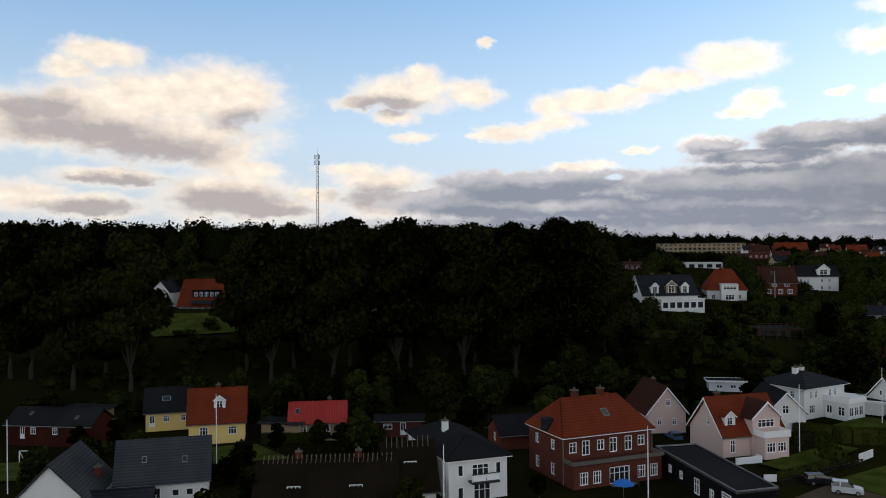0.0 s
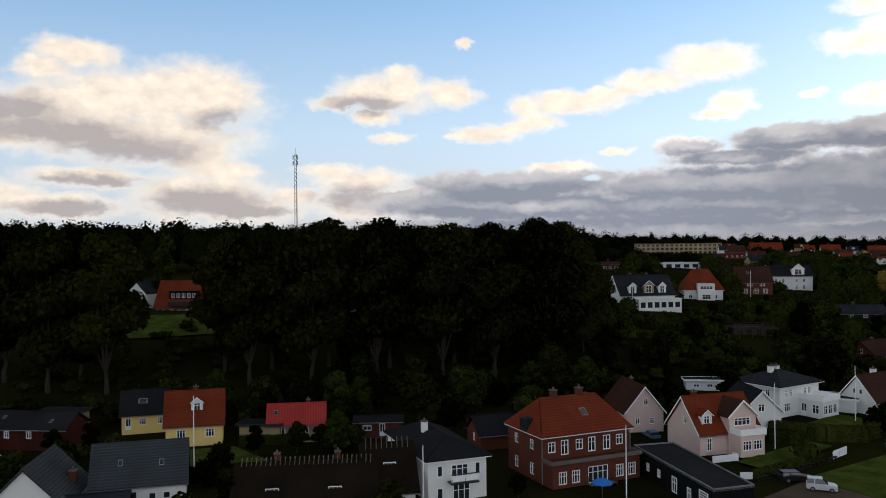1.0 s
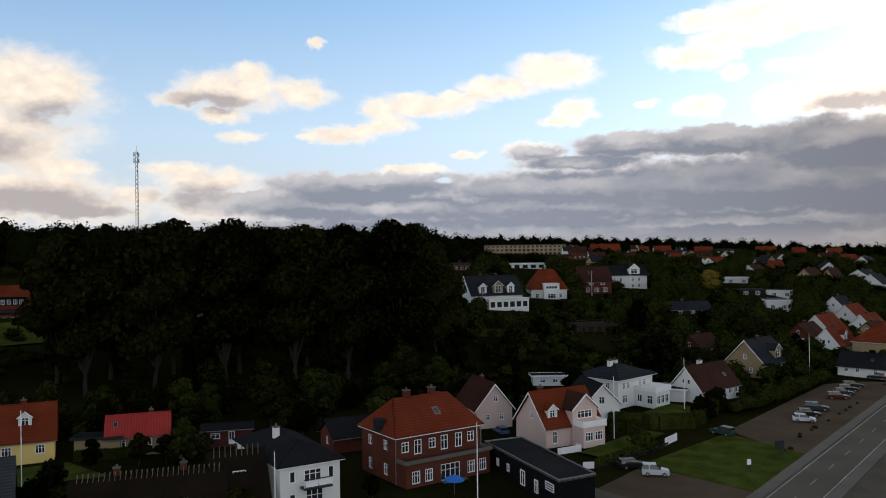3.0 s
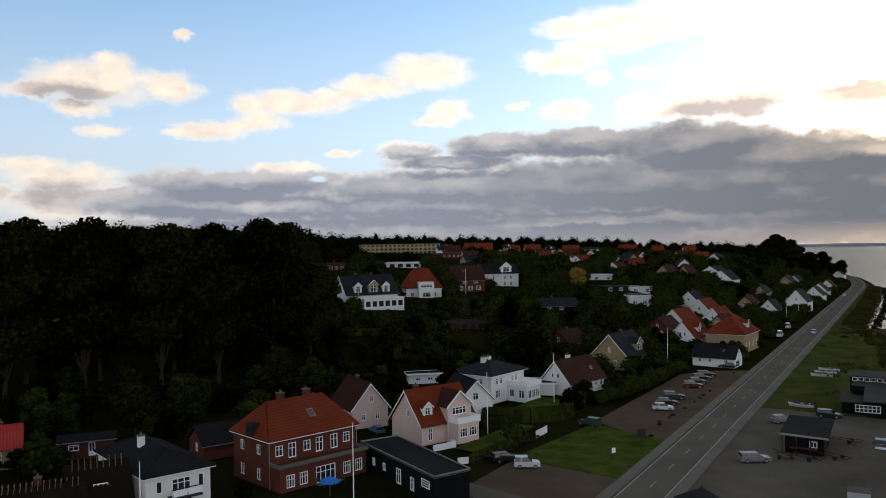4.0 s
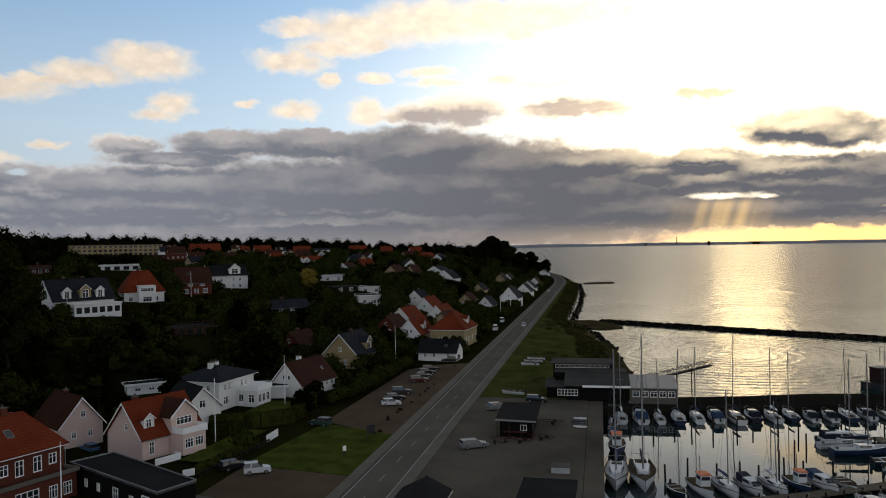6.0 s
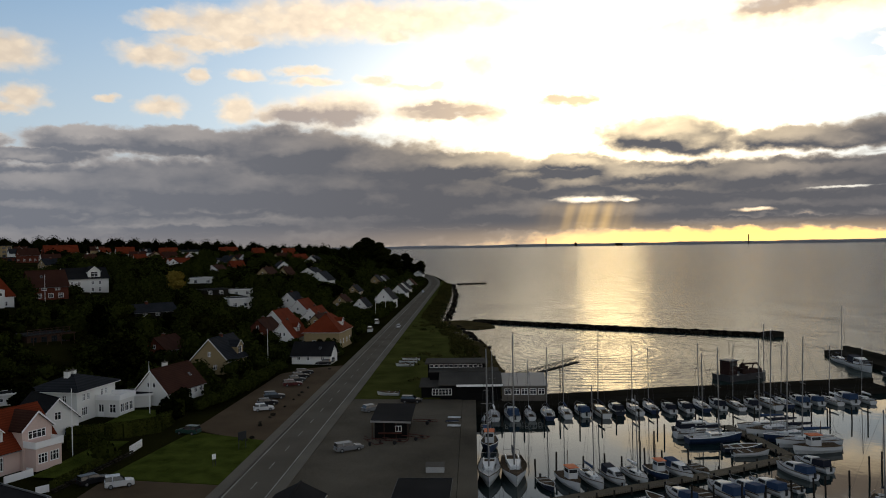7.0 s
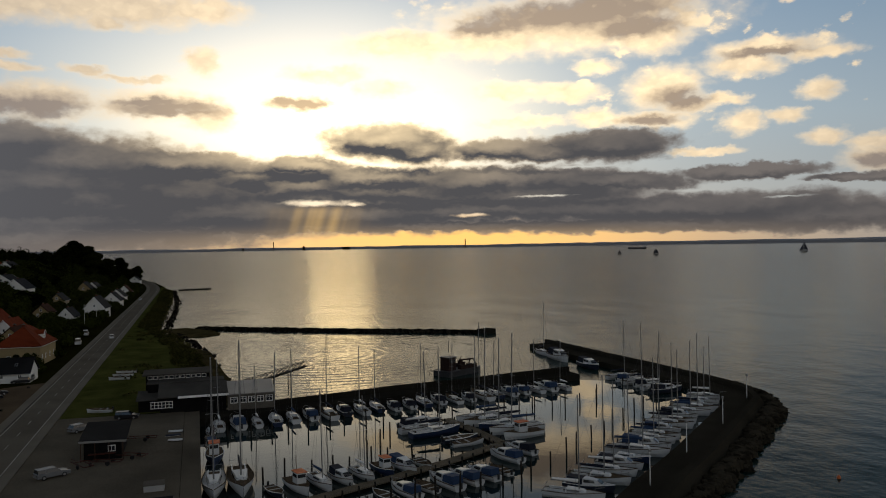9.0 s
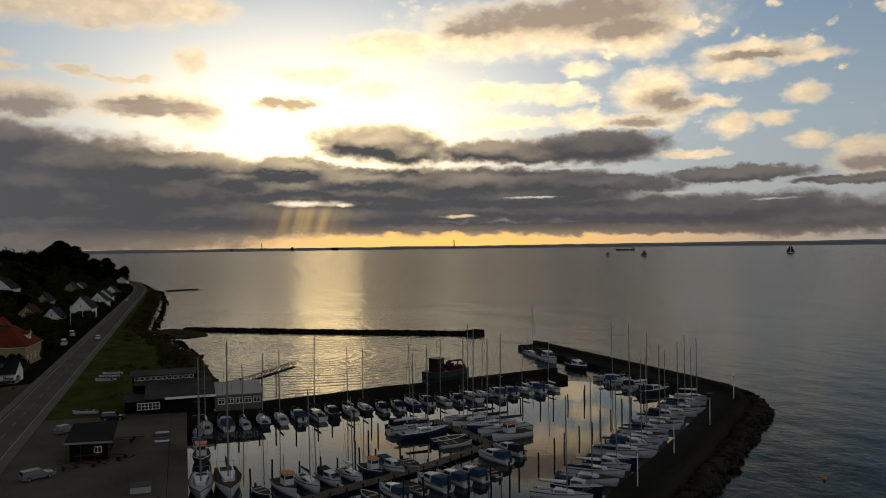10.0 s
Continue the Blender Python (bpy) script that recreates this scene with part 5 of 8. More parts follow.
OV = house("large villa with orange tile roof and glazed garden front", (77.6, 214.4), (87.2, 204.6), 9.0, 14.6, 3.0, 9.4, "x", "white", "tile_red",
           row("f", 0.2, 1.3, 2.3, "t", [1.3, 3.2, 5.6, 7.6, 9.8, 11.9]), over=0.6)
s = Shape()
wall_side(s, 8.0, lambda u: 6.6, [(0.5 + 1.5 * i, 1.5 + 1.5 * i, 5.0, 6.2) for i in range(5)], lambda u, z, d: (3.4 + u, d + 1.0, z), base=4.0)
s.box(3.2, 0.8, 6.6, 11.6, 4.8, 6.8)
g = part("dormer", s, M["black_wood"], OV, "dark shed dormer with a white window band")
for i in range(5):
    window_part(g, lambda u, z, d: (3.4 + u, d + 1.0, z), 1.0 + 1.5 * i, 5.0, 1.0, 1.2, "w", M["trim"])
part("balcony", Shape().box(4.0, -1.2, 3.0, 11.0, 0.9, 3.2).box(4.0, -1.2, 3.2, 11.0, -1.1, 4.1).box(4.0, -1.1, 3.2, 4.1, 0.5, 4.1).box(10.9, -1.1, 3.2, 11.0, 0.5, 4.1), M["dark_trim"], OV)
part("terrace", Shape().box(-1.5, -3.6, -1.6, 14.5, -0.05, -0.1), M["concrete"], OV)
house("white neighbour house with slate gable roof", (72.4, 221.5), (76.0, 217.5), 8.0, 15.0, 6.0, 9.0, "y", "white", "slate", row("f", 0.8, 0.8, 1.4, "w", [1.5, 3.6]) + row("f", 3.8, 0.8, 1.4, "w", [2.6]))
house("white house glimpsed behind the beeches", (36.5, 211.5), (47.0, 203.0), 8.0, 13.0, 3.0, 6.5, "x", "white", "slate", row("f", 0.3, 1.2, 2.0, "t", [2, 4.5, 7, 9.5, 12]))
house("cream house glimpsed behind the beeches", (61.0, 238.0), (67.0, 232.0), 8.0, 16.8, 5.0, 7.5, "x", "cream", "slate", row("f", 1.5, 1.4, 2.0, "t", [2.5, 6]))
house("white house glimpsed between trunks", (107.0, 165.5), (114.0, 159.5), 8.0, 13.4, 4.5, 7.5, "x", "white", "slate", row("f", 0.7, 1.2, 1.6, "w", [2, 5, 8]))
house("white house glimpsed between trunks", (92.0, 183.0), (98.0, 177.0), 8.0, 13.6, 4.0, 7.0, "x", "white", "slate", row("f", 0.7, 1.2, 1.6, "w", [2, 5]))
house("small white garden shed", (138.6, 90.4), (143.2, 85.4), 3.0, 3.2, 2.1, 2.5, "flat", "white", "felt", row("f", 0.8, 1.2, 0.8, "w", [2.0, 4.6]), name="shed")
# timber garden house with a roof deck, set into the slope
GH = house("dark timber garden house with a railed roof deck", (184.4, 106.4), (194.0, 101.0), 5.0, 8.4, 3.0, 3.2, "flat", "brown_wood", "felt",
           row("f", 0.4, 1.5, 2.1, "t", [1.8, 4.4, 7.0, 9.4]) + row("l", 0.9, 1.0, 1.2, "w", [2.5]), name="garden_house", trim="dark_trim")
for i in range(8):
    x = 0.1 + i * 1.54
    part("rail_post", Shape().box(x - 0.06, -0.3, 3.25, x + 0.06, -0.18, 4.25), M["brown_wood"], GH)
part("handrail", Shape().box(-0.1, -0.34, 4.25, 11.1, -0.14, 4.35), M["brown_wood"], GH)
part("handrail", Shape().box(-0.1, -0.28, 3.72, 11.1, -0.20, 3.82), M["brown_wood"], GH)
for i in range(4):
    part("porch_post", Shape().box(0.2 + i * 3.5, -2.4, -2.5, 0.36 + i * 3.5, -2.24, 2.9), M["brown_wood"], GH)
part("porch_beam", Shape().box(-0.1, -2.5, 2.7, 11.2, -2.15, 2.9), M["brown_wood"], GH)
for i in range(12):
    part("rafter", Shape().box(0.1 + i * 0.97, -2.8, 2.92, 0.2 + i * 0.97, -0.45, 3.06), M["brown_wood"], GH)


# black flat-roofed annex beside the brick villa

def annex():
    ring = [(78.0, 47.6), (82.8, 45.6), (92.4, 62.4), (87.4, 65.0)]
    ob = thing("annex", pose(0, 0, 2.0), "black timber building with flat felt roof and white edge", "annex")
    part("wall", Shape().prism(ring, -1, 3.3), M["black_wood"], ob)
    c = (sum(p[0] for p in ring) / 4, sum(p[1] for p in ring) / 4)
    out = [((x - c[0]) * 1.03 + c[0], (y - c[1]) * 1.02 + c[1]) for x, y in ring]
    s = Shape()
    for (a, b), (d, e) in zip(out, out[1:] + out[:1]):
        s.slab([(a, b, 3.25), (d, e, 3.25), (d, e, 3.6), (a, b, 3.6)], 0.08)
    part("fascia", s, M["metal"], ob, "pale metal roof edge")
    part("roof", Shape().prism(out, 3.28, 3.42), M["felt"], ob)

    def face(a, b):
        a, b = Vector((*a, 0)), Vector((*b, 0))
        d = (b - a).normalized()
        n = Vector((-d.y, d.x, 0))
        return lambda u, z, k: tuple(a + d * u + n * (k - 0.12) + Vector((0, 0, z)))

    left = face(ring[3], ring[0])
    for u, w, z, h in ((4, 0.7, 1.2, 1.0), (7, 0.7, 1.2, 1.0), (11, 1.2, 0.5, 1.9), (14.5, 0.9, 0.5, 1.6)):
        window_part(ob, left, u, z, w, h, "w", M["trim"])
    sign = part("sign", Shape().slab([left(16.9, 1.7, -0.02), left(18.9, 1.7, -0.02), left(18.9, 2.7, -0.02), left(16.9, 2.7, -0.02)], 0.03), M["trim"], ob, "white sign with dark bars")
    for i in range(3):
        part("sign_bar", Shape().slab([left(17.1, 1.85 + 0.28 * i, -0.03), left(18.7, 1.85 + 0.28 * i, -0.03), left(18.7, 2.0 + 0.28 * i, -0.03), left(17.1, 2.0 + 0.28 * i, -0.03)], 0.004), M["dark_trim"], sign)


annex()


# far blocks and houses on the skyline
def flats(label, p, q, d, z, storeys, mat, bays):
    p, q = Vector(p), Vector(q)
    W = (q - p).length
    wins = []
    for f in range(storeys):
        for i in range(bays):
            wins.append(("f", W * (i + 0.5) / bays, 0.9 + f * 2.9, W / bays * 0.62, 1.7, "w"))
    return house(label, p, q, d, z, storeys * 2.9 + 0.3, storeys * 2.9 + 0.6, "flat", mat, "felt", wins, trim="dark_trim", name="apartment_building")


flats("long three-storey yellow brick block of flats", (523, 385), (571, 339), 12, 26.0, 3, "cream", 18)
flats("low brick block with flat roof", (485, 292), (503, 275), 10, 24.0, 1, "brick", 6)
flats("pale flat-roofed building with dark windows", (332, 233), (350, 215), 10, 21.0, 1, "white", 6)
for label, p, q, d, z, e, r, wm, rm in [
        ("long house with red tile roof", (556, 306), (578, 281), 10, 24.6, 5.0, 11.0, "brick", "tile_red"),
        ("white house with red roof", (622, 297), (629, 288), 9, 24.6, 4.5, 8.6, "white", "tile_red"),
        ("red roofed house among gardens", (605, 276), (617, 260), 9, 23.6, 4.0, 10.0, "white", "tile_red"),
        ("white gable house with red roof", (472, 204), (478, 196), 8, 20.8, 4.0, 8.0, "white", "tile_red"),
        ("white house with red roof", (476, 184), (489, 170), 8, 19.6, 3.0, 6.6, "white", "tile_red"),
        ("far white house among gardens", (805, 300), (826, 274), 10, 23.0, 4.0, 7.0, "white", "slate"),
        ("white house on the slope", (557, 182), (573, 163), 9, 19.2, 3.0, 5.4, "white", "slate"),
        ("red roofed house on the skyline", (690, 222), (702, 202), 10, 21.2, 4.0, 11.0, "white", "tile_red"),
        ("red roofed gable house among gardens", (697, 194), (706, 182), 9, 19.4, 4.5, 11.5, "brick", "tile_red"),
        ("red roofed house with white gable", (700, 168), (708, 154), 10, 18.6, 5.0, 11.5, "white", "tile_red"),
        ("white flat house on the skyline", (735, 150), (740, 143), 8, 18.0, 4.0, 5.0, "white", "slate"),
        ("brown roofed house among gardens", (291, 234), (299, 225), 8, 21.4, 3.0, 5.0, "brick", "tile_brown"),
        ("red roofed house on the skyline", (655, 262), (667, 244), 9, 23.0, 4.0, 9.5, "brick", "tile_red")]:
    q = Vector(p).lerp(Vector(q), 0.68)
    dd = (q - Vector(p)).length
    house(label, p, q, d, z, e, r - 1.0, "x", wm, rm, row("f", 0.9, 1.4, 1.4, "w", [dd * 0.2, dd * 0.5, dd * 0.8]), chimneys=[(dd * 0.4, d / 2, 0.9, 1.0)], group="skyline houses")

# gardens and roofs between the bluff and the skyline
vr = random.Random(305)
spots_taken = [(ob.matrix_world.translation.x, ob.matrix_world.translation.y) for ob in scene.objects if ob.parent is None and ob.get("category", "") == "house"]
count = 0
while count < 26:
    a, d = radians(vr.uniform(-77.5, -58.0)), vr.uniform(430, 800)
    x, y = -math.sin(a) * d, math.cos(a) * d
    if y < 75 + bend(x) or any(math.hypot(x - p, y - q) < 20 + d * 0.012 for p, q in spots_taken):
        count += 0.02
        continue
    spots_taken.append((x, y))
    count += 1
    wide, deep, e = vr.uniform(7.5, 11.5), vr.uniform(6.5, 8.5), vr.choice((2.8, 3.2, 4.6))
    turn = radians(-25 + vr.choice((0, 0, 90)) + vr.uniform(-20, 20)) - 0.5
    q = (x + math.cos(turn) * wide, y + math.sin(turn) * wide)
    wm, rm = vr.choice((("white", "tile_red"), ("white", "slate"), ("white", "tile_brown"), ("cream", "tile_brown"), ("brick", "tile_brown"), ("white", "felt"), ("cream", "slate"), ("brick", "tile_red")))
    tones = {"white": "white", "cream": "cream", "brick": "red brick", "tile_red": "red tile", "slate": "dark slate", "tile_brown": "brown tile", "felt": "black felt"}
    house(tones[wm] + " gabled house with " + tones[rm] + " roof", (x, y), q, deep, land(x, y), e, e + vr.uniform(2.6, 4.0), "x", wm, rm,
          row("f", 0.9, 1.1, 1.3, "w", [wide * 0.22, wide * 0.5, wide * 0.78]) + row("l", 0.9, 1.0, 1.2, "w", [deep * 0.3, deep * 0.7]) + row("l", e + 0.3, 0.8, 1.0, "o", [deep / 2]) + row("r", e + 0.3, 0.8, 1.0, "o", [deep / 2]),
          chimneys=[(wide * vr.uniform(0.3, 0.7), deep / 2, 0.8, 0.7)], dormers=[(wide * 0.5, 0.25, 2.0, 1.4, wm)] if vr.random() < 0.35 else (), verge=wm == "white", group="hillside houses")


# ---- harbour ----
def block(name, ring, z0, z1, mat, label, category):
    return tagged(part(name, Shape().prism(ring, z0, z1), mat), label, category, kind="structure")


block("quay", [(60, -0.2), (60, 2.35), (151.8, 2.35), (151.8, -0.2)], -4, 1.74, M["lot"], "concrete quay wall with worn edge", "quay")
block("quay", [(146, -0.25), (149.5, -14), (153, -14), (152, -0.25)], -4, 1.5, M["dark_concrete"], "dark concrete landing below the clubhouse", "quay")
MOLE = [(149, -14), (152, -28), (155.5, -40), (157, -52), (160, -65), (163, -80), (163.9, -83.5)]
s = Shape()
s.loft([[(x - 0.5, y, -4), (x - 0.5, y, 1.3), (x + 4.2, y + 0.3, 1.3), (x + 4.2, y + 0.3, 2.3), (x + 5.2, y + 0.4, 2.3), (x + 7.5, y + 0.6, -4)] for x, y in MOLE])
s.add([(163.4, -83.5, -4), (163.4, -83.5, 1.3), (168.1, -83.2, 1.3), (168.1, -83.2, 2.3), (169.1, -83.1, 2.3), (171.4, -82.9, -4)], [(0, 1, 2, 3, 4, 5)])
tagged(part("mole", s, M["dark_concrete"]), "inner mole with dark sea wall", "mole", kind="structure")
ARM = [(66, -28), (88, -52), (99, -65), (126.5, -95), (133, -98.5), (141, -99.5), (167, -98), (190, -96), (217, -94.5)]


def offset_line(line, d):
    out = []
    for i, p in enumerate(line):
        a, b = Vector(line[max(0, i - 1)]), Vector(line[min(len(line) - 1, i + 1)])
        t = (b - a).normalized()
        out.append(Vector(p) + Vector((t.y, -t.x)) * d)
    return out


inner, mid, outer, toe = (offset_line(ARM, d) for d in (0.0, 5.0, 6.2, 10.0))
s = Shape()
s.loft([[(*a, -4), (*a, 1.3), (*b, 1.35), (*b, 2.4), (*c, 2.4), (*d, -4)] for a, b, c, d in zip(inner, mid, outer, toe)])
e = len(s.v) - 6
s.f.append((e, e + 1, e + 2, e + 3, e + 4, e + 5))
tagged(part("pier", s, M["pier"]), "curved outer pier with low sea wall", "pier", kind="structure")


def boulder(rng, size):
    bm = bmesh.new()
    bmesh.ops.create_icosphere(bm, subdivisions=1, radius=size)
    k = Vector((rng.uniform(0.7, 1.3), rng.uniform(0.7, 1.3), rng.uniform(0.55, 0.9)))
    for vtx in bm.verts:
        vtx.co = Vector((vtx.co.x * k.x, vtx.co.y * k.y, vtx.co.z * k.z)) * rng.uniform(0.8, 1.15)
    out = ([tuple(vtx.co) for vtx in bm.verts], [tuple(x.index for x in f.verts) for f in bm.faces])
    bm.free()
    return out


rng = random.Random(4)
ROCKS = [boulder(rng, 1.0) for _ in range(8)]
rock_meshes = [Shape().add(*r).mesh("boulder", M["stone"]) for r in ROCKS]


def rubble(name, line, width, height, count, size, label, parts=0):
    """A heap of boulders along a line: the first ones singly, the rest as one heap."""
    rest = Shape()
    root = thing(name, pose(0, 0, 0), label, name.replace("_", " "), kind="structure")
    pts = [Vector(p) for p in line]
    seg = [(b - a).length for a, b in zip(pts, pts[1:])]
    for i in range(count):
        d = rng.uniform(0, sum(seg))
        for a, b, l in zip(pts, pts[1:], seg):
            if d <= l:
                break
            d -= l
        t = (b - a).normalized()
        across = rng.gauss(0, 0.42)
        across = max(-1.0, min(1.0, across))
        p = a + t * d + Vector((t.y, -t.x)) * across * width
        z = height * (1 - abs(across) ** 1.3) - 0.3 + rng.uniform(-0.2, 0.2)
        k = size * rng.uniform(0.6, 1.25)
        turn = rng.uniform(0, 6.28)
        if i < parts:
            ob = new("boulder", rng.choice(rock_meshes))
            ob.parent = root
            ob.matrix_local = Matrix.Translation((p.x, p.y, z)) @ Matrix.Rotation(turn, 4, "Z") @ Matrix.Scale(k, 4)
        else:
            vs, fs = rng.choice(ROCKS)
            c, q = math.cos(turn) * k, math.sin(turn) * k
            rest.add([(p.x + x * c - y * q, p.y + x * q + y * c, z + w * k) for x, y, w in vs], fs)
    if rest.v:
        ob = part("rock_heap", rest, M["stone"], root)
        ob["kind"] = "stuff"
    return root


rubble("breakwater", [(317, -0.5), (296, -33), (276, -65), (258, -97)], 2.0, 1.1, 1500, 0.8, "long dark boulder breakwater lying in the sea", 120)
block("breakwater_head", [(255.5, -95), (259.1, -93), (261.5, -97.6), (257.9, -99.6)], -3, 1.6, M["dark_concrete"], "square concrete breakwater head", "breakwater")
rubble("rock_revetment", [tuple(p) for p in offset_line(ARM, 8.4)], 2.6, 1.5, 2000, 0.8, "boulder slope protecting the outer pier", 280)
rubble("shore_rocks", [(165, -14), (190, -6), (216, -4), (240, -3), (285, 3), (318, 11), (393, 10), (474, 10), (600, 15)], 2.4, 0.7, 800, 0.5, "dark weedy stones along the shore")
block("far_jetty", [(600, 10), (603, 12), (612, -9), (609, -10.5)], -2, 0.8, M["dark_concrete"], "small dark stone jetty", "jetty")
block("spit", [(292, 6), (318, 12), (322, 4), (306, -6), (296, -8), (290, -2)], -2, 0.45, M["weed"], "low weedy spit of stones", "spit")
block("beach", [(163, -5), (172, -9), (200, -6.5), (222, -5), (245, -3.5), (262, 4), (240, 10), (200, 8), (165, 6)], -2, 0.62, M["weed"], "dark weed-covered beach", "beach")

# floating pontoon with its spur
PONT = [(92, -1), (98, -13.2), (103.4, -24.9), (108.5, -34.7), (115, -45.4)]


def pontoon(line, width, label):
    ob = thing("pontoon", pose(0, 0, 0), label, "pontoon", kind="structure")
    for a, b in zip(line, line[1:]):
        a, b = Vector(a), Vector(b)
        t = (b - a).normalized()
        n = Vector((-t.y, t.x)) * width / 2
        part("deck", Shape().prism([tuple(a - n), tuple(b - n), tuple(b + n), tuple(a + n)], 0.35, 0.55), M["planks"], ob)
        k = int((b - a).length / 2.5)
        for i in range(k):
            p = a + (b - a) * (i + 0.5) / k
            for q in (-1, 1):
                c = p + n * q * 1.05
                part("bollard_post", Shape().box(c.x - 0.1, c.y - 0.1, -1.0, c.x + 0.1, c.y + 0.1, 0.95), M["pile"], ob)


pontoon(PONT, 1.9, "weathered timber pontoon on posts")
pontoon([(115.9, -45.1), (125, -44), (134.5, -42)], 1.9, "weathered timber pontoon spur on posts")
pile_mesh = Shape().tube((0, 0, -2), (0, 0, 2.3), 0.14, 0.12, 8).mesh("pile", M["pile"])
rng = random.Random(9)
spots = [(136.5 + 0.11 * i, -1.7 - 3.3 * i) for i in range(23)] + [(109 + 0.42 * i, -8.5 - 3.0 * i) for i in range(8)] + [(92.5 + 0.6 * i, -18.5 - 3.2 * i) for i in range(8)]
spots += [(99.5 + 3.6 * i, -43.5 - 4.1 * i) for i in range(12)] + [(140, -62), (152, -88), (146, -78), (128, -30), (122, -27), (117, -24)]
for x, y in spots:
    ob = new("mooring_post", pile_mesh)
    ob.location = (x + rng.uniform(-0.5, 0.5), y + rng.uniform(-0.5, 0.5), rng.uniform(-0.5, 0.7))
    ob.rotation_euler = (rng.uniform(-0.03, 0.03), rng.uniform(-0.03, 0.03), 0)
    tagged(ob, "dark tarred timber mooring pile standing in the harbour", "mooring pile", "mooring piles")


# clubhouse and kiosk
def clubhouse():
    ob = thing("clubhouse", pose(152, 0, 1.8), "low black timber clubhouse with felt roofs and white windows", "clubhouse")
    part("wall", Shape().box(0.3, -5, -0.5, 6.4, 6.6, 2.75).box(2.0, 6.6, -0.5, 8, 10.4, 2.1), M["black_wood"], ob)
    part("roof", Shape().slab([(-0.8, 7.0, 2.75), (-0.8, -5.3, 2.75), (6.4, -5.3, 4.1), (6.4, 7.0, 4.1)], -0.2), M["grey_felt"], ob)
    part("middle_wall", Shape().box(6.5, -4.6, -0.5, 10.9, 9.0, 4.2), M["black_wood"], ob)
    part("middle_roof", Shape().box(6.42, -4.9, 4.2, 10.95, 9.2, 4.4), M["grey_felt"], ob)
    part("lean_to_roof", Shape().slab([(1.4, 10.8, 2.1), (1.4, 7.05, 2.1), (8.4, 7.05, 2.7), (8.4, 10.8, 2.7)], -0.15), M["grey_felt"], ob)
    part("fascia", Shape().box(-0.9, -5.4, 2.6, -0.8, 3.5, 3.0), M["trim"], ob)
    part("upper_storey", Shape().box(11, -2.2, -0.5, 17, 9.6, 5.2), M["black_wood"], ob)
    part("upper_roof", Shape().box(10.4, -2.8, 5.2, 17.6, 10.2, 5.45), M["grey_felt"], ob)
    for y in (8.8, 7.8, 6.8, 5.8, 4.8, 3.8, 2.8, 1.8, 0.8, -0.2, -1.2):
        w = part("window", Shape().box(10.90, y - 0.42, 4.45, 10.99, y + 0.42, 5.1), M["trim"], ob)
        part("pane", Shape().box(10.88, y - 0.34, 4.53, 10.895, y + 0.34, 5.02), M["glass"], w)
    s = Shape()
    wall_side(s, 8.5, lambda u: 2.5, [(0.5 + i * 1.6, 1.8 + i * 1.6, 0.9, 2.1) for i in range(5)], lambda u, z, d: (d - 0.5, -5.2 - u, z), base=-0.5)
    s.box(-0.5, -13.7, -0.5, 6, -13.6, 2.5)
    # pale walls set in grey, the overhang's shade put into their colour
    w = part("veranda", s, M["concrete"], ob, "glazed veranda, walls greyed for the roof's shade")
    for i in range(5):
        window_part(w, lambda u, z, d: (d - 0.5, -5.2 - u, z), 1.15 + i * 1.6, 0.9, 1.3, 1.2, "w", M["trim"])
    part("veranda_roof", Shape().slab([(-0.9, -5.1, 2.5), (-0.9, -14, 2.5), (9, -14, 3.4), (9, -5.35, 3.4)], -0.18), M["veranda_roof"], ob, "pale sheet-metal veranda roof")
    s = Shape()
    for i in range(7):
        s.box(0.22, 4.4 + i * 0.62, 0.8, 0.3, 4.5 + i * 0.62, 2.0)
    s.box(0.22, 4.4, 1.95, 0.3, 8.3, 2.05).box(0.22, 4.4, 0.8, 0.3, 8.3, 0.9).box(0.22, 4.4, 1.4, 0.3, 8.3, 1.47)
    part("window_frame", s, M["trim"], ob)
    part("pane", Shape().box(0.24, 4.4, 0.8, 0.297, 8.3, 2.0), M["glass"], ob)


clubhouse()


def kiosk():
    ob = thing("kiosk", pose(121.6, 10.2, 1.78), "dark timber kiosk with tarred roof and red-white front", "kiosk")
    part("wall", Shape().box(0.4, 0.4, 0, 9.6, 5.4, 2.6), M["black_wood"], ob)
    part("roof", Shape().slab([(-0.3, 6, 2.75), (-0.3, -0.3, 2.55), (10.3, -0.3, 3.2), (10.3, 6, 3.3)], -0.2), M["felt"], ob)
    part("fascia", Shape().slab([(-0.34, -0.3, 2.5), (-0.34, 6, 2.7), (-0.34, 6, 2.98), (-0.34, -0.3, 2.78)], 0.05), M["metal"], ob)
    w = part("window", Shape().box(0.32, 1.2, 1.1, 0.39, 2.2, 2.0), M["trim"], ob)
    part("pane", Shape().box(0.30, 1.3, 1.2, 0.318, 1.67, 1.9).box(0.30, 1.75, 1.2, 0.318, 2.1, 1.9), M["glass"], w)
    part("counter", Shape().box(-0.4, 1.2, 0.9, 0.35, 4.8, 1.0), M["rust"], ob)
    for i in range(4):
        part("post", Shape().box(-0.3, 0.1 + i * 1.85, 0, -0.18, 0.22 + i * 1.85, 2.6), M["brown_wood"], ob)


kiosk()


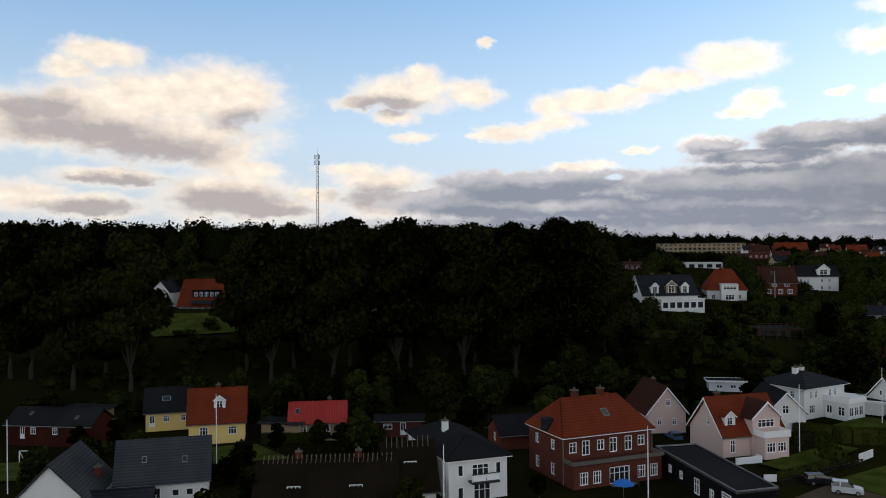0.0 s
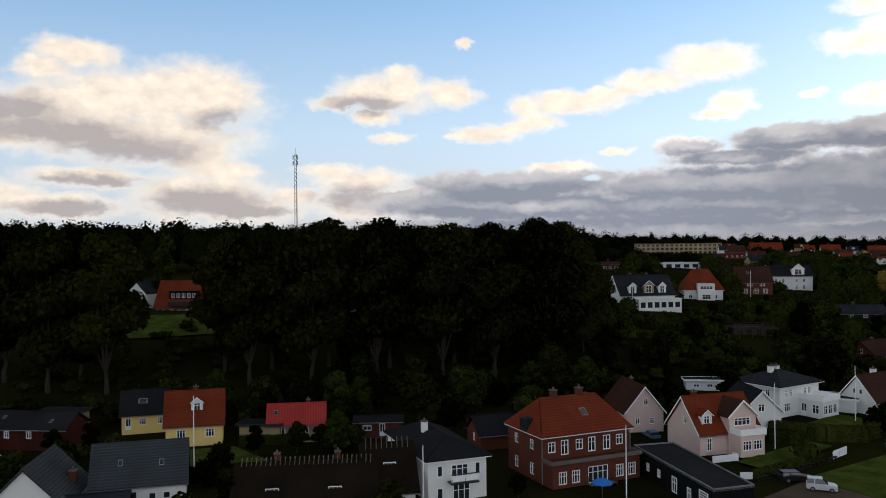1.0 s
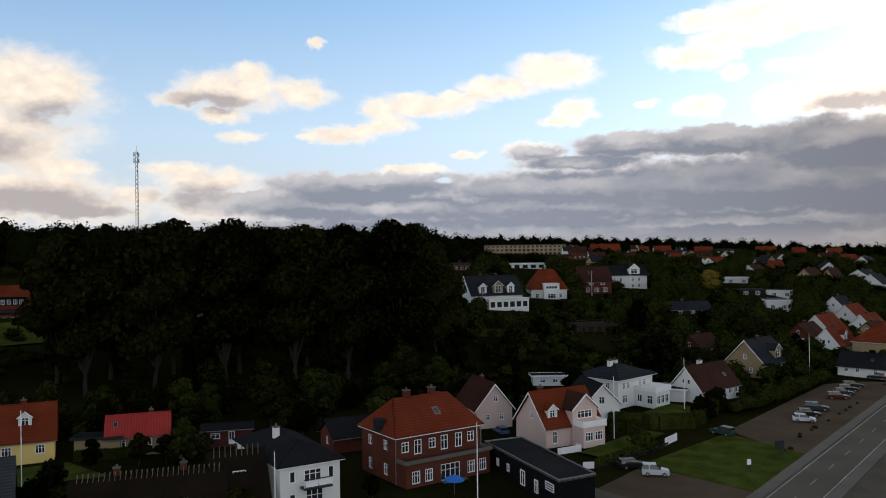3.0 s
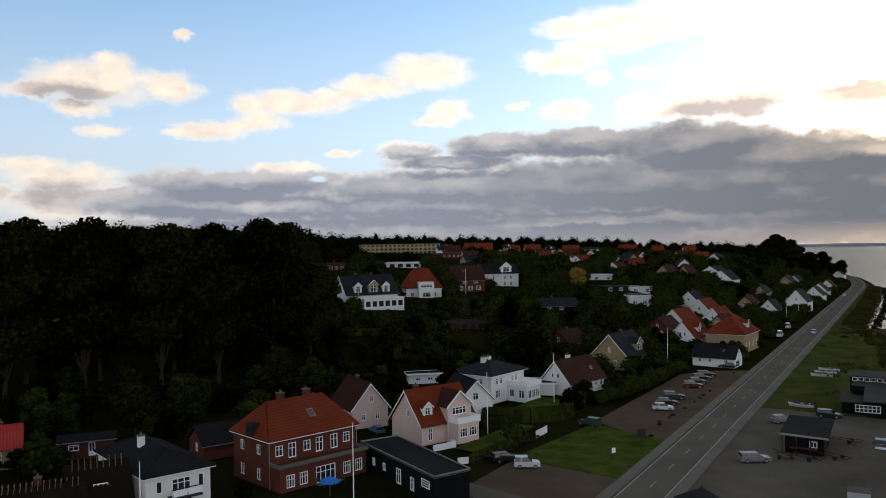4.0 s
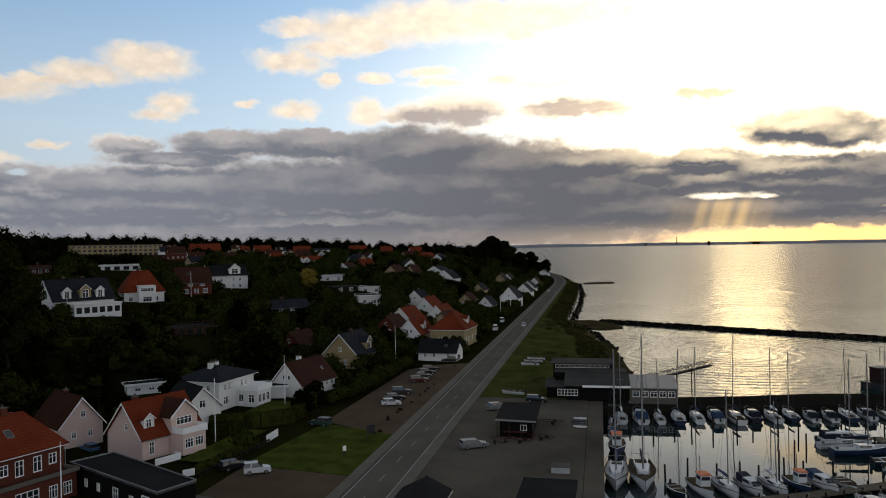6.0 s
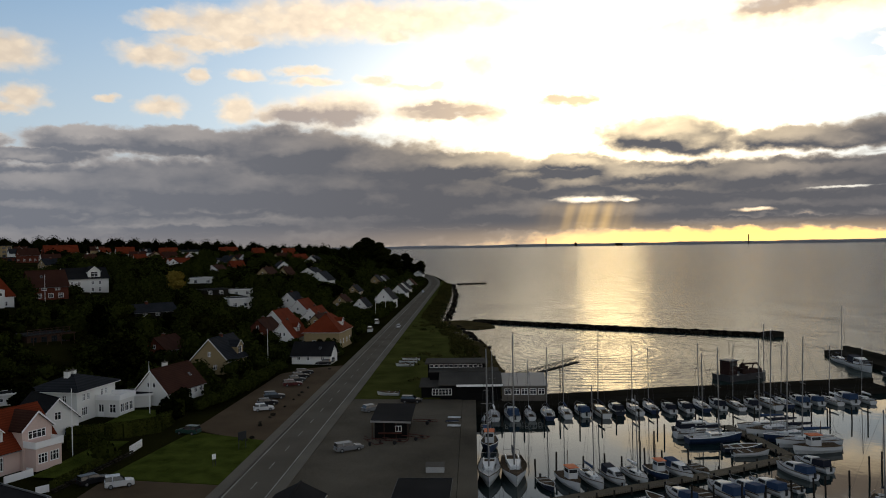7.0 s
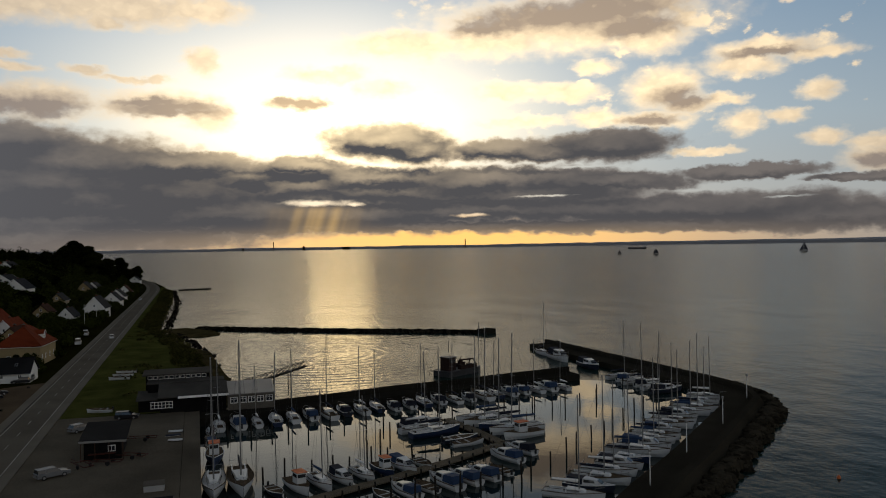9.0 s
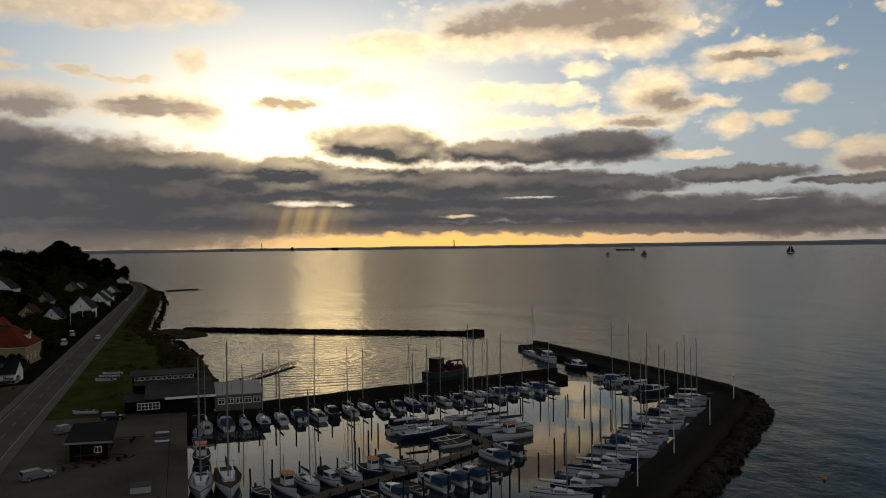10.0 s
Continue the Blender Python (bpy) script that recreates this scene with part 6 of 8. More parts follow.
def gangway():
    """A bathing bridge that rises seawards on piles, with braced sides."""
    ob = thing("footbridge", pose(169.0, -3.8, 1.6), "arched timber bathing bridge rising on piles", "footbridge")
    n, d = 15, Vector((0.9, -1.35, 0))
    side = Vector((1.35, 0.9, 0)).normalized() * 1.0

    def at(i):
        return d * i + Vector((0, 0, 0.2 + 2.4 * (i / n) ** 1.3))

    for i in range(n):
        p, q = at(i), at(i + 1)
        part("plank_bay", Shape().slab([p, q, q + side, p + side], 0.3), M["pile"], ob)
        for k in (Vector((0, 0, 0)), side):
            up = Vector((0, 0, 0.95))
            a, b = p + k, q + k
            part("brace", Shape().tube(a, b + up, 0.045, n=4).tube(a, a + up, 0.05, n=4), M["pile"], ob)
            part("handrail", Shape().tube(a + up, b + up, 0.07, n=5), M["pile"], ob)
        if i % 3 == 0:
            for k in (Vector((0, 0, 0)), side):
                part("post", Shape().tube(p + k - Vector((0, 0, 6)), p + k, 0.12), M["pile"], ob)


gangway()


# ---- trees and shrubs ----
def leaf_cloud(rs, lobes, count, size, inner=0.82):
    """Leaf sprays over the outside of a crown made of several lobes; returns corners and faces."""
    lob = np.array(lobes)
    area = lob[:, 3] * lob[:, 4]
    pick = rs.choice(len(lob), count, p=area / area.sum())
    d = rs.normal(size=(count, 3))
    d /= np.linalg.norm(d, axis=1)[:, None]
    d[:, 2] = np.where(d[:, 2] < -0.45, -d[:, 2] * 0.5, d[:, 2])
    depth = rs.uniform(0.74, 1.06, count)
    p = lob[pick, :3] + d * lob[pick][:, [3, 3, 4]] * depth[:, None]
    keep = np.ones(count, bool)
    for k, l in enumerate(lob if len(lob) < 80 else []):
        q = (p - l[:3]) / np.array([l[3], l[3], l[4]])
        keep &= (np.linalg.norm(q, axis=1) > 0.72) | (pick == k)
    p, d = p[keep], d[keep]
    n = len(p)
    nrm = d + rs.normal(scale=0.55, size=(n, 3))
    nrm /= np.linalg.norm(nrm, axis=1)[:, None]
    side = np.cross(nrm, rs.normal(size=(n, 3)))
    side /= np.linalg.norm(side, axis=1)[:, None]
    up = np.cross(nrm, side)
    k = (size * rs.uniform(0.6, 1.35, n))[:, None]
    a, b = side * k, up * k * rs.uniform(0.5, 0.9, n)[:, None]
    verts = np.stack([p - a - b * 0.3, p + a * 0.2 - b, p + a + b * 0.2, p - a * 0.1 + b], 1).reshape(-1, 3)
    faces = [(4 * i, 4 * i + 1, 4 * i + 2, 4 * i + 3) for i in range(n)]
    s = Shape().add(verts.tolist(), faces)
    if inner:
        bm = bmesh.new()
        bmesh.ops.create_icosphere(bm, subdivisions=2 if len(lob) < 80 else 1, radius=1)
        ball, tris = np.array([v.co[:] for v in bm.verts]), [tuple(x.index for x in f.verts) for f in bm.faces]
        bm.free()
        for l in lob:
            s.add((l[:3] + ball * np.array([l[3], l[3], l[4]]) * inner * rs.uniform(0.85, 1.05, ball.shape)).tolist(), tris)
    return s


def tree_kind(seed, height, spread, clear, lobes_n, leaves, leaf, mat, label, tall=1.0):
    """A broadleaf tree: tapered trunk, limbs into every lobe, an uneven crown."""
    rs = np.random.RandomState(seed)
    lobes = []
    for i in range(lobes_n):
        a = 2 * math.pi * i / lobes_n * 2.4 + rs.uniform(-0.4, 0.4)
        h = clear + (height - clear) * (0.14 + 0.74 * i / max(1, lobes_n - 1))
        taper = 1 - 0.75 * abs((h - clear) / (height - clear) - 0.4)
        off = spread * 0.52 * taper * rs.uniform(0.7, 1.15) if i < lobes_n - 1 else 0.15 * spread
        r = spread * rs.uniform(0.42, 0.58) * (0.75 + 0.35 * taper)
        lobes.append((math.cos(a) * off, math.sin(a) * off, h, r, min(r * rs.uniform(0.75, 1.0) * tall, (height - h) * 0.95 + 1.2)))
    ob = thing("tree", pose(0, 0, 0), label, "tree")
    t = Shape()
    r0 = 0.018 * height + 0.05
    pts = [Vector((0, 0, -0.8)), Vector((0.1, 0, clear * 0.5)), Vector((rs.uniform(-0.4, 0.4), rs.uniform(-0.4, 0.4), clear)), Vector((0, 0, clear + (height - clear) * 0.6))]
    for i, (p, q) in enumerate(zip(pts, pts[1:])):
        t.tube(p, q, r0 * (1 - 0.25 * i), r0 * (1 - 0.25 * (i + 1)), 8)
    for l in lobes:
        t.tube(pts[2] * 0.9, (l[0] * 0.8, l[1] * 0.8, l[2]), r0 * 0.4, r0 * 0.1, 5)
    part("trunk", t, M["bark"], ob)
    part("crown", leaf_cloud(rs, lobes, leaves, leaf), M[mat], ob)
    return ob


HOUSE_SPOTS = []
for ob in list(scene.objects):
    if ob.parent is None and ob.type == "EMPTY" and ob.get("category", "") in ("house", "shed", "hut", "summer house", "garden house", "outbuilding", "apartment building", "annex"):
        cs = [ob.matrix_world @ Vector(c) for ch in ob.children if ch.name.startswith("wall") for c in ch.bound_box]
        if not cs:
            cs = [ob.matrix_world.translation]
        x, y = sum(c.x for c in cs) / len(cs), sum(c.y for c in cs) / len(cs)
        HOUSE_SPOTS.append((x, y, max((Vector((c.x - x, c.y - y))).length for c in cs), max(c.z for c in cs) - (4.5 if ob["category"] == "apartment building" else 0.0)))


for x, y, w, z in [(186, 129, 10, 17.2), (219, 135, 8, 17.6), (249, 134, 8, 18.6), (277, 134, 8, 19.0), (137, 62, 8, 4.4), (107, 60, 7, 4.0), (79, 205, 9, 17.6), (281, 107.5, 4.5, 21.0), (189, 103.6, 6, 13.0)]:
    HOUSE_SPOTS.append((x, y, w, z))  # fronts that stand open to the slope


NEAR_SPOTS = {k: [] for k in range(-40, 40)}
for spot in HOUSE_SPOTS:
    NEAR_SPOTS[int(math.degrees(math.atan2(spot[1], spot[0])) // 6)].append(spot)


def clear_of_houses(x, y, r, top, view=True):
    """Whether a plant keeps off the houses and leaves them open to the harbour."""
    d, a = math.hypot(x, y), math.atan2(y, x)
    k = int(math.degrees(a) // 6)
    for hx, hy, hr, hz in NEAR_SPOTS[k - 1] + NEAR_SPOTS[k] + NEAR_SPOTS[k + 1]:
        if math.hypot(x - hx, y - hy) < hr * 0.8 + r:
            return False
        hd = math.hypot(hx, hy)
        if view and d < hd:
            da = abs(math.atan2(hy, hx) - a)
            if da < (hr * 0.75) / hd + r / d and (top - EYE[2]) / d > (hz - (4.2 if hd < 170 else 2.7 if hd < 400 else 1.5) - EYE[2]) / hd:
                return False
    return True


def on_paving(x, y):
    yy = y - bend(x)
    return yy < 35 or (80 < x < 200 and yy < 48) or (78 < x < 104 and yy < 82 and abs(x - (80 + (yy - 34) * 0.5)) < 5)


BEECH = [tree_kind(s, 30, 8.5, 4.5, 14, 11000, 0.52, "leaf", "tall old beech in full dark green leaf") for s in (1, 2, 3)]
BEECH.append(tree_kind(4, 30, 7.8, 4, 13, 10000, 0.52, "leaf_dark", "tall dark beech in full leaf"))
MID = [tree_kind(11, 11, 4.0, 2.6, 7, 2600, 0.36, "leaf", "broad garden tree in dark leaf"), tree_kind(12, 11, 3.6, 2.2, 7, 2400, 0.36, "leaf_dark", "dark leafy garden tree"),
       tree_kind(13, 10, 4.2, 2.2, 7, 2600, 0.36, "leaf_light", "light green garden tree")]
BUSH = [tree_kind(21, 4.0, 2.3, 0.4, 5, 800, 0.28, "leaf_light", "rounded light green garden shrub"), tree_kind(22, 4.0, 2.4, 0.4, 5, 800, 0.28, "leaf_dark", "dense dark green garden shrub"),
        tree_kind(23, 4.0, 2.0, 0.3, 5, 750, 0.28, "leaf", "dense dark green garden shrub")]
GOLD = tree_kind(31, 9, 4.6, 1.6, 7, 2600, 0.34, "leaf_gold", "yellowing rounded tree between the gardens")
POPLAR = tree_kind(32, 20, 3.6, 2.0, 9, 3600, 0.42, "leaf_light", "tall upright lighter green tree", 1.5)
for o in BEECH + MID + BUSH + [GOLD, POPLAR]:
    o.name = {"BUSH": "shrub"}.get("BUSH" if o in BUSH else "", "tree")
    if o in BUSH:
        o["category"] = "shrub"
used = set()


def plant(kind, x, y, height, own, turn, wide=1.0):
    """Set a plant: the first of its kind is the built one itself, later ones are copies."""
    k = height / own
    m = Matrix.Translation((x, y, land(x, y) - 0.1)) @ Matrix.Rotation(turn, 4, "Z") @ Matrix.Diagonal((k * wide, k * wide, k, 1))
    if kind.name not in used:
        used.add(kind.name)
        kind.matrix_world = m
        return kind
    kind_scale = kind.scale.copy()
    kind.scale = (1, 1, 1)
    ob = copy_thing(kind, m)
    kind.scale = kind_scale
    return ob


rng = random.Random(12)
for i, (x, y, h) in enumerate([(30, 176, 32), (34, 169, 31), (39, 163, 32), (45, 160, 31), (48, 157, 31.5), (70, 151, 29), (72, 145, 31), (79, 144, 31), (83, 139, 32),
                               (90, 138, 32), (94, 133, 31), (100, 131, 32.5), (103, 125, 32.5), (110, 123, 31), (113, 119, 31), (118, 117, 31.5), (121, 112, 32), (127, 111, 30.5), (133, 112, 27)]):
    plant(BEECH[i % 4], x + rng.uniform(-1, 1), y + rng.uniform(-1, 1) + (6 if i % 2 else 0), h - 1.0, 30, rng.uniform(0, 6.28), 0.95)
for i in range(26):  # second row behind
    x, y = rng.uniform(20, 150), 0
    y = 232 - 0.75 * x + rng.uniform(-8, 30)
    h = rng.uniform(22, 27)
    if clear_of_houses(x, y, 6, land(x, y) + h):
        plant(rng.choice(BEECH), x, y, h, 30, rng.uniform(0, 6.28))
plant(POPLAR, 83, 222, 21, 20, 0.3)
plant(GOLD, 281, 107.5, 8.0, 9, 0.4, 1.15)
for x, y, h in [(65.5, 103.5, 5.5), (57.5, 102.5, 4.5), (60.8, 101.0, 4.0), (52.0, 104.5, 4.5), (90.0, 116.0, 9), (74.0, 118.0, 9), (66.8, 66.4, 3.0), (34.5, 122.5, 4.5), (30.0, 124.5, 4.0)]:
    plant(MID[int(x) % 3], x, y, h, 11, x)


MASSED = []  # plants too many to tell apart: x, y, height, width


def scatter(kinds, count, xs, ys, hs, own, off=0.32, seed=1, test=None, keep=260, most=90):
    r = random.Random(seed)
    n = 0
    for _ in range(count):
        x, y, h = r.uniform(*xs), r.uniform(*ys), r.uniform(*hs)
        y += bend(x)
        if on_paving(x, y) or (test and not test(x, y)) or not clear_of_houses(x, y, h * off, land(x, y) + h):
            continue
        if math.hypot(x, y) > keep or n >= most:
            MASSED.append((x, y, h * 0.95, h * (0.42 if kinds is MID else 0.6)))
            continue
        plant(r.choice(kinds), x, y, h, own, r.uniform(0, 6.28), r.uniform(0.85, 1.25))
        n += 1
    return n


scatter(MID, 240, (125, 330), (62, 190), (6, 11), 11, seed=3)
scatter(MID, 110, (330, 640), (48, 200), (5, 10), 11, seed=4)
scatter(MID, 45, (15, 130), (95, 140), (5, 9), 11, seed=5)
scatter(BUSH, 170, (15, 150), (70, 150), (2.0, 4.5), 4, seed=6)
scatter(BUSH, 220, (100, 260), (50, 140), (1.8, 4.2), 4, seed=7)
scatter(BUSH, 420, (195, 440), (38, 125), (1.6, 4), 4, seed=8)
scatter(MID, 200, (205, 640), (40, 120), (3.5, 6.5), 11, seed=9)
scatter(MID, 1500, (190, 660), (44, 230), (4.5, 9), 11, seed=14, off=0.15, keep=0)
scatter(BUSH, 2600, (150, 640), (36, 150), (1.8, 4.2), 4, seed=15, off=0.12, keep=0)
# the dark clump where the road leaves the view
r = random.Random(40)
for i in range(22):
    x = 585 + i * 9 + r.uniform(-8, 8)
    y = 66 + r.uniform(-14, 22) - i * 1.2 + bend(x)
    plant(r.choice(BEECH), x, y, (23 if i < 9 else 15) * r.uniform(0.8, 1.05), 30, r.uniform(0, 6.28), 1.25)


def woodland(name, spots, leaves, leaf, mat, label, seed):
    rs = np.random.RandomState(seed)
    lobes = [(x, y, land(x, y) + h * 0.5, w, h * 0.55) for x, y, h, w in spots]
    s = leaf_cloud(rs, lobes, leaves, leaf, 0.86)
    return tagged(part(name, s, M[mat]), label, "trees", kind="stuff")


def polar(r, a0, a1, d0, d1):
    a, d = radians(r.uniform(a0, a1)), r.uniform(d0, d1)
    return -math.sin(a) * d, math.cos(a) * d


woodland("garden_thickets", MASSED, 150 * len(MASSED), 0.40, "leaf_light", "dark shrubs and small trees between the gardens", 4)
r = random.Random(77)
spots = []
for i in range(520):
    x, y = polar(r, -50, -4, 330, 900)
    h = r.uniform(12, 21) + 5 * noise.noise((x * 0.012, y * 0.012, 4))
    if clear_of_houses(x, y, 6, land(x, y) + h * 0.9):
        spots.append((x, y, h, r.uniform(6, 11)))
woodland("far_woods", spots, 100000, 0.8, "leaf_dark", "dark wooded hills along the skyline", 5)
spots = []
for i in range(900):
    x, y = polar(r, -82, -50, 300, 1150)
    h = r.uniform(5, 9) if math.hypot(x, y) < 560 else r.choice((8, 10, 12, 15)) * r.uniform(0.8, 1.1)
    if y > 60 + bend(x) and clear_of_houses(x, y, 4, land(x, y) + h):
        spots.append((x, y, h, r.uniform(4, 8)))
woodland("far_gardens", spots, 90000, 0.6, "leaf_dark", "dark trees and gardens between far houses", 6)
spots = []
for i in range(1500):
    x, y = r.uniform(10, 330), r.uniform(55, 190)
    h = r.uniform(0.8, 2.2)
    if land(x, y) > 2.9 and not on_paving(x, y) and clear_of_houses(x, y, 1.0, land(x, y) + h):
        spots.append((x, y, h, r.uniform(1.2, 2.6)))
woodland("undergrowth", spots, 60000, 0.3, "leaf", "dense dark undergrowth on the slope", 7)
spots = []
for i in range(2600):
    x = r.uniform(158, 600)
    c = lerp_t(x, COAST)
    y = c + (r.uniform(-0.5, 7) if i < 1700 else r.uniform(3, 20))
    if y < 21.5 and (i < 1700 or noise.noise((x * 0.06, y * 0.09, 2)) > 0.12):
        spots.append((x, y, r.uniform(0.4, 1.3), r.uniform(0.5, 1.3)))
rs = np.random.RandomState(9)
s = leaf_cloud(rs, [(x, y, max(0.5, min(1.7, land(x, y))) + h * 0.4, w, h * 0.6) for x, y, h, w in spots], 42000, 0.22, 0)
tagged(part("shore_scrub", s, M["scrub"]), "olive and brown scrub and reeds along the shore", "scrub", kind="stuff")


# ---- boats ----
def hull_rings(L, B, F, n=11):
    rings = []
    for i in range(n):
        t = i / (n - 1)
        b = B / 2 * min(1.0, 0.74 + 0.62 * t) * (1 - max(0.0, (t - 0.42) / 0.58) ** 2.1) + 0.02
        x, z = -L / 2 + L * t + 0.06 * L * max(0, t - 0.9) * 5, F * (0.92 + 0.34 * t * t)
        rake = 0.05 * L * t * t
        rings.append([(x, -b, z), (x - rake * 0.3, -b * 0.93, z * 0.45), (x - rake, -b * 0.5, -0.25), (x - rake, 0, -0.4), (x - rake, b * 0.5, -0.25), (x - rake * 0.3, b * 0.93, z * 0.45), (x, b, z)])
    return rings


def boat_base(name, L, B, F, hull, deck, label):
    ob = thing(name, pose(0, 0, 0), label, name.replace("_", " "))
    rings = hull_rings(L, B, F)
    s = Shape().loft(rings, closed=False)
    s.f.append(tuple(range(6, -1, -1)))
    part("hull", s, M[hull], ob, smooth=False)
    inset = [(r[0][0], r[0][1] * 0.97, r[0][2] - 0.03) for r in rings] + [(r[6][0], r[6][1] * 0.97, r[6][2] - 0.03) for r in reversed(rings)]
    part("deck", Shape().add(inset, [tuple(range(len(inset)))]), M[deck], ob)
    rail = Shape()
    for k in (0, 6):
        line = [r[k] for r in rings]
        rail.loft([[(x, y * 0.97, z - 0.02), (x, y * 1.03, z - 0.02), (x, y * 1.03, z + 0.07), (x, y * 0.97, z + 0.07)] for x, y, z in line])
        part("gunwale", rail, M["trim"] if hull != "hull_white" else M["teak"], ob)
        rail = Shape()
    return ob


def cabin_shape(x0, x1, w0, w1, z0, h, slope=0.35):
    s = Shape()
    s.loft([[(x0, -w0, z0), (x1, -w1, z0), (x1, w1, z0), (x0, w0, z0)],
            [(x0 + 0.1, -w0 * 0.88, z0 + h), (x1 - slope, -w1 * 0.82, z0 + h * 0.8), (x1 - slope, w1 * 0.82, z0 + h * 0.8), (x0 + 0.1, w0 * 0.88, z0 + h)]])
    s.f.append((len(s.v) - 4, len(s.v) - 3, len(s.v) - 2, len(s.v) - 1))
    return s


def sailboat(L, mast, hull, deck, cover, label):
    B, F = L * 0.31, L * 0.1 + 0.1
    ob = boat_base("sailboat", L, B, F, hull, deck, label)
    cab = part("cabin", cabin_shape(-0.12 * L, 0.22 * L, B * 0.32, B * 0.2, F * 0.97, 0.5), M["hull_white"], ob)
    for q in (-1, 1):
        part("window_strip", Shape().slab([(-0.09 * L, q * (B * 0.315), F + 0.12), (0.12 * L, q * (B * 0.262), F + 0.12), (0.12 * L, q * (B * 0.24), F + 0.34), (-0.09 * L, q * (B * 0.29), F + 0.36)], 0.02 * q), M["glass"], cab)
    part("cockpit", Shape().box(-0.42 * L, -B * 0.22, F * 0.90, -0.14 * L, B * 0.22, F * 0.955), M["teak"], ob)
    part("coaming", Shape().box(-0.42 * L, -B * 0.27, F * 0.95, -0.14 * L, -B * 0.23, F + 0.25), M["hull_white"], ob)
    part("coaming", Shape().box(-0.42 * L, B * 0.23, F * 0.95, -0.14 * L, B * 0.27, F + 0.25), M["hull_white"], ob)
    mx = 0.1 * L
    part("mast", Shape().tube((mx, 0, F), (mx - 0.1, 0, F + mast), 0.10, 0.07, 8), M["metal"], ob)
    part("spreader", Shape().tube((mx - 0.05, -0.75, F + mast * 0.55), (mx - 0.05, 0.75, F + mast * 0.55), 0.03, 0.03, 4), M["metal"], ob)
    part("boom", Shape().tube((mx - 0.1, 0, F + 1.3), (-0.38 * L, 0, F + 1.2), 0.07, 0.06, 6), M["metal"], ob)
    s = Shape()
    s.loft([[(x, r * math.cos(a), F + 1.42 + r * 1.3 * math.sin(a)) for a in [2 * math.pi * k / 7 for k in range(7)]] for x, r in ((mx - 0.15, 0.2), (mx - 0.2 * L, 0.17), (-0.36 * L, 0.09))])
    part("sail_cover", s, M[cover], ob, smooth=True)
    top = (mx - 0.1, 0, F + mast)
    for q in ((0.5 * L, 0, F * 1.25), (-0.48 * L, 0, F), (mx - 0.2, B * 0.47, F), (mx - 0.2, -B * 0.47, F)):
        part("stay", Shape().tube(q, top, 0.014, 0.014, 3), M["dark_metal"], ob)
    part("bow_rail", Shape().tube((0.34 * L, -B * 0.25, F * 1.05), (0.36 * L, -B * 0.22, F + 0.75), 0.025, n=4).tube((0.36 * L, -B * 0.22, F + 0.75), (0.52 * L, 0, F + 0.9), 0.025, n=4)
         .tube((0.52 * L, 0, F + 0.9), (0.36 * L, B * 0.22, F + 0.75), 0.025, n=4).tube((0.36 * L, B * 0.22, F + 0.75), (0.34 * L, B * 0.25, F * 1.05), 0.025, n=4), M["metal"], ob)
    part("pushpit", Shape().tube((-0.47 * L, -B * 0.33, F * 0.9), (-0.47 * L, -B * 0.33, F + 0.65), 0.025, n=4).tube((-0.47 * L, -B * 0.33, F + 0.65), (-0.47 * L, B * 0.33, F + 0.65), 0.025, n=4)
         .tube((-0.47 * L, B * 0.33, F + 0.65), (-0.47 * L, B * 0.33, F * 0.9), 0.025, n=4), M["metal"], ob)
    return ob


def motorboat(L, hull, deck, canopy, label):
    B, F = L * 0.36, L * 0.1 + 0.15
    ob = boat_base("motorboat", L, B, F, hull, deck, label)
    cab = part("cabin", cabin_shape(-0.1 * L, 0.3 * L, B * 0.36, B * 0.22, F * 0.97, 0.95, 0.9), M["hull_white"], ob)
    part("windscreen", Shape().slab([(0.305 * L - 0.15, -B * 0.2, F + 0.28), (0.305 * L - 0.15, B * 0.2, F + 0.28), (0.3 * L - 0.85, B * 0.19, F + 0.74), (0.3 * L - 0.85, -B * 0.19, F + 0.74)], -0.03), M["glass"], cab)
    for q in (-1, 1):
        part("side_window", Shape().slab([(-0.07 * L, q * B * 0.35, F + 0.35), (0.16 * L, q * B * 0.28, F + 0.35), (0.12 * L, q * B * 0.262, F + 0.75), (-0.07 * L, q * B * 0.33, F + 0.8)], 0.03 * q), M["glass"], cab)
    part("canopy", cabin_shape(-0.42 * L, -0.1 * L, B * 0.33, B * 0.36, F * 0.97, 1.05, 0.05), M[canopy], ob)
    part("outboard", Shape().box(-0.53 * L, -0.16, F * 0.4, -0.505 * L, 0.16, F + 0.3), M["dark_trim"], ob)
    part("bow_rail", Shape().tube((0.22 * L, -B * 0.38, F * 1.05), (0.26 * L, -B * 0.35, F + 0.7), 0.025, n=4).tube((0.26 * L, -B * 0.35, F + 0.7), (0.5 * L, 0, F + 0.85), 0.025, n=4)
         .tube((0.5 * L, 0, F + 0.85), (0.26 * L, B * 0.35, F + 0.7), 0.025, n=4).tube((0.26 * L, B * 0.35, F + 0.7), (0.22 * L, B * 0.38, F * 1.05), 0.025, n=4), M["metal"], ob)
    return ob


def open_boat(L, hull, label):
    B, F = L * 0.38, 0.65
    ob = boat_base("open_boat", L, B, F, hull, "teak", label)
    for x in (-0.3, -0.02, 0.22):
        part("thwart", Shape().box(x * L - 0.14, -B * 0.42, F * 0.96, x * L + 0.14, B * 0.42, F * 1.02), M["deck"], ob)
    part("outboard", Shape().box(-0.55 * L, -0.14, F * 0.4, -0.505 * L, 0.14, F + 0.45), M["dark_trim"], ob)
    return ob


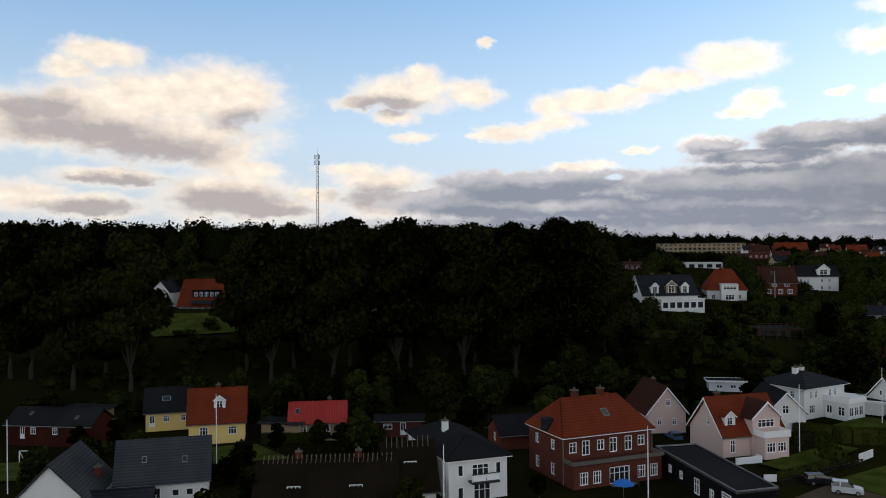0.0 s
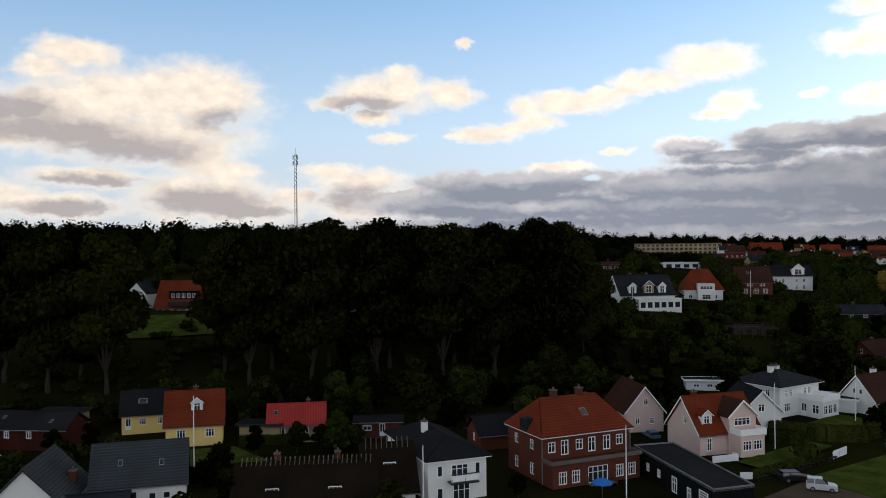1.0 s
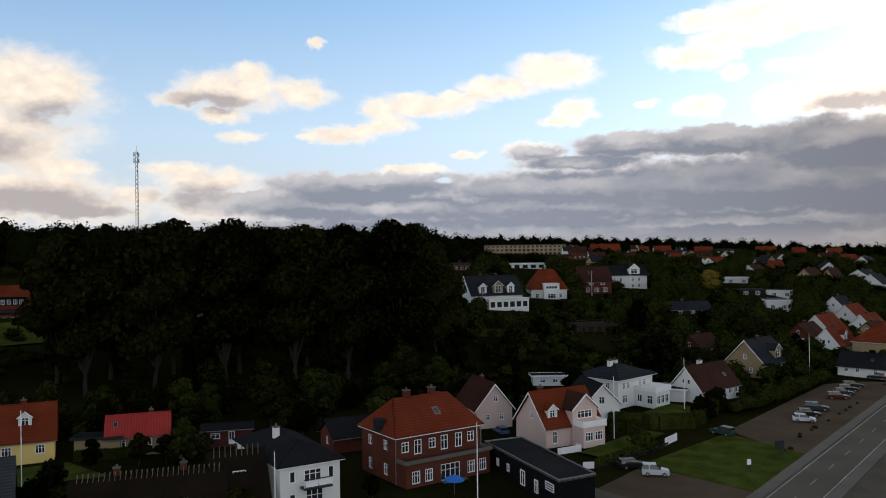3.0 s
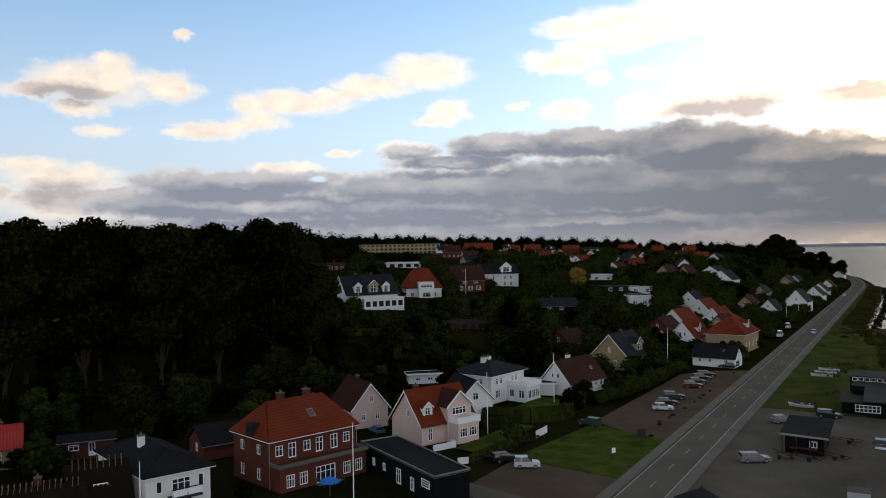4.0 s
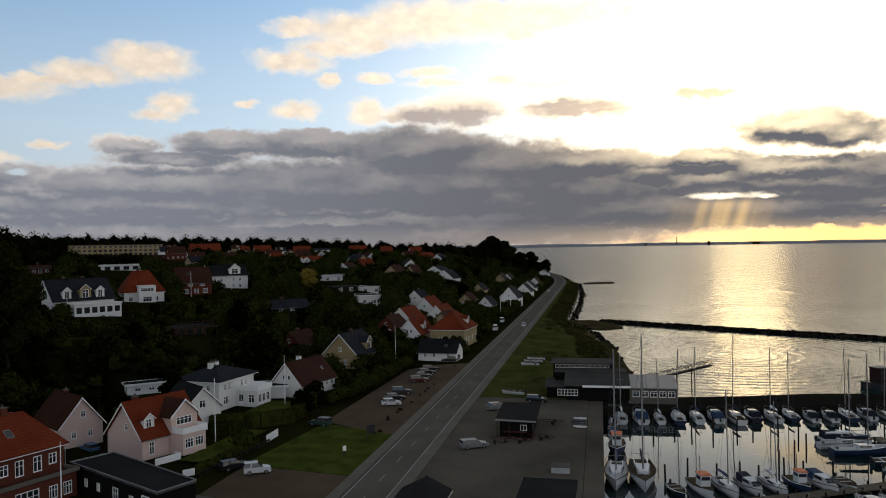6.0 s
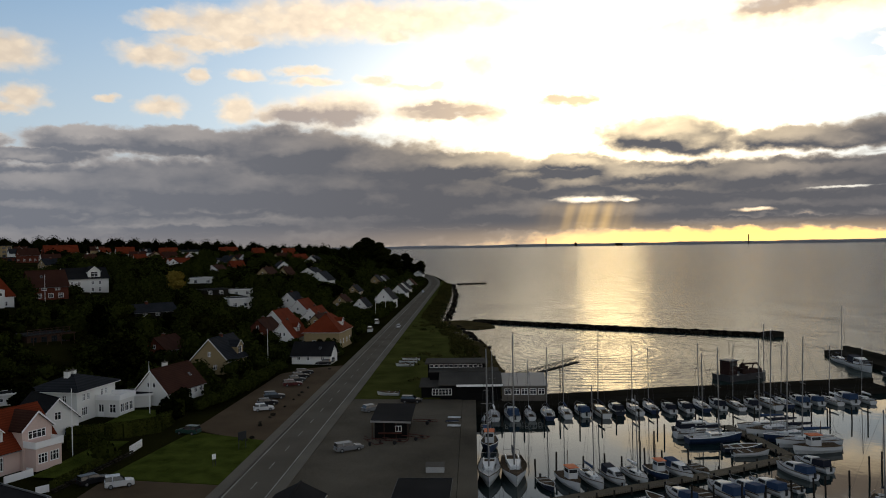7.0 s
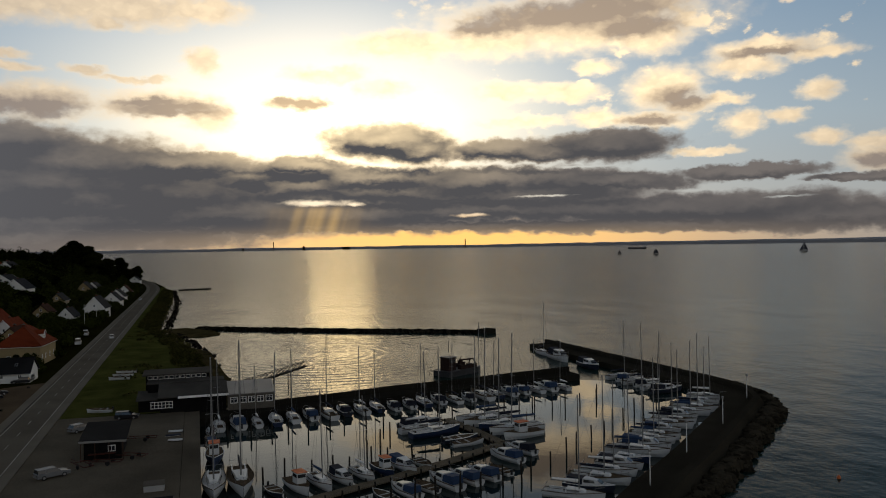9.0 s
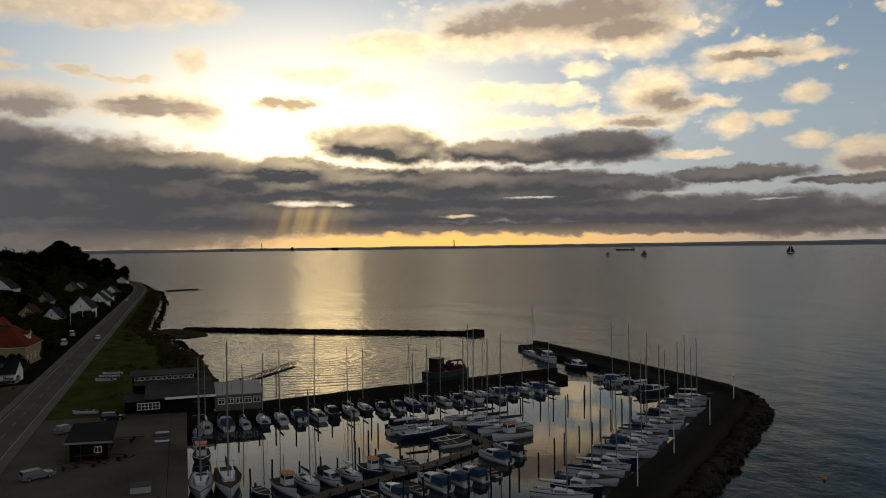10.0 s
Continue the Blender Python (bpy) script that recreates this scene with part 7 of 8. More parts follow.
def fishing_boat(L, hull, label):
    B, F = L * 0.36, L * 0.12 + 0.2
    ob = boat_base("fishing_boat", L, B, F, hull, "teak", label)
    wh = part("wheelhouse", Shape().box(-0.05 * L, -B * 0.26, F * 0.95, 0.18 * L, B * 0.26, F + 1.75), M["hull_white"], ob)
    part("window_strip", Shape().box(-0.055 * L, -B * 0.22, F + 1.0, 0.185 * L, B * 0.22, F + 1.5).box(-0.03 * L, -B * 0.265, F + 1.0, 0.16 * L, B * 0.265, F + 1.5), M["glass"], wh)
    part("wheelhouse_roof", Shape().box(-0.08 * L, -B * 0.3, F + 1.75, 0.21 * L, B * 0.3, F + 1.85), M["orange"], wh)
    part("mast", Shape().tube((-0.08 * L, 0, F), (-0.1 * L, 0, F + 4.0), 0.07, 0.05), M["brown_wood"], ob)
    return ob


SAIL = [sailboat(9.0, 14.2, "hull_white", "deck", "canvas", "white sailing yacht with blue sail cover, moored"), sailboat(9.5, 15.2, "hull_white", "teak", "canvas_dark", "white sailing yacht with teak deck, moored"),
        sailboat(8.5, 13.2, "hull_blue", "deck", "canvas_dark", "dark blue sailing yacht with furled sail, moored"), sailboat(8.0, 12.6, "hull_white", "deck", "trim", "small white sailing yacht, moored")]
MOTOR = [motorboat(7.5, "hull_white", "deck", "canvas", "white motor cruiser with blue canopy, moored"), motorboat(7.0, "hull_white", "deck", "canvas_dark", "white motor boat with dark canopy, moored"),
         motorboat(8.0, "hull_dark", "deck", "canvas_dark", "dark hulled motor boat with cover, moored")]
OPEN = [open_boat(5.5, "hull_white", "small white open boat with thwarts, moored"), open_boat(5.5, "hull_dark", "small dark open boat, moored")]
FISH = [fishing_boat(7.5, "hull_blue", "blue wooden fishing boat with white wheelhouse"), fishing_boat(8.0, "hull_white", "white fishing boat with orange wheelhouse roof")]
rng = random.Random(21)
moored = set()


def moor(kind, x, y, heading, k=1.0):
    m = Matrix.Translation((x, y, 0.05)) @ Matrix.Rotation(radians(heading + rng.uniform(-3, 3)), 4, "Z") @ Matrix.Rotation(radians(rng.uniform(-1.5, 1.5)), 4, "X") @ Matrix.Scale(k, 4)
    if kind.name not in moored:
        moored.add(kind.name)
        kind.matrix_world = m
        return kind
    old = kind.scale.copy()
    kind.scale = (1, 1, 1)
    ob = copy_thing(kind, m)
    kind.scale = old
    return ob


# along the quay, bows towards the forecourt's near end
for kind, x, y, k in [(SAIL[0], 108, -0.6 - 1.2, 1.15), (SAIL[1], 108.5, -5.2, 1.2), (FISH[0], 122.5, -2.2, 1.0), (MOTOR[0], 129, -2.0, 0.8), (OPEN[0], 134.5, -1.8, 0.9), (SAIL[3], 139.5, -2.0, 0.75)]:
    moor(kind, x, y, 180, k)
# stern out from the inner mole
row_n = "SMSSSMSMSSMMSMSMSSMMSMS"
for i, c in enumerate(row_n):
    y = -3.4 - 3.25 * i
    x = 144.4 + max(0, -y - 8) * 0.17
    moor(rng.choice(SAIL if c == "S" else MOTOR), x + rng.uniform(-0.6, 0.6), y, 5, rng.uniform(0.72, 0.95) if c == "S" else rng.uniform(0.85, 1.05))
# pontoon, far side and near side
for i, c in enumerate("OFSMSFMO"):
    kind = {"O": OPEN, "F": FISH, "S": SAIL, "M": MOTOR}[c]
    moor(rng.choice(kind), 103.2 + 0.44 * i * 1.9, -9.2 - 3.05 * i, 195, rng.uniform(0.8, 0.95))
for i, c in enumerate("OMOMMMO"):
    kind = {"O": OPEN, "M": MOTOR}[c]
    moor(rng.choice(kind), 96.6 + 0.9 * i, -22.0 - 2.95 * i, 20, rng.uniform(0.8, 1.0))
for kind, x, y, h, k in [(MOTOR[2], 132.0, -36.6, -80, 1.0), (SAIL[3], 129.0, -36.0, -80, 1.0), (SAIL[2], 125.5, -37.4, -80, 1.05), (OPEN[1], 120.2, -40.0, -80, 1.1), (OPEN[0], 117.6, -40.4, -80, 1.0),
                         (SAIL[0], 133.0, -48.0, 100, 1.0), (SAIL[1], 129.6, -48.6, 100, 1.05), (SAIL[2], 126.0, -49.8, 100, 1.1), (SAIL[0], 122.6, -50.8, 100, 1.1), (FISH[1], 119.0, -50.5, 100, 0.9), (MOTOR[1], 111.0, -46.5, 20, 0.9),
                         (MOTOR[0], 108.0, -43.0, 20, 0.9)]:
    moor(kind, x, y, h, k)
# along the outer pier's arm, bows to the wall
for i in range(19):
    t = i / 18
    x, y = 88.6 + 45.5 * t, -44.6 - 51.4 * t
    moor(rng.choice(SAIL if i % 3 != 1 else MOTOR), x + rng.uniform(-0.5, 0.5), y + rng.uniform(-0.5, 0.5), -132, rng.uniform(0.75, 1.05))
for i in range(6):
    moor(rng.choice(SAIL if i % 2 else MOTOR), 143.5 + i * 3.6, -93.2, -88, rng.uniform(0.75, 0.95))
moor(MOTOR[1], 193, -92.6, 178, 1.55)
moor(MOTOR[2], 178, -93.6, 178, 1.2)
moor(SAIL[1], 204, -92.8, 178, 0.9)


def workboat():
    ob = thing("workboat", pose(182.5, -60.5, 0, 0, 0, -60), "dark rusty harbour dredger lying outside the mole", "workboat")
    part("hull", Shape().prism([(-6, -2.6), (5, -2.6), (7, -1.2), (7, 1.2), (5, 2.6), (-6, 2.6)], -0.4, 1.3), M["dark_metal"], ob)
    dark = material("sooty_red_steel", (0.022, 0.009, 0.007), 0.8, vary=0.4)
    wh = part("wheelhouse", Shape().prism([(-4.8, -1.4), (-2.4, -1.4), (-1.9, 0), (-2.4, 1.4), (-4.8, 1.4)], 1.3, 4.3), dark, ob)
    part("wheelhouse_roof", Shape().prism([(-5.0, -1.6), (-2.2, -1.6), (-1.6, 0), (-2.2, 1.6), (-5.0, 1.6)], 4.3, 4.5), M["dark_metal"], wh)
    part("window_strip", Shape().box(-4.6, -1.44, 3.2, -2.6, -1.41, 3.9).box(-4.6, 1.41, 3.2, -2.6, 1.44, 3.9), M["glass"], wh)
    for x, y, z, w in ((-0.4, -1.0, 2.4, 0.8), (1.8, 0.9, 2.9, 0.9), (3.2, -0.8, 2.2, 1.1), (4.6, 0.6, 1.9, 0.7)):
        part("deck_gear", Shape().box(x - w / 2, y - w / 2, 1.3, x + w / 2, y + w / 2, z).tube((x, y, z), (x + 0.4, y, z + 1.1), 0.08), dark, ob)
    part("crane", Shape().tube((0.8, 0, 1.3), (0.8, 0, 3.4), 0.35).tube((0.8, 0, 3.2), (5.5, 0, 3.0), 0.22).tube((5.5, 0, 3.0), (6.8, 0, 1.6), 0.16), dark, ob)
    part("mast", Shape().tube((-3.4, 0, 5.6), (-3.4, 0, 8.6), 0.08), M["dark_metal"], ob)
    part("hopper", Shape().box(-1.2, -2.0, 1.3, 4.8, -1.8, 2.2).box(-1.2, 1.8, 1.3, 4.8, 2.0, 2.2), dark, ob)


workboat()


# ---- vehicles ----
def car(label, paint, L=4.3, W=1.75, H=1.5, style="hatch"):
    ob = thing("car", pose(0, 0, 0), label, "car")
    hood = {"hatch": 0.27, "estate": 0.27, "suv": 0.30, "van": 0.16}[style]
    tail = {"hatch": 0.10, "estate": 0.04, "suv": 0.03, "van": 0.02}[style]
    zb, zs = 0.28, 0.28 + (H - 0.28) * 0.52
    prof = [(-L / 2, zb + 0.08), (-L / 2 + 0.02, zs - 0.02), (-L / 2 + tail * L * 0.4, zs + 0.03), (L / 2 - hood * L, zs + 0.02), (L / 2 - 0.35, zs - 0.10), (L / 2 - 0.03, zs - 0.25), (L / 2, zb + 0.08), (L / 2 - 0.1, zb), (-L / 2 + 0.1, zb)]
    s = Shape()
    s.loft([[(x, y * (0.97 if k in (0, 3) else 1), z) for x, z in prof] for k, y in enumerate((-W / 2, -W / 2 * 0.93, W / 2 * 0.93, W / 2))])
    n = len(prof)
    s.f += [tuple(range(n - 1, -1, -1)), tuple(range(3 * n, 4 * n))]
    body = part("body", s, paint, ob)
    x0, x1 = -L / 2 + tail * L * 0.4 + 0.05, L / 2 - hood * L
    g = Shape().loft([[(x0, -W * 0.46, zs), (x1, -W * 0.46, zs), (x1, W * 0.46, zs), (x0, W * 0.46, zs)],
                      [(x0 + tail * L * 0.6, -W * 0.38, H - 0.06), (x1 - 0.75, -W * 0.38, H - 0.06), (x1 - 0.75, W * 0.38, H - 0.06), (x0 + tail * L * 0.6, W * 0.38, H - 0.06)]])
    part("glasshouse", g, M["glass"], ob)
    part("roof", Shape().prism([(x0 + tail * L * 0.6 - 0.05, -W * 0.39), (x1 - 0.7, -W * 0.39), (x1 - 0.7, W * 0.39), (x0 + tail * L * 0.6 - 0.05, W * 0.39)], H - 0.07, H), paint, ob)
    for q in (-1, 1):
        part("pillar", Shape().slab([(x0 + L * 0.22, q * W * 0.462, zs), (x0 + L * 0.25, q * W * 0.462, zs), (x0 + L * 0.26, q * W * 0.385, H - 0.06), (x0 + L * 0.23, q * W * 0.385, H - 0.06)], 0.02 * q), paint, ob)
        part("headlight", Shape().box(L / 2 - 0.12, q * W * 0.36 - 0.16, zs - 0.32, L / 2 + 0.01, q * W * 0.36 + 0.16, zs - 0.18), M["metal"], ob)
        part("rear_light", Shape().box(-L / 2 - 0.01, q * W * 0.4 - 0.1, zs - 0.3, -L / 2 + 0.06, q * W * 0.4 + 0.1, zs - 0.05), M["rust"], ob)
        for x in (-L * 0.3, L * 0.31):
            w = part("wheel", Shape().tube((x, q * (W / 2 - 0.2), 0.32), (x, q * (W / 2 + 0.01), 0.32), 0.32, n=14), M["rubber"], ob)
            part("rim", Shape().tube((x, q * (W / 2 + 0.005), 0.32), (x, q * (W / 2 + 0.025), 0.32), 0.2, n=10), M["metal"], w)
    return ob


PAINT = {n: material("car_paint_" + n, c, 0.35, vary=0.04) for n, c in {"white": (0.50, 0.51, 0.52), "black": (0.012, 0.012, 0.014), "silver": (0.15, 0.157, 0.165), "dark_red": (0.07, 0.015, 0.015), "grey": (0.03, 0.032, 0.034), "green": (0.02, 0.05, 0.04), "blue": (0.05, 0.12, 0.22)}.items()}
for label, paint, dims, x, y, h in [
        ("white compact off-road car parked on gravel", "white", (3.9, 1.7, 1.75, "suv"), 98.0, 45.0, -62), ("black estate car parked beside a wall", "black", (4.4, 1.75, 1.5, "estate"), 99.4, 49.0, -40),
        ("dark green car parked by the hedge", "green", (4.3, 1.75, 1.6, "suv"), 125.6, 46.2, 75), ("white hatchback in the gravel car park", "white", (4.1, 1.7, 1.5, "hatch"), 143.0, 38.6, -70),
        ("black hatchback in the gravel car park", "black", (4.3, 1.75, 1.5, "hatch"), 148.0, 39.2, -70), ("dark grey off-road car in the car park", "grey", (4.5, 1.8, 1.7, "suv"), 154.0, 39.4, -70),
        ("dark red estate car in the car park", "dark_red", (4.5, 1.8, 1.5, "estate"), 168.0, 39.0, -70), ("dark grey hatchback in the car park", "grey", (4.2, 1.75, 1.5, "hatch"), 173.0, 39.2, -70),
        ("black car in the car park", "black", (4.3, 1.75, 1.5, "estate"), 178.0, 39.4, -70), ("black estate car in the car park", "black", (4.5, 1.75, 1.5, "estate"), 183.0, 39.6, -70),
        ("dark car parked before a white house", "black", (4.3, 1.75, 1.5, "hatch"), 197.0, 37.8, 92), ("blue-grey car parked before a white house", "silver", (4.3, 1.75, 1.6, "suv"), 201.0, 37.6, 92),
        ("silver estate car on the forecourt", "silver", (4.7, 1.8, 1.5, "estate"), 115.0, 18.6, -60), ("silver hatchback on the forecourt", "silver", (4.2, 1.75, 1.5, "hatch"), 142.0, 18.6, -50),
        ("black car beside the clubhouse", "black", (4.4, 1.8, 1.5, "estate"), 149.5, 12.0, -95), ("silver-blue car in the lane", "blue", (4.1, 1.75, 1.45, "hatch"), 104.5, 74.5, 60),
        ("white van at the roadside", "white", (5.4, 1.95, 2.2, "van"), 270.0, 35.5, 4), ("white van at the roadside", "white", (5.2, 1.95, 2.1, "van"), 297.0, 36.5, 4), ("white car driving lane, standing", "white", (4.3, 1.75, 1.5, "hatch"), 283.0, 27.0, 4),
        ("white car on the far road", "white", (4.3, 1.75, 1.5, "hatch"), 481.0, 30.5, 184)]:
    c = car(label, PAINT[paint], *dims)
    c.matrix_world = pose(x, y, 1.88 if y > 33 and x < 200 else 1.80, 0, 0, h) @ Matrix.Scale(0.9, 4)
    if x in (104.5,):
        c.location.z = 2.05


# ---- poles, masts, signs ----
def flagpole(x, y, h):
    z = max(land(x, y), 1.8)
    ob = thing("flagpole", pose(x, y, z), "tall white tapered flagpole in a garden", "flagpole", "flagpoles")
    part("pole", Shape().tube((0, 0, -0.5), (0, 0, h), 0.08, 0.045, 8), M["trim"], ob)
    part("knob", Shape().tube((0, 0, h), (0, 0, h + 0.18), 0.09, 0.03, 8), M["metal"], ob)


for x, y, h in [(111.6, 58.0, 9.6), (138.4, 57.8, 9.4), (41.6, 101.5, 10.4), (75.3, 57.2, 9.0), (190, 50, 9.8), (18.1, 109, 9.0), (52.5, 66.5, 8.5), (176, 131, 6.0), (232, 128, 9), (258, 127, 9), (94, 208, 16), (322, 40, 9), (350, 39, 9)]:
    flagpole(x, y, h)


def lattice_mast():
    x, y = 206.2, 365.9
    z = land(x, y)
    H = 82.5 - z
    ob = thing("radio_mast", pose(x, y, z), "tall slender steel lattice radio mast above the woods", "radio mast")
    legs = [(0.9 * math.cos(a), 0.9 * math.sin(a)) for a in (0.3, 0.3 + 2.094, 0.3 + 4.189)]
    for a, b in legs:
        part("leg", Shape().tube((a, b, 0), (a * 0.75, b * 0.75, H), 0.12, 0.09, 5), M["dark_metal"], ob)
    for i in range(26):
        s = Shape()
        z0, z1 = H * i / 26, H * (i + 1) / 26
        for (a, b), (c, d) in zip(legs, legs[1:] + legs[:1]):
            s.tube((a * 0.9, b * 0.9, z0), (c * 0.9, d * 0.9, z1), 0.06, n=3)
        part("brace", s, M["dark_metal"], ob)
    for i, zz in enumerate((H - 1.5, H - 4.5)):
        for a, b in legs:
            part("antenna", Shape().box(a * 1.5 - 0.2, b * 1.5 - 0.2, zz - 1.2, a * 1.5 + 0.2, b * 1.5 + 0.2, zz + 1.0), M["metal"], ob)
    part("whip", Shape().tube((0, 0, H), (0, 0, H + 3.0), 0.06), M["dark_metal"], ob)


lattice_mast()


def hedge(pts, w, h, label, mat="leaf", clipped=True):
    """A hedge along a line: upright faces and a flat top set thick with leaves when clipped, else a row of bushy lobes."""
    rs = np.random.RandomState(len(pts) + int(pts[0][0]))
    s = Shape()
    lobes = []
    for a, b in zip(pts, pts[1:]):
        a, b = Vector(a), Vector(b)
        run = (b - a).length
        t = (b - a) / run
        side = Vector((-t.y, t.x))
        n = max(2, int(run / 1.2))
        if not clipped:
            for i in range(n + 1):
                p = a + t * run * i / n
                k = rs.uniform(0.8, 1.25)
                lobes.append((p.x + rs.uniform(-0.3, 0.3), p.y + rs.uniform(-0.3, 0.3), max(land(p.x, p.y), 1.8) + h * 0.5 * k, w * 0.62 * k, h * 0.55 * k))
            continue
        for i in range(n):
            p, q = a + t * run * i / n, a + t * run * (i + 1) / n
            z = max(land(p.x, p.y), 1.8)
            o = side * (w / 2 - 0.08)
            s.prism([tuple(p - o), tuple(q - o), tuple(q + o), tuple(p + o)], z - 0.3, z + h - 0.08 + rs.uniform(-0.03, 0.03))
        for _ in range(int(run * (w + 2 * h) * 26)):
            d = rs.uniform(0, run)
            face = rs.uniform(0, w + 2 * h)
            p = a + t * d
            z = max(land(p.x, p.y), 1.8)
            if face < w:
                c = Vector((*(p + side * (face - w / 2)), z + h + rs.uniform(-0.08, 0.06)))
            else:
                k = 1 if face - w < h else -1
                c = Vector((*(p + side * k * (w / 2 + rs.uniform(-0.1, 0.04))), z + (face - w) % h))
            e, f = Vector(rs.normal(size=3)).normalized() * 0.15, Vector(rs.normal(size=3)).normalized() * 0.12
            s.add([c - e, c + f, c + e, c - f], [(0, 1, 2, 3)])
    if lobes:
        s = leaf_cloud(rs, lobes, 260 * len(lobes), 0.2, 0.86)
    tagged(part("hedge", s, M[mat]), label, "hedge")


hedge([(118.6, 62.6), (122.4, 55.6), (127.0, 51.6), (138.6, 52.6), (143.0, 54.0)], 1.7, 2.3, "tall clipped dark green hedge round a garden", "leaf_hedge")
hedge([(114.6, 60.6), (117.6, 57.4)], 1.7, 1.9, "clipped green hedge beside the lawn", "leaf_hedge")
hedge([(143, 50.4), (152, 48.4), (164, 47.4), (176, 47.2), (190, 46.6)], 2.4, 2.2, "untrimmed dark hedge behind the car park", "leaf_light", False)
hedge([(96.6, 52.9), (104, 52.0), (112, 51.4)], 1.0, 1.0, "low green hedge over a garden wall", "leaf_hedge")
hedge([(41, 97), (46, 92.5), (52, 86)], 1.4, 1.8, "dark clipped garden hedge")
hedge([(206, 50), (216, 48.5), (234, 46.5), (250, 46)], 1.8, 1.8, "dark clipped roadside hedge", "leaf_light")
hedge([(300, 40), (320, 39), (345, 39)], 1.6, 1.6, "dark clipped roadside hedge", "leaf_light")
hedge([(53.0, 112.0), (60.0, 107.4)], 1.2, 1.6, "dark clipped hedge between cottage gardens", "leaf_light")
hedge([(152, 118), (164, 112), (178, 104)], 1.4, 1.6, "clipped terrace hedge on the slope", "leaf_hedge")
hedge([(196, 122), (210, 116), (226, 110)], 1.4, 1.6, "clipped terrace hedge on the slope", "leaf_hedge")


def stone_wall():
    ob = thing("garden_wall", pose(0, 0, 1.85), "low fieldstone garden wall beside the gravel", "garden wall")
    r = random.Random(3)
    a, b = Vector((95.2, 52.0)), Vector((113.2, 50.0))
    for i in range(60):
        p = a + (b - a) * (i / 59)
        for zz in (0.2, 0.55):
            st = new("stone", rock_meshes[r.randrange(8)])
            st.parent = ob
            st.matrix_local = Matrix.Translation((p.x + r.uniform(-0.05, 0.05), p.y + r.uniform(-0.08, 0.08), zz)) @ Matrix.Rotation(r.uniform(0, 6), 4, "Z") @ Matrix.Scale(r.uniform(0.2, 0.27), 4)


stone_wall()
ob = thing("fence", pose(113.2, 50.4, 1.85), "short white picket fence at the garden corner", "fence")
part("rail", Shape().box(0, 0.02, 0.9, 4.4, 0.07, 1.0), M["trim"], ob)
for i in range(15):
    part("slat", Shape().box(0.05 + i * 0.3, -0.02, 0.05, 0.25 + i * 0.3, 0.018, 1.25), M["trim"], ob)


def sign(x, y, h, w, k, label, mat):
    ob = thing("sign", pose(x, y, 1.9, 0, 0, -40), label, "sign")
    for q in (-w / 2, w / 2):
        part("post", Shape().tube((q, 0, 0), (q, 0, h), 0.05), M["dark_metal"], ob)
    part("board", Shape().box(-w / 2 - 0.1, -0.05, h - k, w / 2 + 0.1, -0.052 + 0.1, h), M[mat], ob)


sign(116.0, 34.6, 2.6, 1.2, 1.2, "dark roadside notice board on posts", "dark_trim")
sign(106.8, 35.8, 1.7, 0.35, 0.7, "white roadside sign with dark bars", "trim")
sign(94.9, 53.2, 1.1, 1.4, 0.9, "white board at the garden corner", "trim")
part("sign_bar", Shape().box(-0.16, -0.06, 1.2, 0.16, -0.053, 1.4), M["dark_trim"], bpy.data.objects["sign.001"])
for i, (x, y) in enumerate([(121.0, 35.4), (122.6, 35.0), (131, 36.0), (133.2, 36.6), (137, 35.9), (139, 35.8), (146, 35.4), (152.6, 35.3), (157, 35.2), (160, 35.2), (165, 35), (190, 35)]):
    st = new("boulder", rock_meshes[i % 8])
    st.matrix_world = Matrix.Translation((x, y, 2.0)) @ Matrix.Rotation(i * 1.3, 4, "Z") @ Matrix.Scale(0.32 + 0.06 * (i % 3), 4)
    tagged(st, "rounded boulder marking the car park edge", "boulder", "edge boulders")


def parasol():
    ob = thing("parasol", pose(74.6, 60.2, 2.1), "open bright blue garden parasol on a terrace", "parasol")
    part("pole", Shape().tube((0, 0, 0), (0, 0, 2.5), 0.03), M["metal"], ob)
    s = Shape()
    s.loft([[(r * math.cos(2 * math.pi * k / 8), r * math.sin(2 * math.pi * k / 8), z) for k in range(8)] for r, z in ((0.05, 2.6), (0.75, 2.35), (1.3, 2.05), (1.3, 1.93))])
    part("canopy", s, material("parasol_cloth", (0.02, 0.14, 0.48), 0.8, vary=0.1), ob)
    part("foot", Shape().box(-0.3, -0.3, 0, 0.3, 0.3, 0.08), M["concrete"], ob)


parasol()


def goal(x, y, turn):
    ob = thing("football_goal", pose(x, y, land(x, y), 0, 0, turn), "small white garden football goal", "football goal")
    for p, q in (((0, 0, 0), (0, 0, 1.6)), ((3, 0, 0), (3, 0, 1.6)), ((0, 0, 1.6), (3, 0, 1.6)), ((0, 1.2, 0), (0, 0, 1.6)), ((3, 1.2, 0), (3, 0, 1.6)), ((0, 1.2, 0), (3, 1.2, 0))):
        part("bar", Shape().tube(p, q, 0.07), M["trim"], ob)


goal(22.2, 124.6, -40)
goal(92.5, 172, -35)

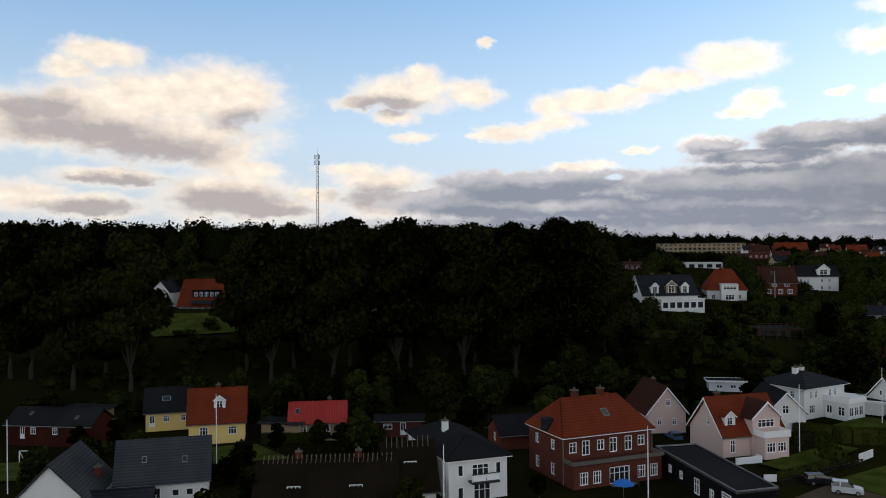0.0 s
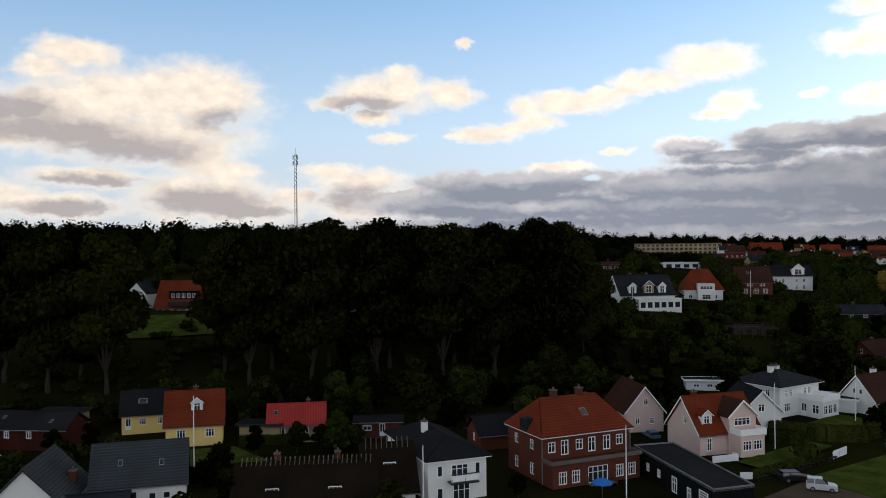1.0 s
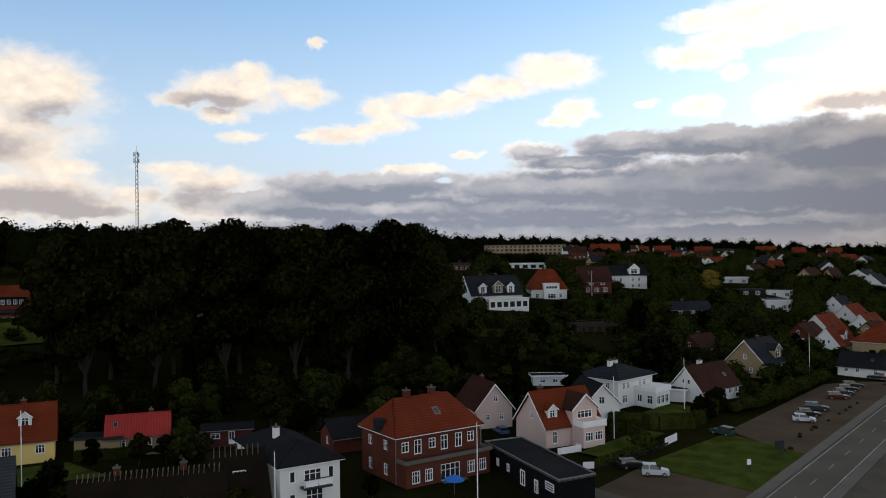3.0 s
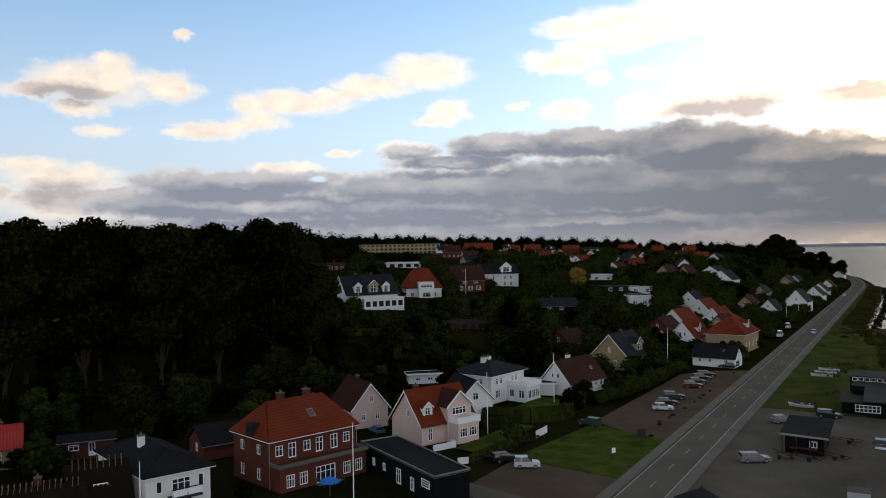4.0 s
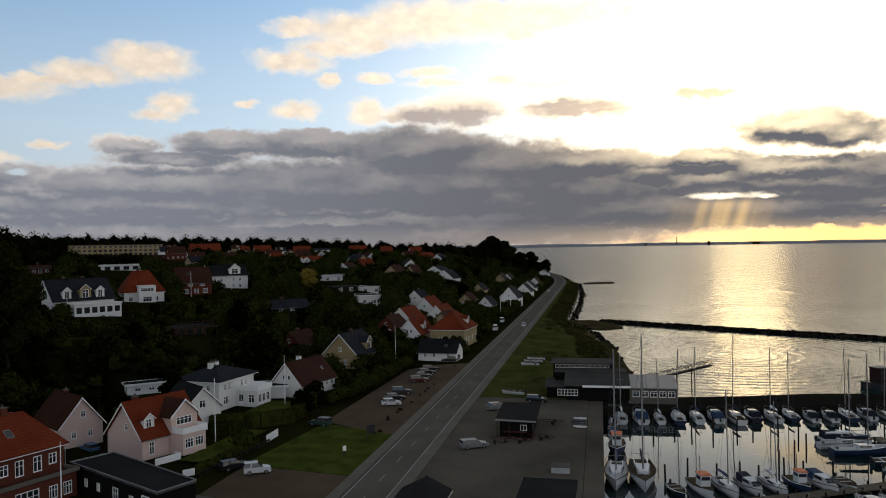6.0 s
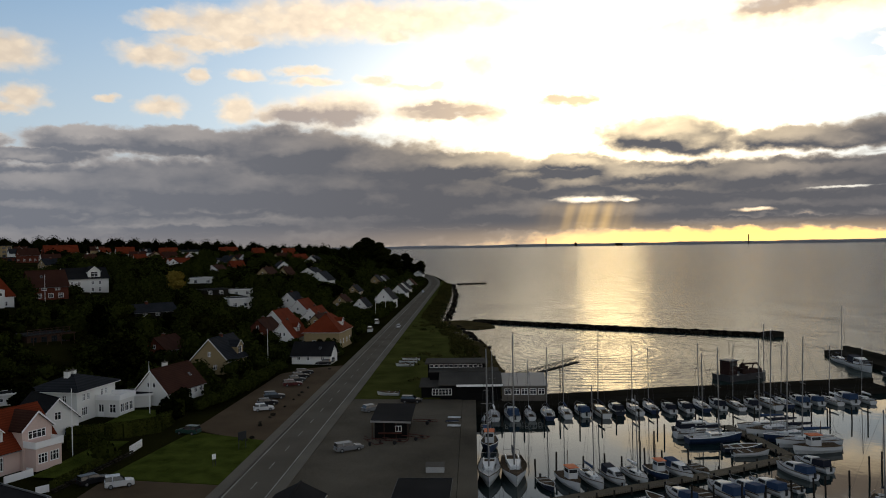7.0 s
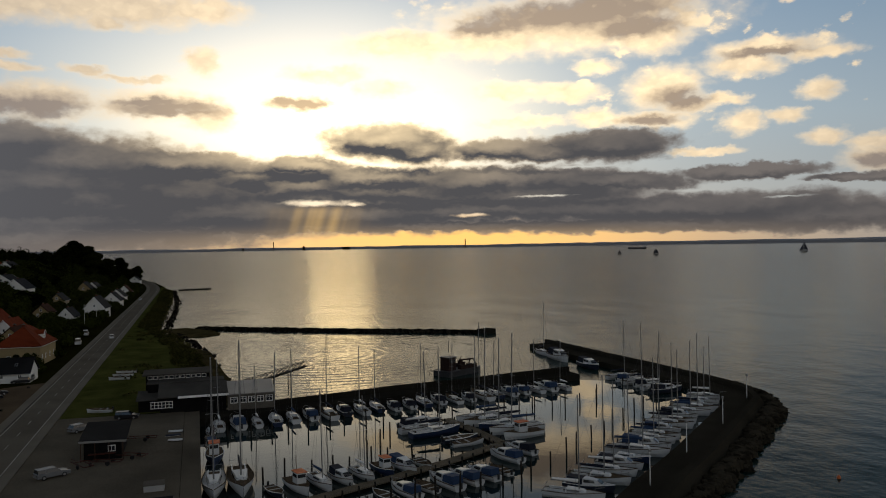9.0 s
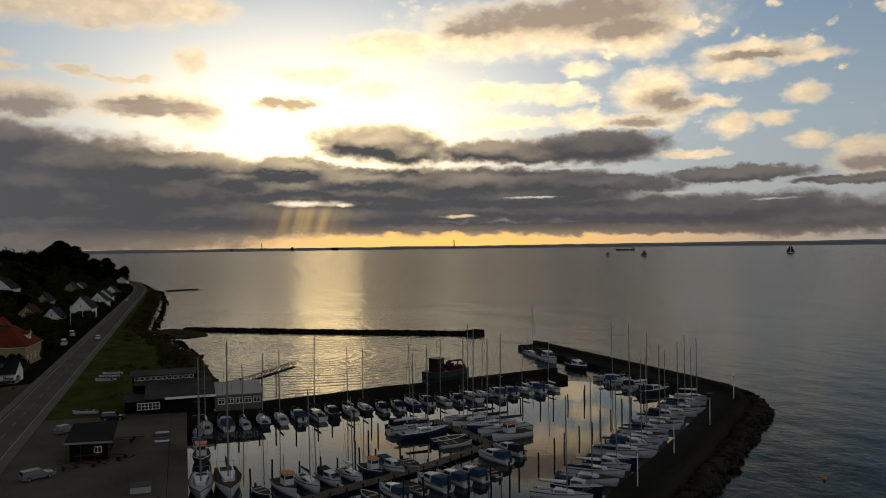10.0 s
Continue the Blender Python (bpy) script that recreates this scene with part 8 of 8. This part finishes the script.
# quayside clutter
house("low dark harbour store with felt roof", (80, 3.4), (92.5, 3.2), 5.6, 1.78, 2.2, 2.5, "flat", "black_wood", "felt", name="store")
house("dark tarred gabled hut beside the road", (78.0, 17.4), (88.6, 17.4), 5.0, 1.78, 2.0, 3.2, "x", "black_wood", "felt", name="hut")
ob = thing("storage_box", pose(104.4, 5.4, 1.78), "white storage box with open lid and plants", "storage box")
part("body", Shape().box(-0.7, -1.2, 0, 0.7, 1.2, 0.8), M["deck"], ob)
part("lid", Shape().slab([(-0.75, -1.25, 0.8), (-0.75, 1.25, 0.8), (0.75, 1.25, 1.05), (0.75, -1.25, 1.05)], -0.06), M["concrete"], ob)
rng = random.Random(8)
for i, (x, y) in enumerate([(135.5, 3.6), (132.8, 3.9), (129.4, 3.5)]):
    d = copy_thing(OPEN[i % 2], Matrix.Translation((x, y, 2.1)) @ Matrix.Rotation(radians(88 + rng.uniform(-8, 8)), 4, "Z") @ Matrix.Rotation(radians(180), 4, "X") @ Matrix.Diagonal((0.4, 0.34, 0.26, 1)) @ Matrix.Scale(1 / OPEN[i % 2].scale.x, 4))
    d.name = "dinghy"
    tagged(d, "small white dinghy lying upside down ashore", "dinghy", "dinghies ashore")
for i, (x, y, h) in enumerate([(203.0, 16.2, 95), (198.5, 16.6, 100), (194.0, 17.0, 92), (156.9, 17.2, 80)]):
    d = copy_thing(OPEN[0], Matrix.Translation((x, y, 1.95)) @ Matrix.Rotation(radians(h), 4, "Z") @ Matrix.Scale(0.8 / OPEN[0].scale.x, 4))
    d.name = "dinghy"
    tagged(d, "small white boat lying on the grass", "dinghy", "dinghies ashore")


def trailer(x, y, h):
    ob = thing("boat_trailer", pose(x, y, 1.8, 0, 0, h), "rusty red boat trailer", "trailer")
    part("frame", Shape().box(-2.2, -0.7, 0.45, 2.2, -0.6, 0.55).box(-2.2, 0.6, 0.45, 2.2, 0.7, 0.55).box(-2.2, -0.7, 0.45, -2.1, 0.7, 0.55).box(1.2, -0.6, 0.45, 1.3, 0.6, 0.55), M["rust"], ob)
    part("drawbar", Shape().tube((2.2, 0, 0.5), (3.6, 0, 0.5), 0.05), M["rust"], ob)
    for q in (-1, 1):
        part("wheel", Shape().tube((-0.6, q * 0.75, 0.3), (-0.6, q * 0.95, 0.3), 0.3, n=12), M["rubber"], ob)


for x, y, h in [(118.6, 15.4, 30), (119.2, 12.4, 70), (121.5, 9.2, 60), (132, 8.4, 80)]:
    trailer(x, y, h)
for x, y in [(127.1, -100.3), (110.7, -82.6), (97.8, -66.8), (86.3, -53.6), (60.5, 40)]:
    ob = thing("lamp_post", pose(x, y, 1.3), "pale slender lamp post on the pier", "lamp post", "pier lamps")
    part("pole", Shape().tube((0, 0, 0), (0, 0, 4.2), 0.07, 0.05), M["trim"], ob)
    part("lamp_head", Shape().box(-0.15, -0.15, 4.2, 0.15, 0.15, 4.5), M["metal"], ob)

# ---- far side of the sound ----
rng = random.Random(5)
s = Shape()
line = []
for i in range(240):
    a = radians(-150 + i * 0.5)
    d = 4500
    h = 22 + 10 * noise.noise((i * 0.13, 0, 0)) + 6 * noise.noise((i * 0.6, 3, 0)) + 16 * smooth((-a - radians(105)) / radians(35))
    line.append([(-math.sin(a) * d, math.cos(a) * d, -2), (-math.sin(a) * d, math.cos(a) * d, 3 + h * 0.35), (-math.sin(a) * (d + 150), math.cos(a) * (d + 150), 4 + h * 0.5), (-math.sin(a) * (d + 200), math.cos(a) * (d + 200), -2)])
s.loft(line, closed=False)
# haze is put into this pale colour, there is none in the air
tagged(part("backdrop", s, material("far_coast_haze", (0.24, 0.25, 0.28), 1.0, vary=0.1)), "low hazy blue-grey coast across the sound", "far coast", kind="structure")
for az, h, w in [(-95.3, 75, 7), (-97.4, 34, 20), (-109.0, 80, 7), (-100.4, 22, 60), (-93.2, 24, 14)]:
    a = radians(az)
    h, w = h * 0.6, w * 0.6
    ob = new("tower", Shape().box(-w / 2, -w / 2, 0, w / 2, w / 2, h).tube((0, 0, h), (0, 0, h * 1.08), w * 0.3).mesh("tower", M["dark_concrete"]))
    ob.location = (-math.sin(a) * 4480, math.cos(a) * 4480, 0)
    tagged(ob, "hazy tower on the far coast", "tower", "far towers")


def far_sail(x, y, h, label):
    ob = thing("sailing_boat", pose(x, y, 0, 0, 0, 60), label, "sailing boat")
    part("hull", Shape().loft([[(-h * 0.42, 0, 0.2), (-h * 0.36, -h * 0.1, h * 0.09), (-h * 0.36, h * 0.1, h * 0.09)], [(h * 0.1, 0, -0.2), (h * 0.1, -h * 0.13, h * 0.09), (h * 0.1, h * 0.13, h * 0.09)], [(h * 0.45, 0, h * 0.05), (h * 0.5, -0.05, h * 0.1), (h * 0.5, 0.05, h * 0.1)]]), M["hull_dark"], ob)
    part("mainsail", Shape().slab([(h * 0.02, 0, h * 0.16), (-h * 0.38, 0.3, h * 0.16), (h * 0.02, 0, h)], 0.1), M["canvas_dark"], ob)
    part("jib", Shape().slab([(h * 0.06, 0, h * 0.14), (h * 0.46, 0, h * 0.14), (h * 0.06, 0, h * 0.85)], 0.1), M["canvas_dark"], ob)


far_sail(1414, -1270, 21, "far sailing boat under sail")
far_sail(1423, -905, 14, "far sailing boat under sail")
far_sail(1506, -868, 10, "far small sailing boat under sail")
ob = thing("ship", pose(2313, -1402, 0, 0, 0, 60), "far low dark cargo ship", "ship")
part("hull", Shape().prism([(-28, -5), (24, -5), (32, 0), (24, 5), (-28, 5)], -1, 5), M["dark_metal"], ob)
part("superstructure", Shape().box(-26, -4, 5, -16, 4, 11), M["deck"], ob)
ob = new("buoy", Shape().tube((0, 0, -0.3), (0, 0, 0.15), 0.16, 0.26, 10).tube((0, 0, 0.15), (0, 0, 0.45), 0.26, 0.1, 10).mesh("buoy", M["orange"]))
ob.location = (83.9, -80.5, 0)
tagged(ob, "small orange buoy floating off the pier", "buoy")
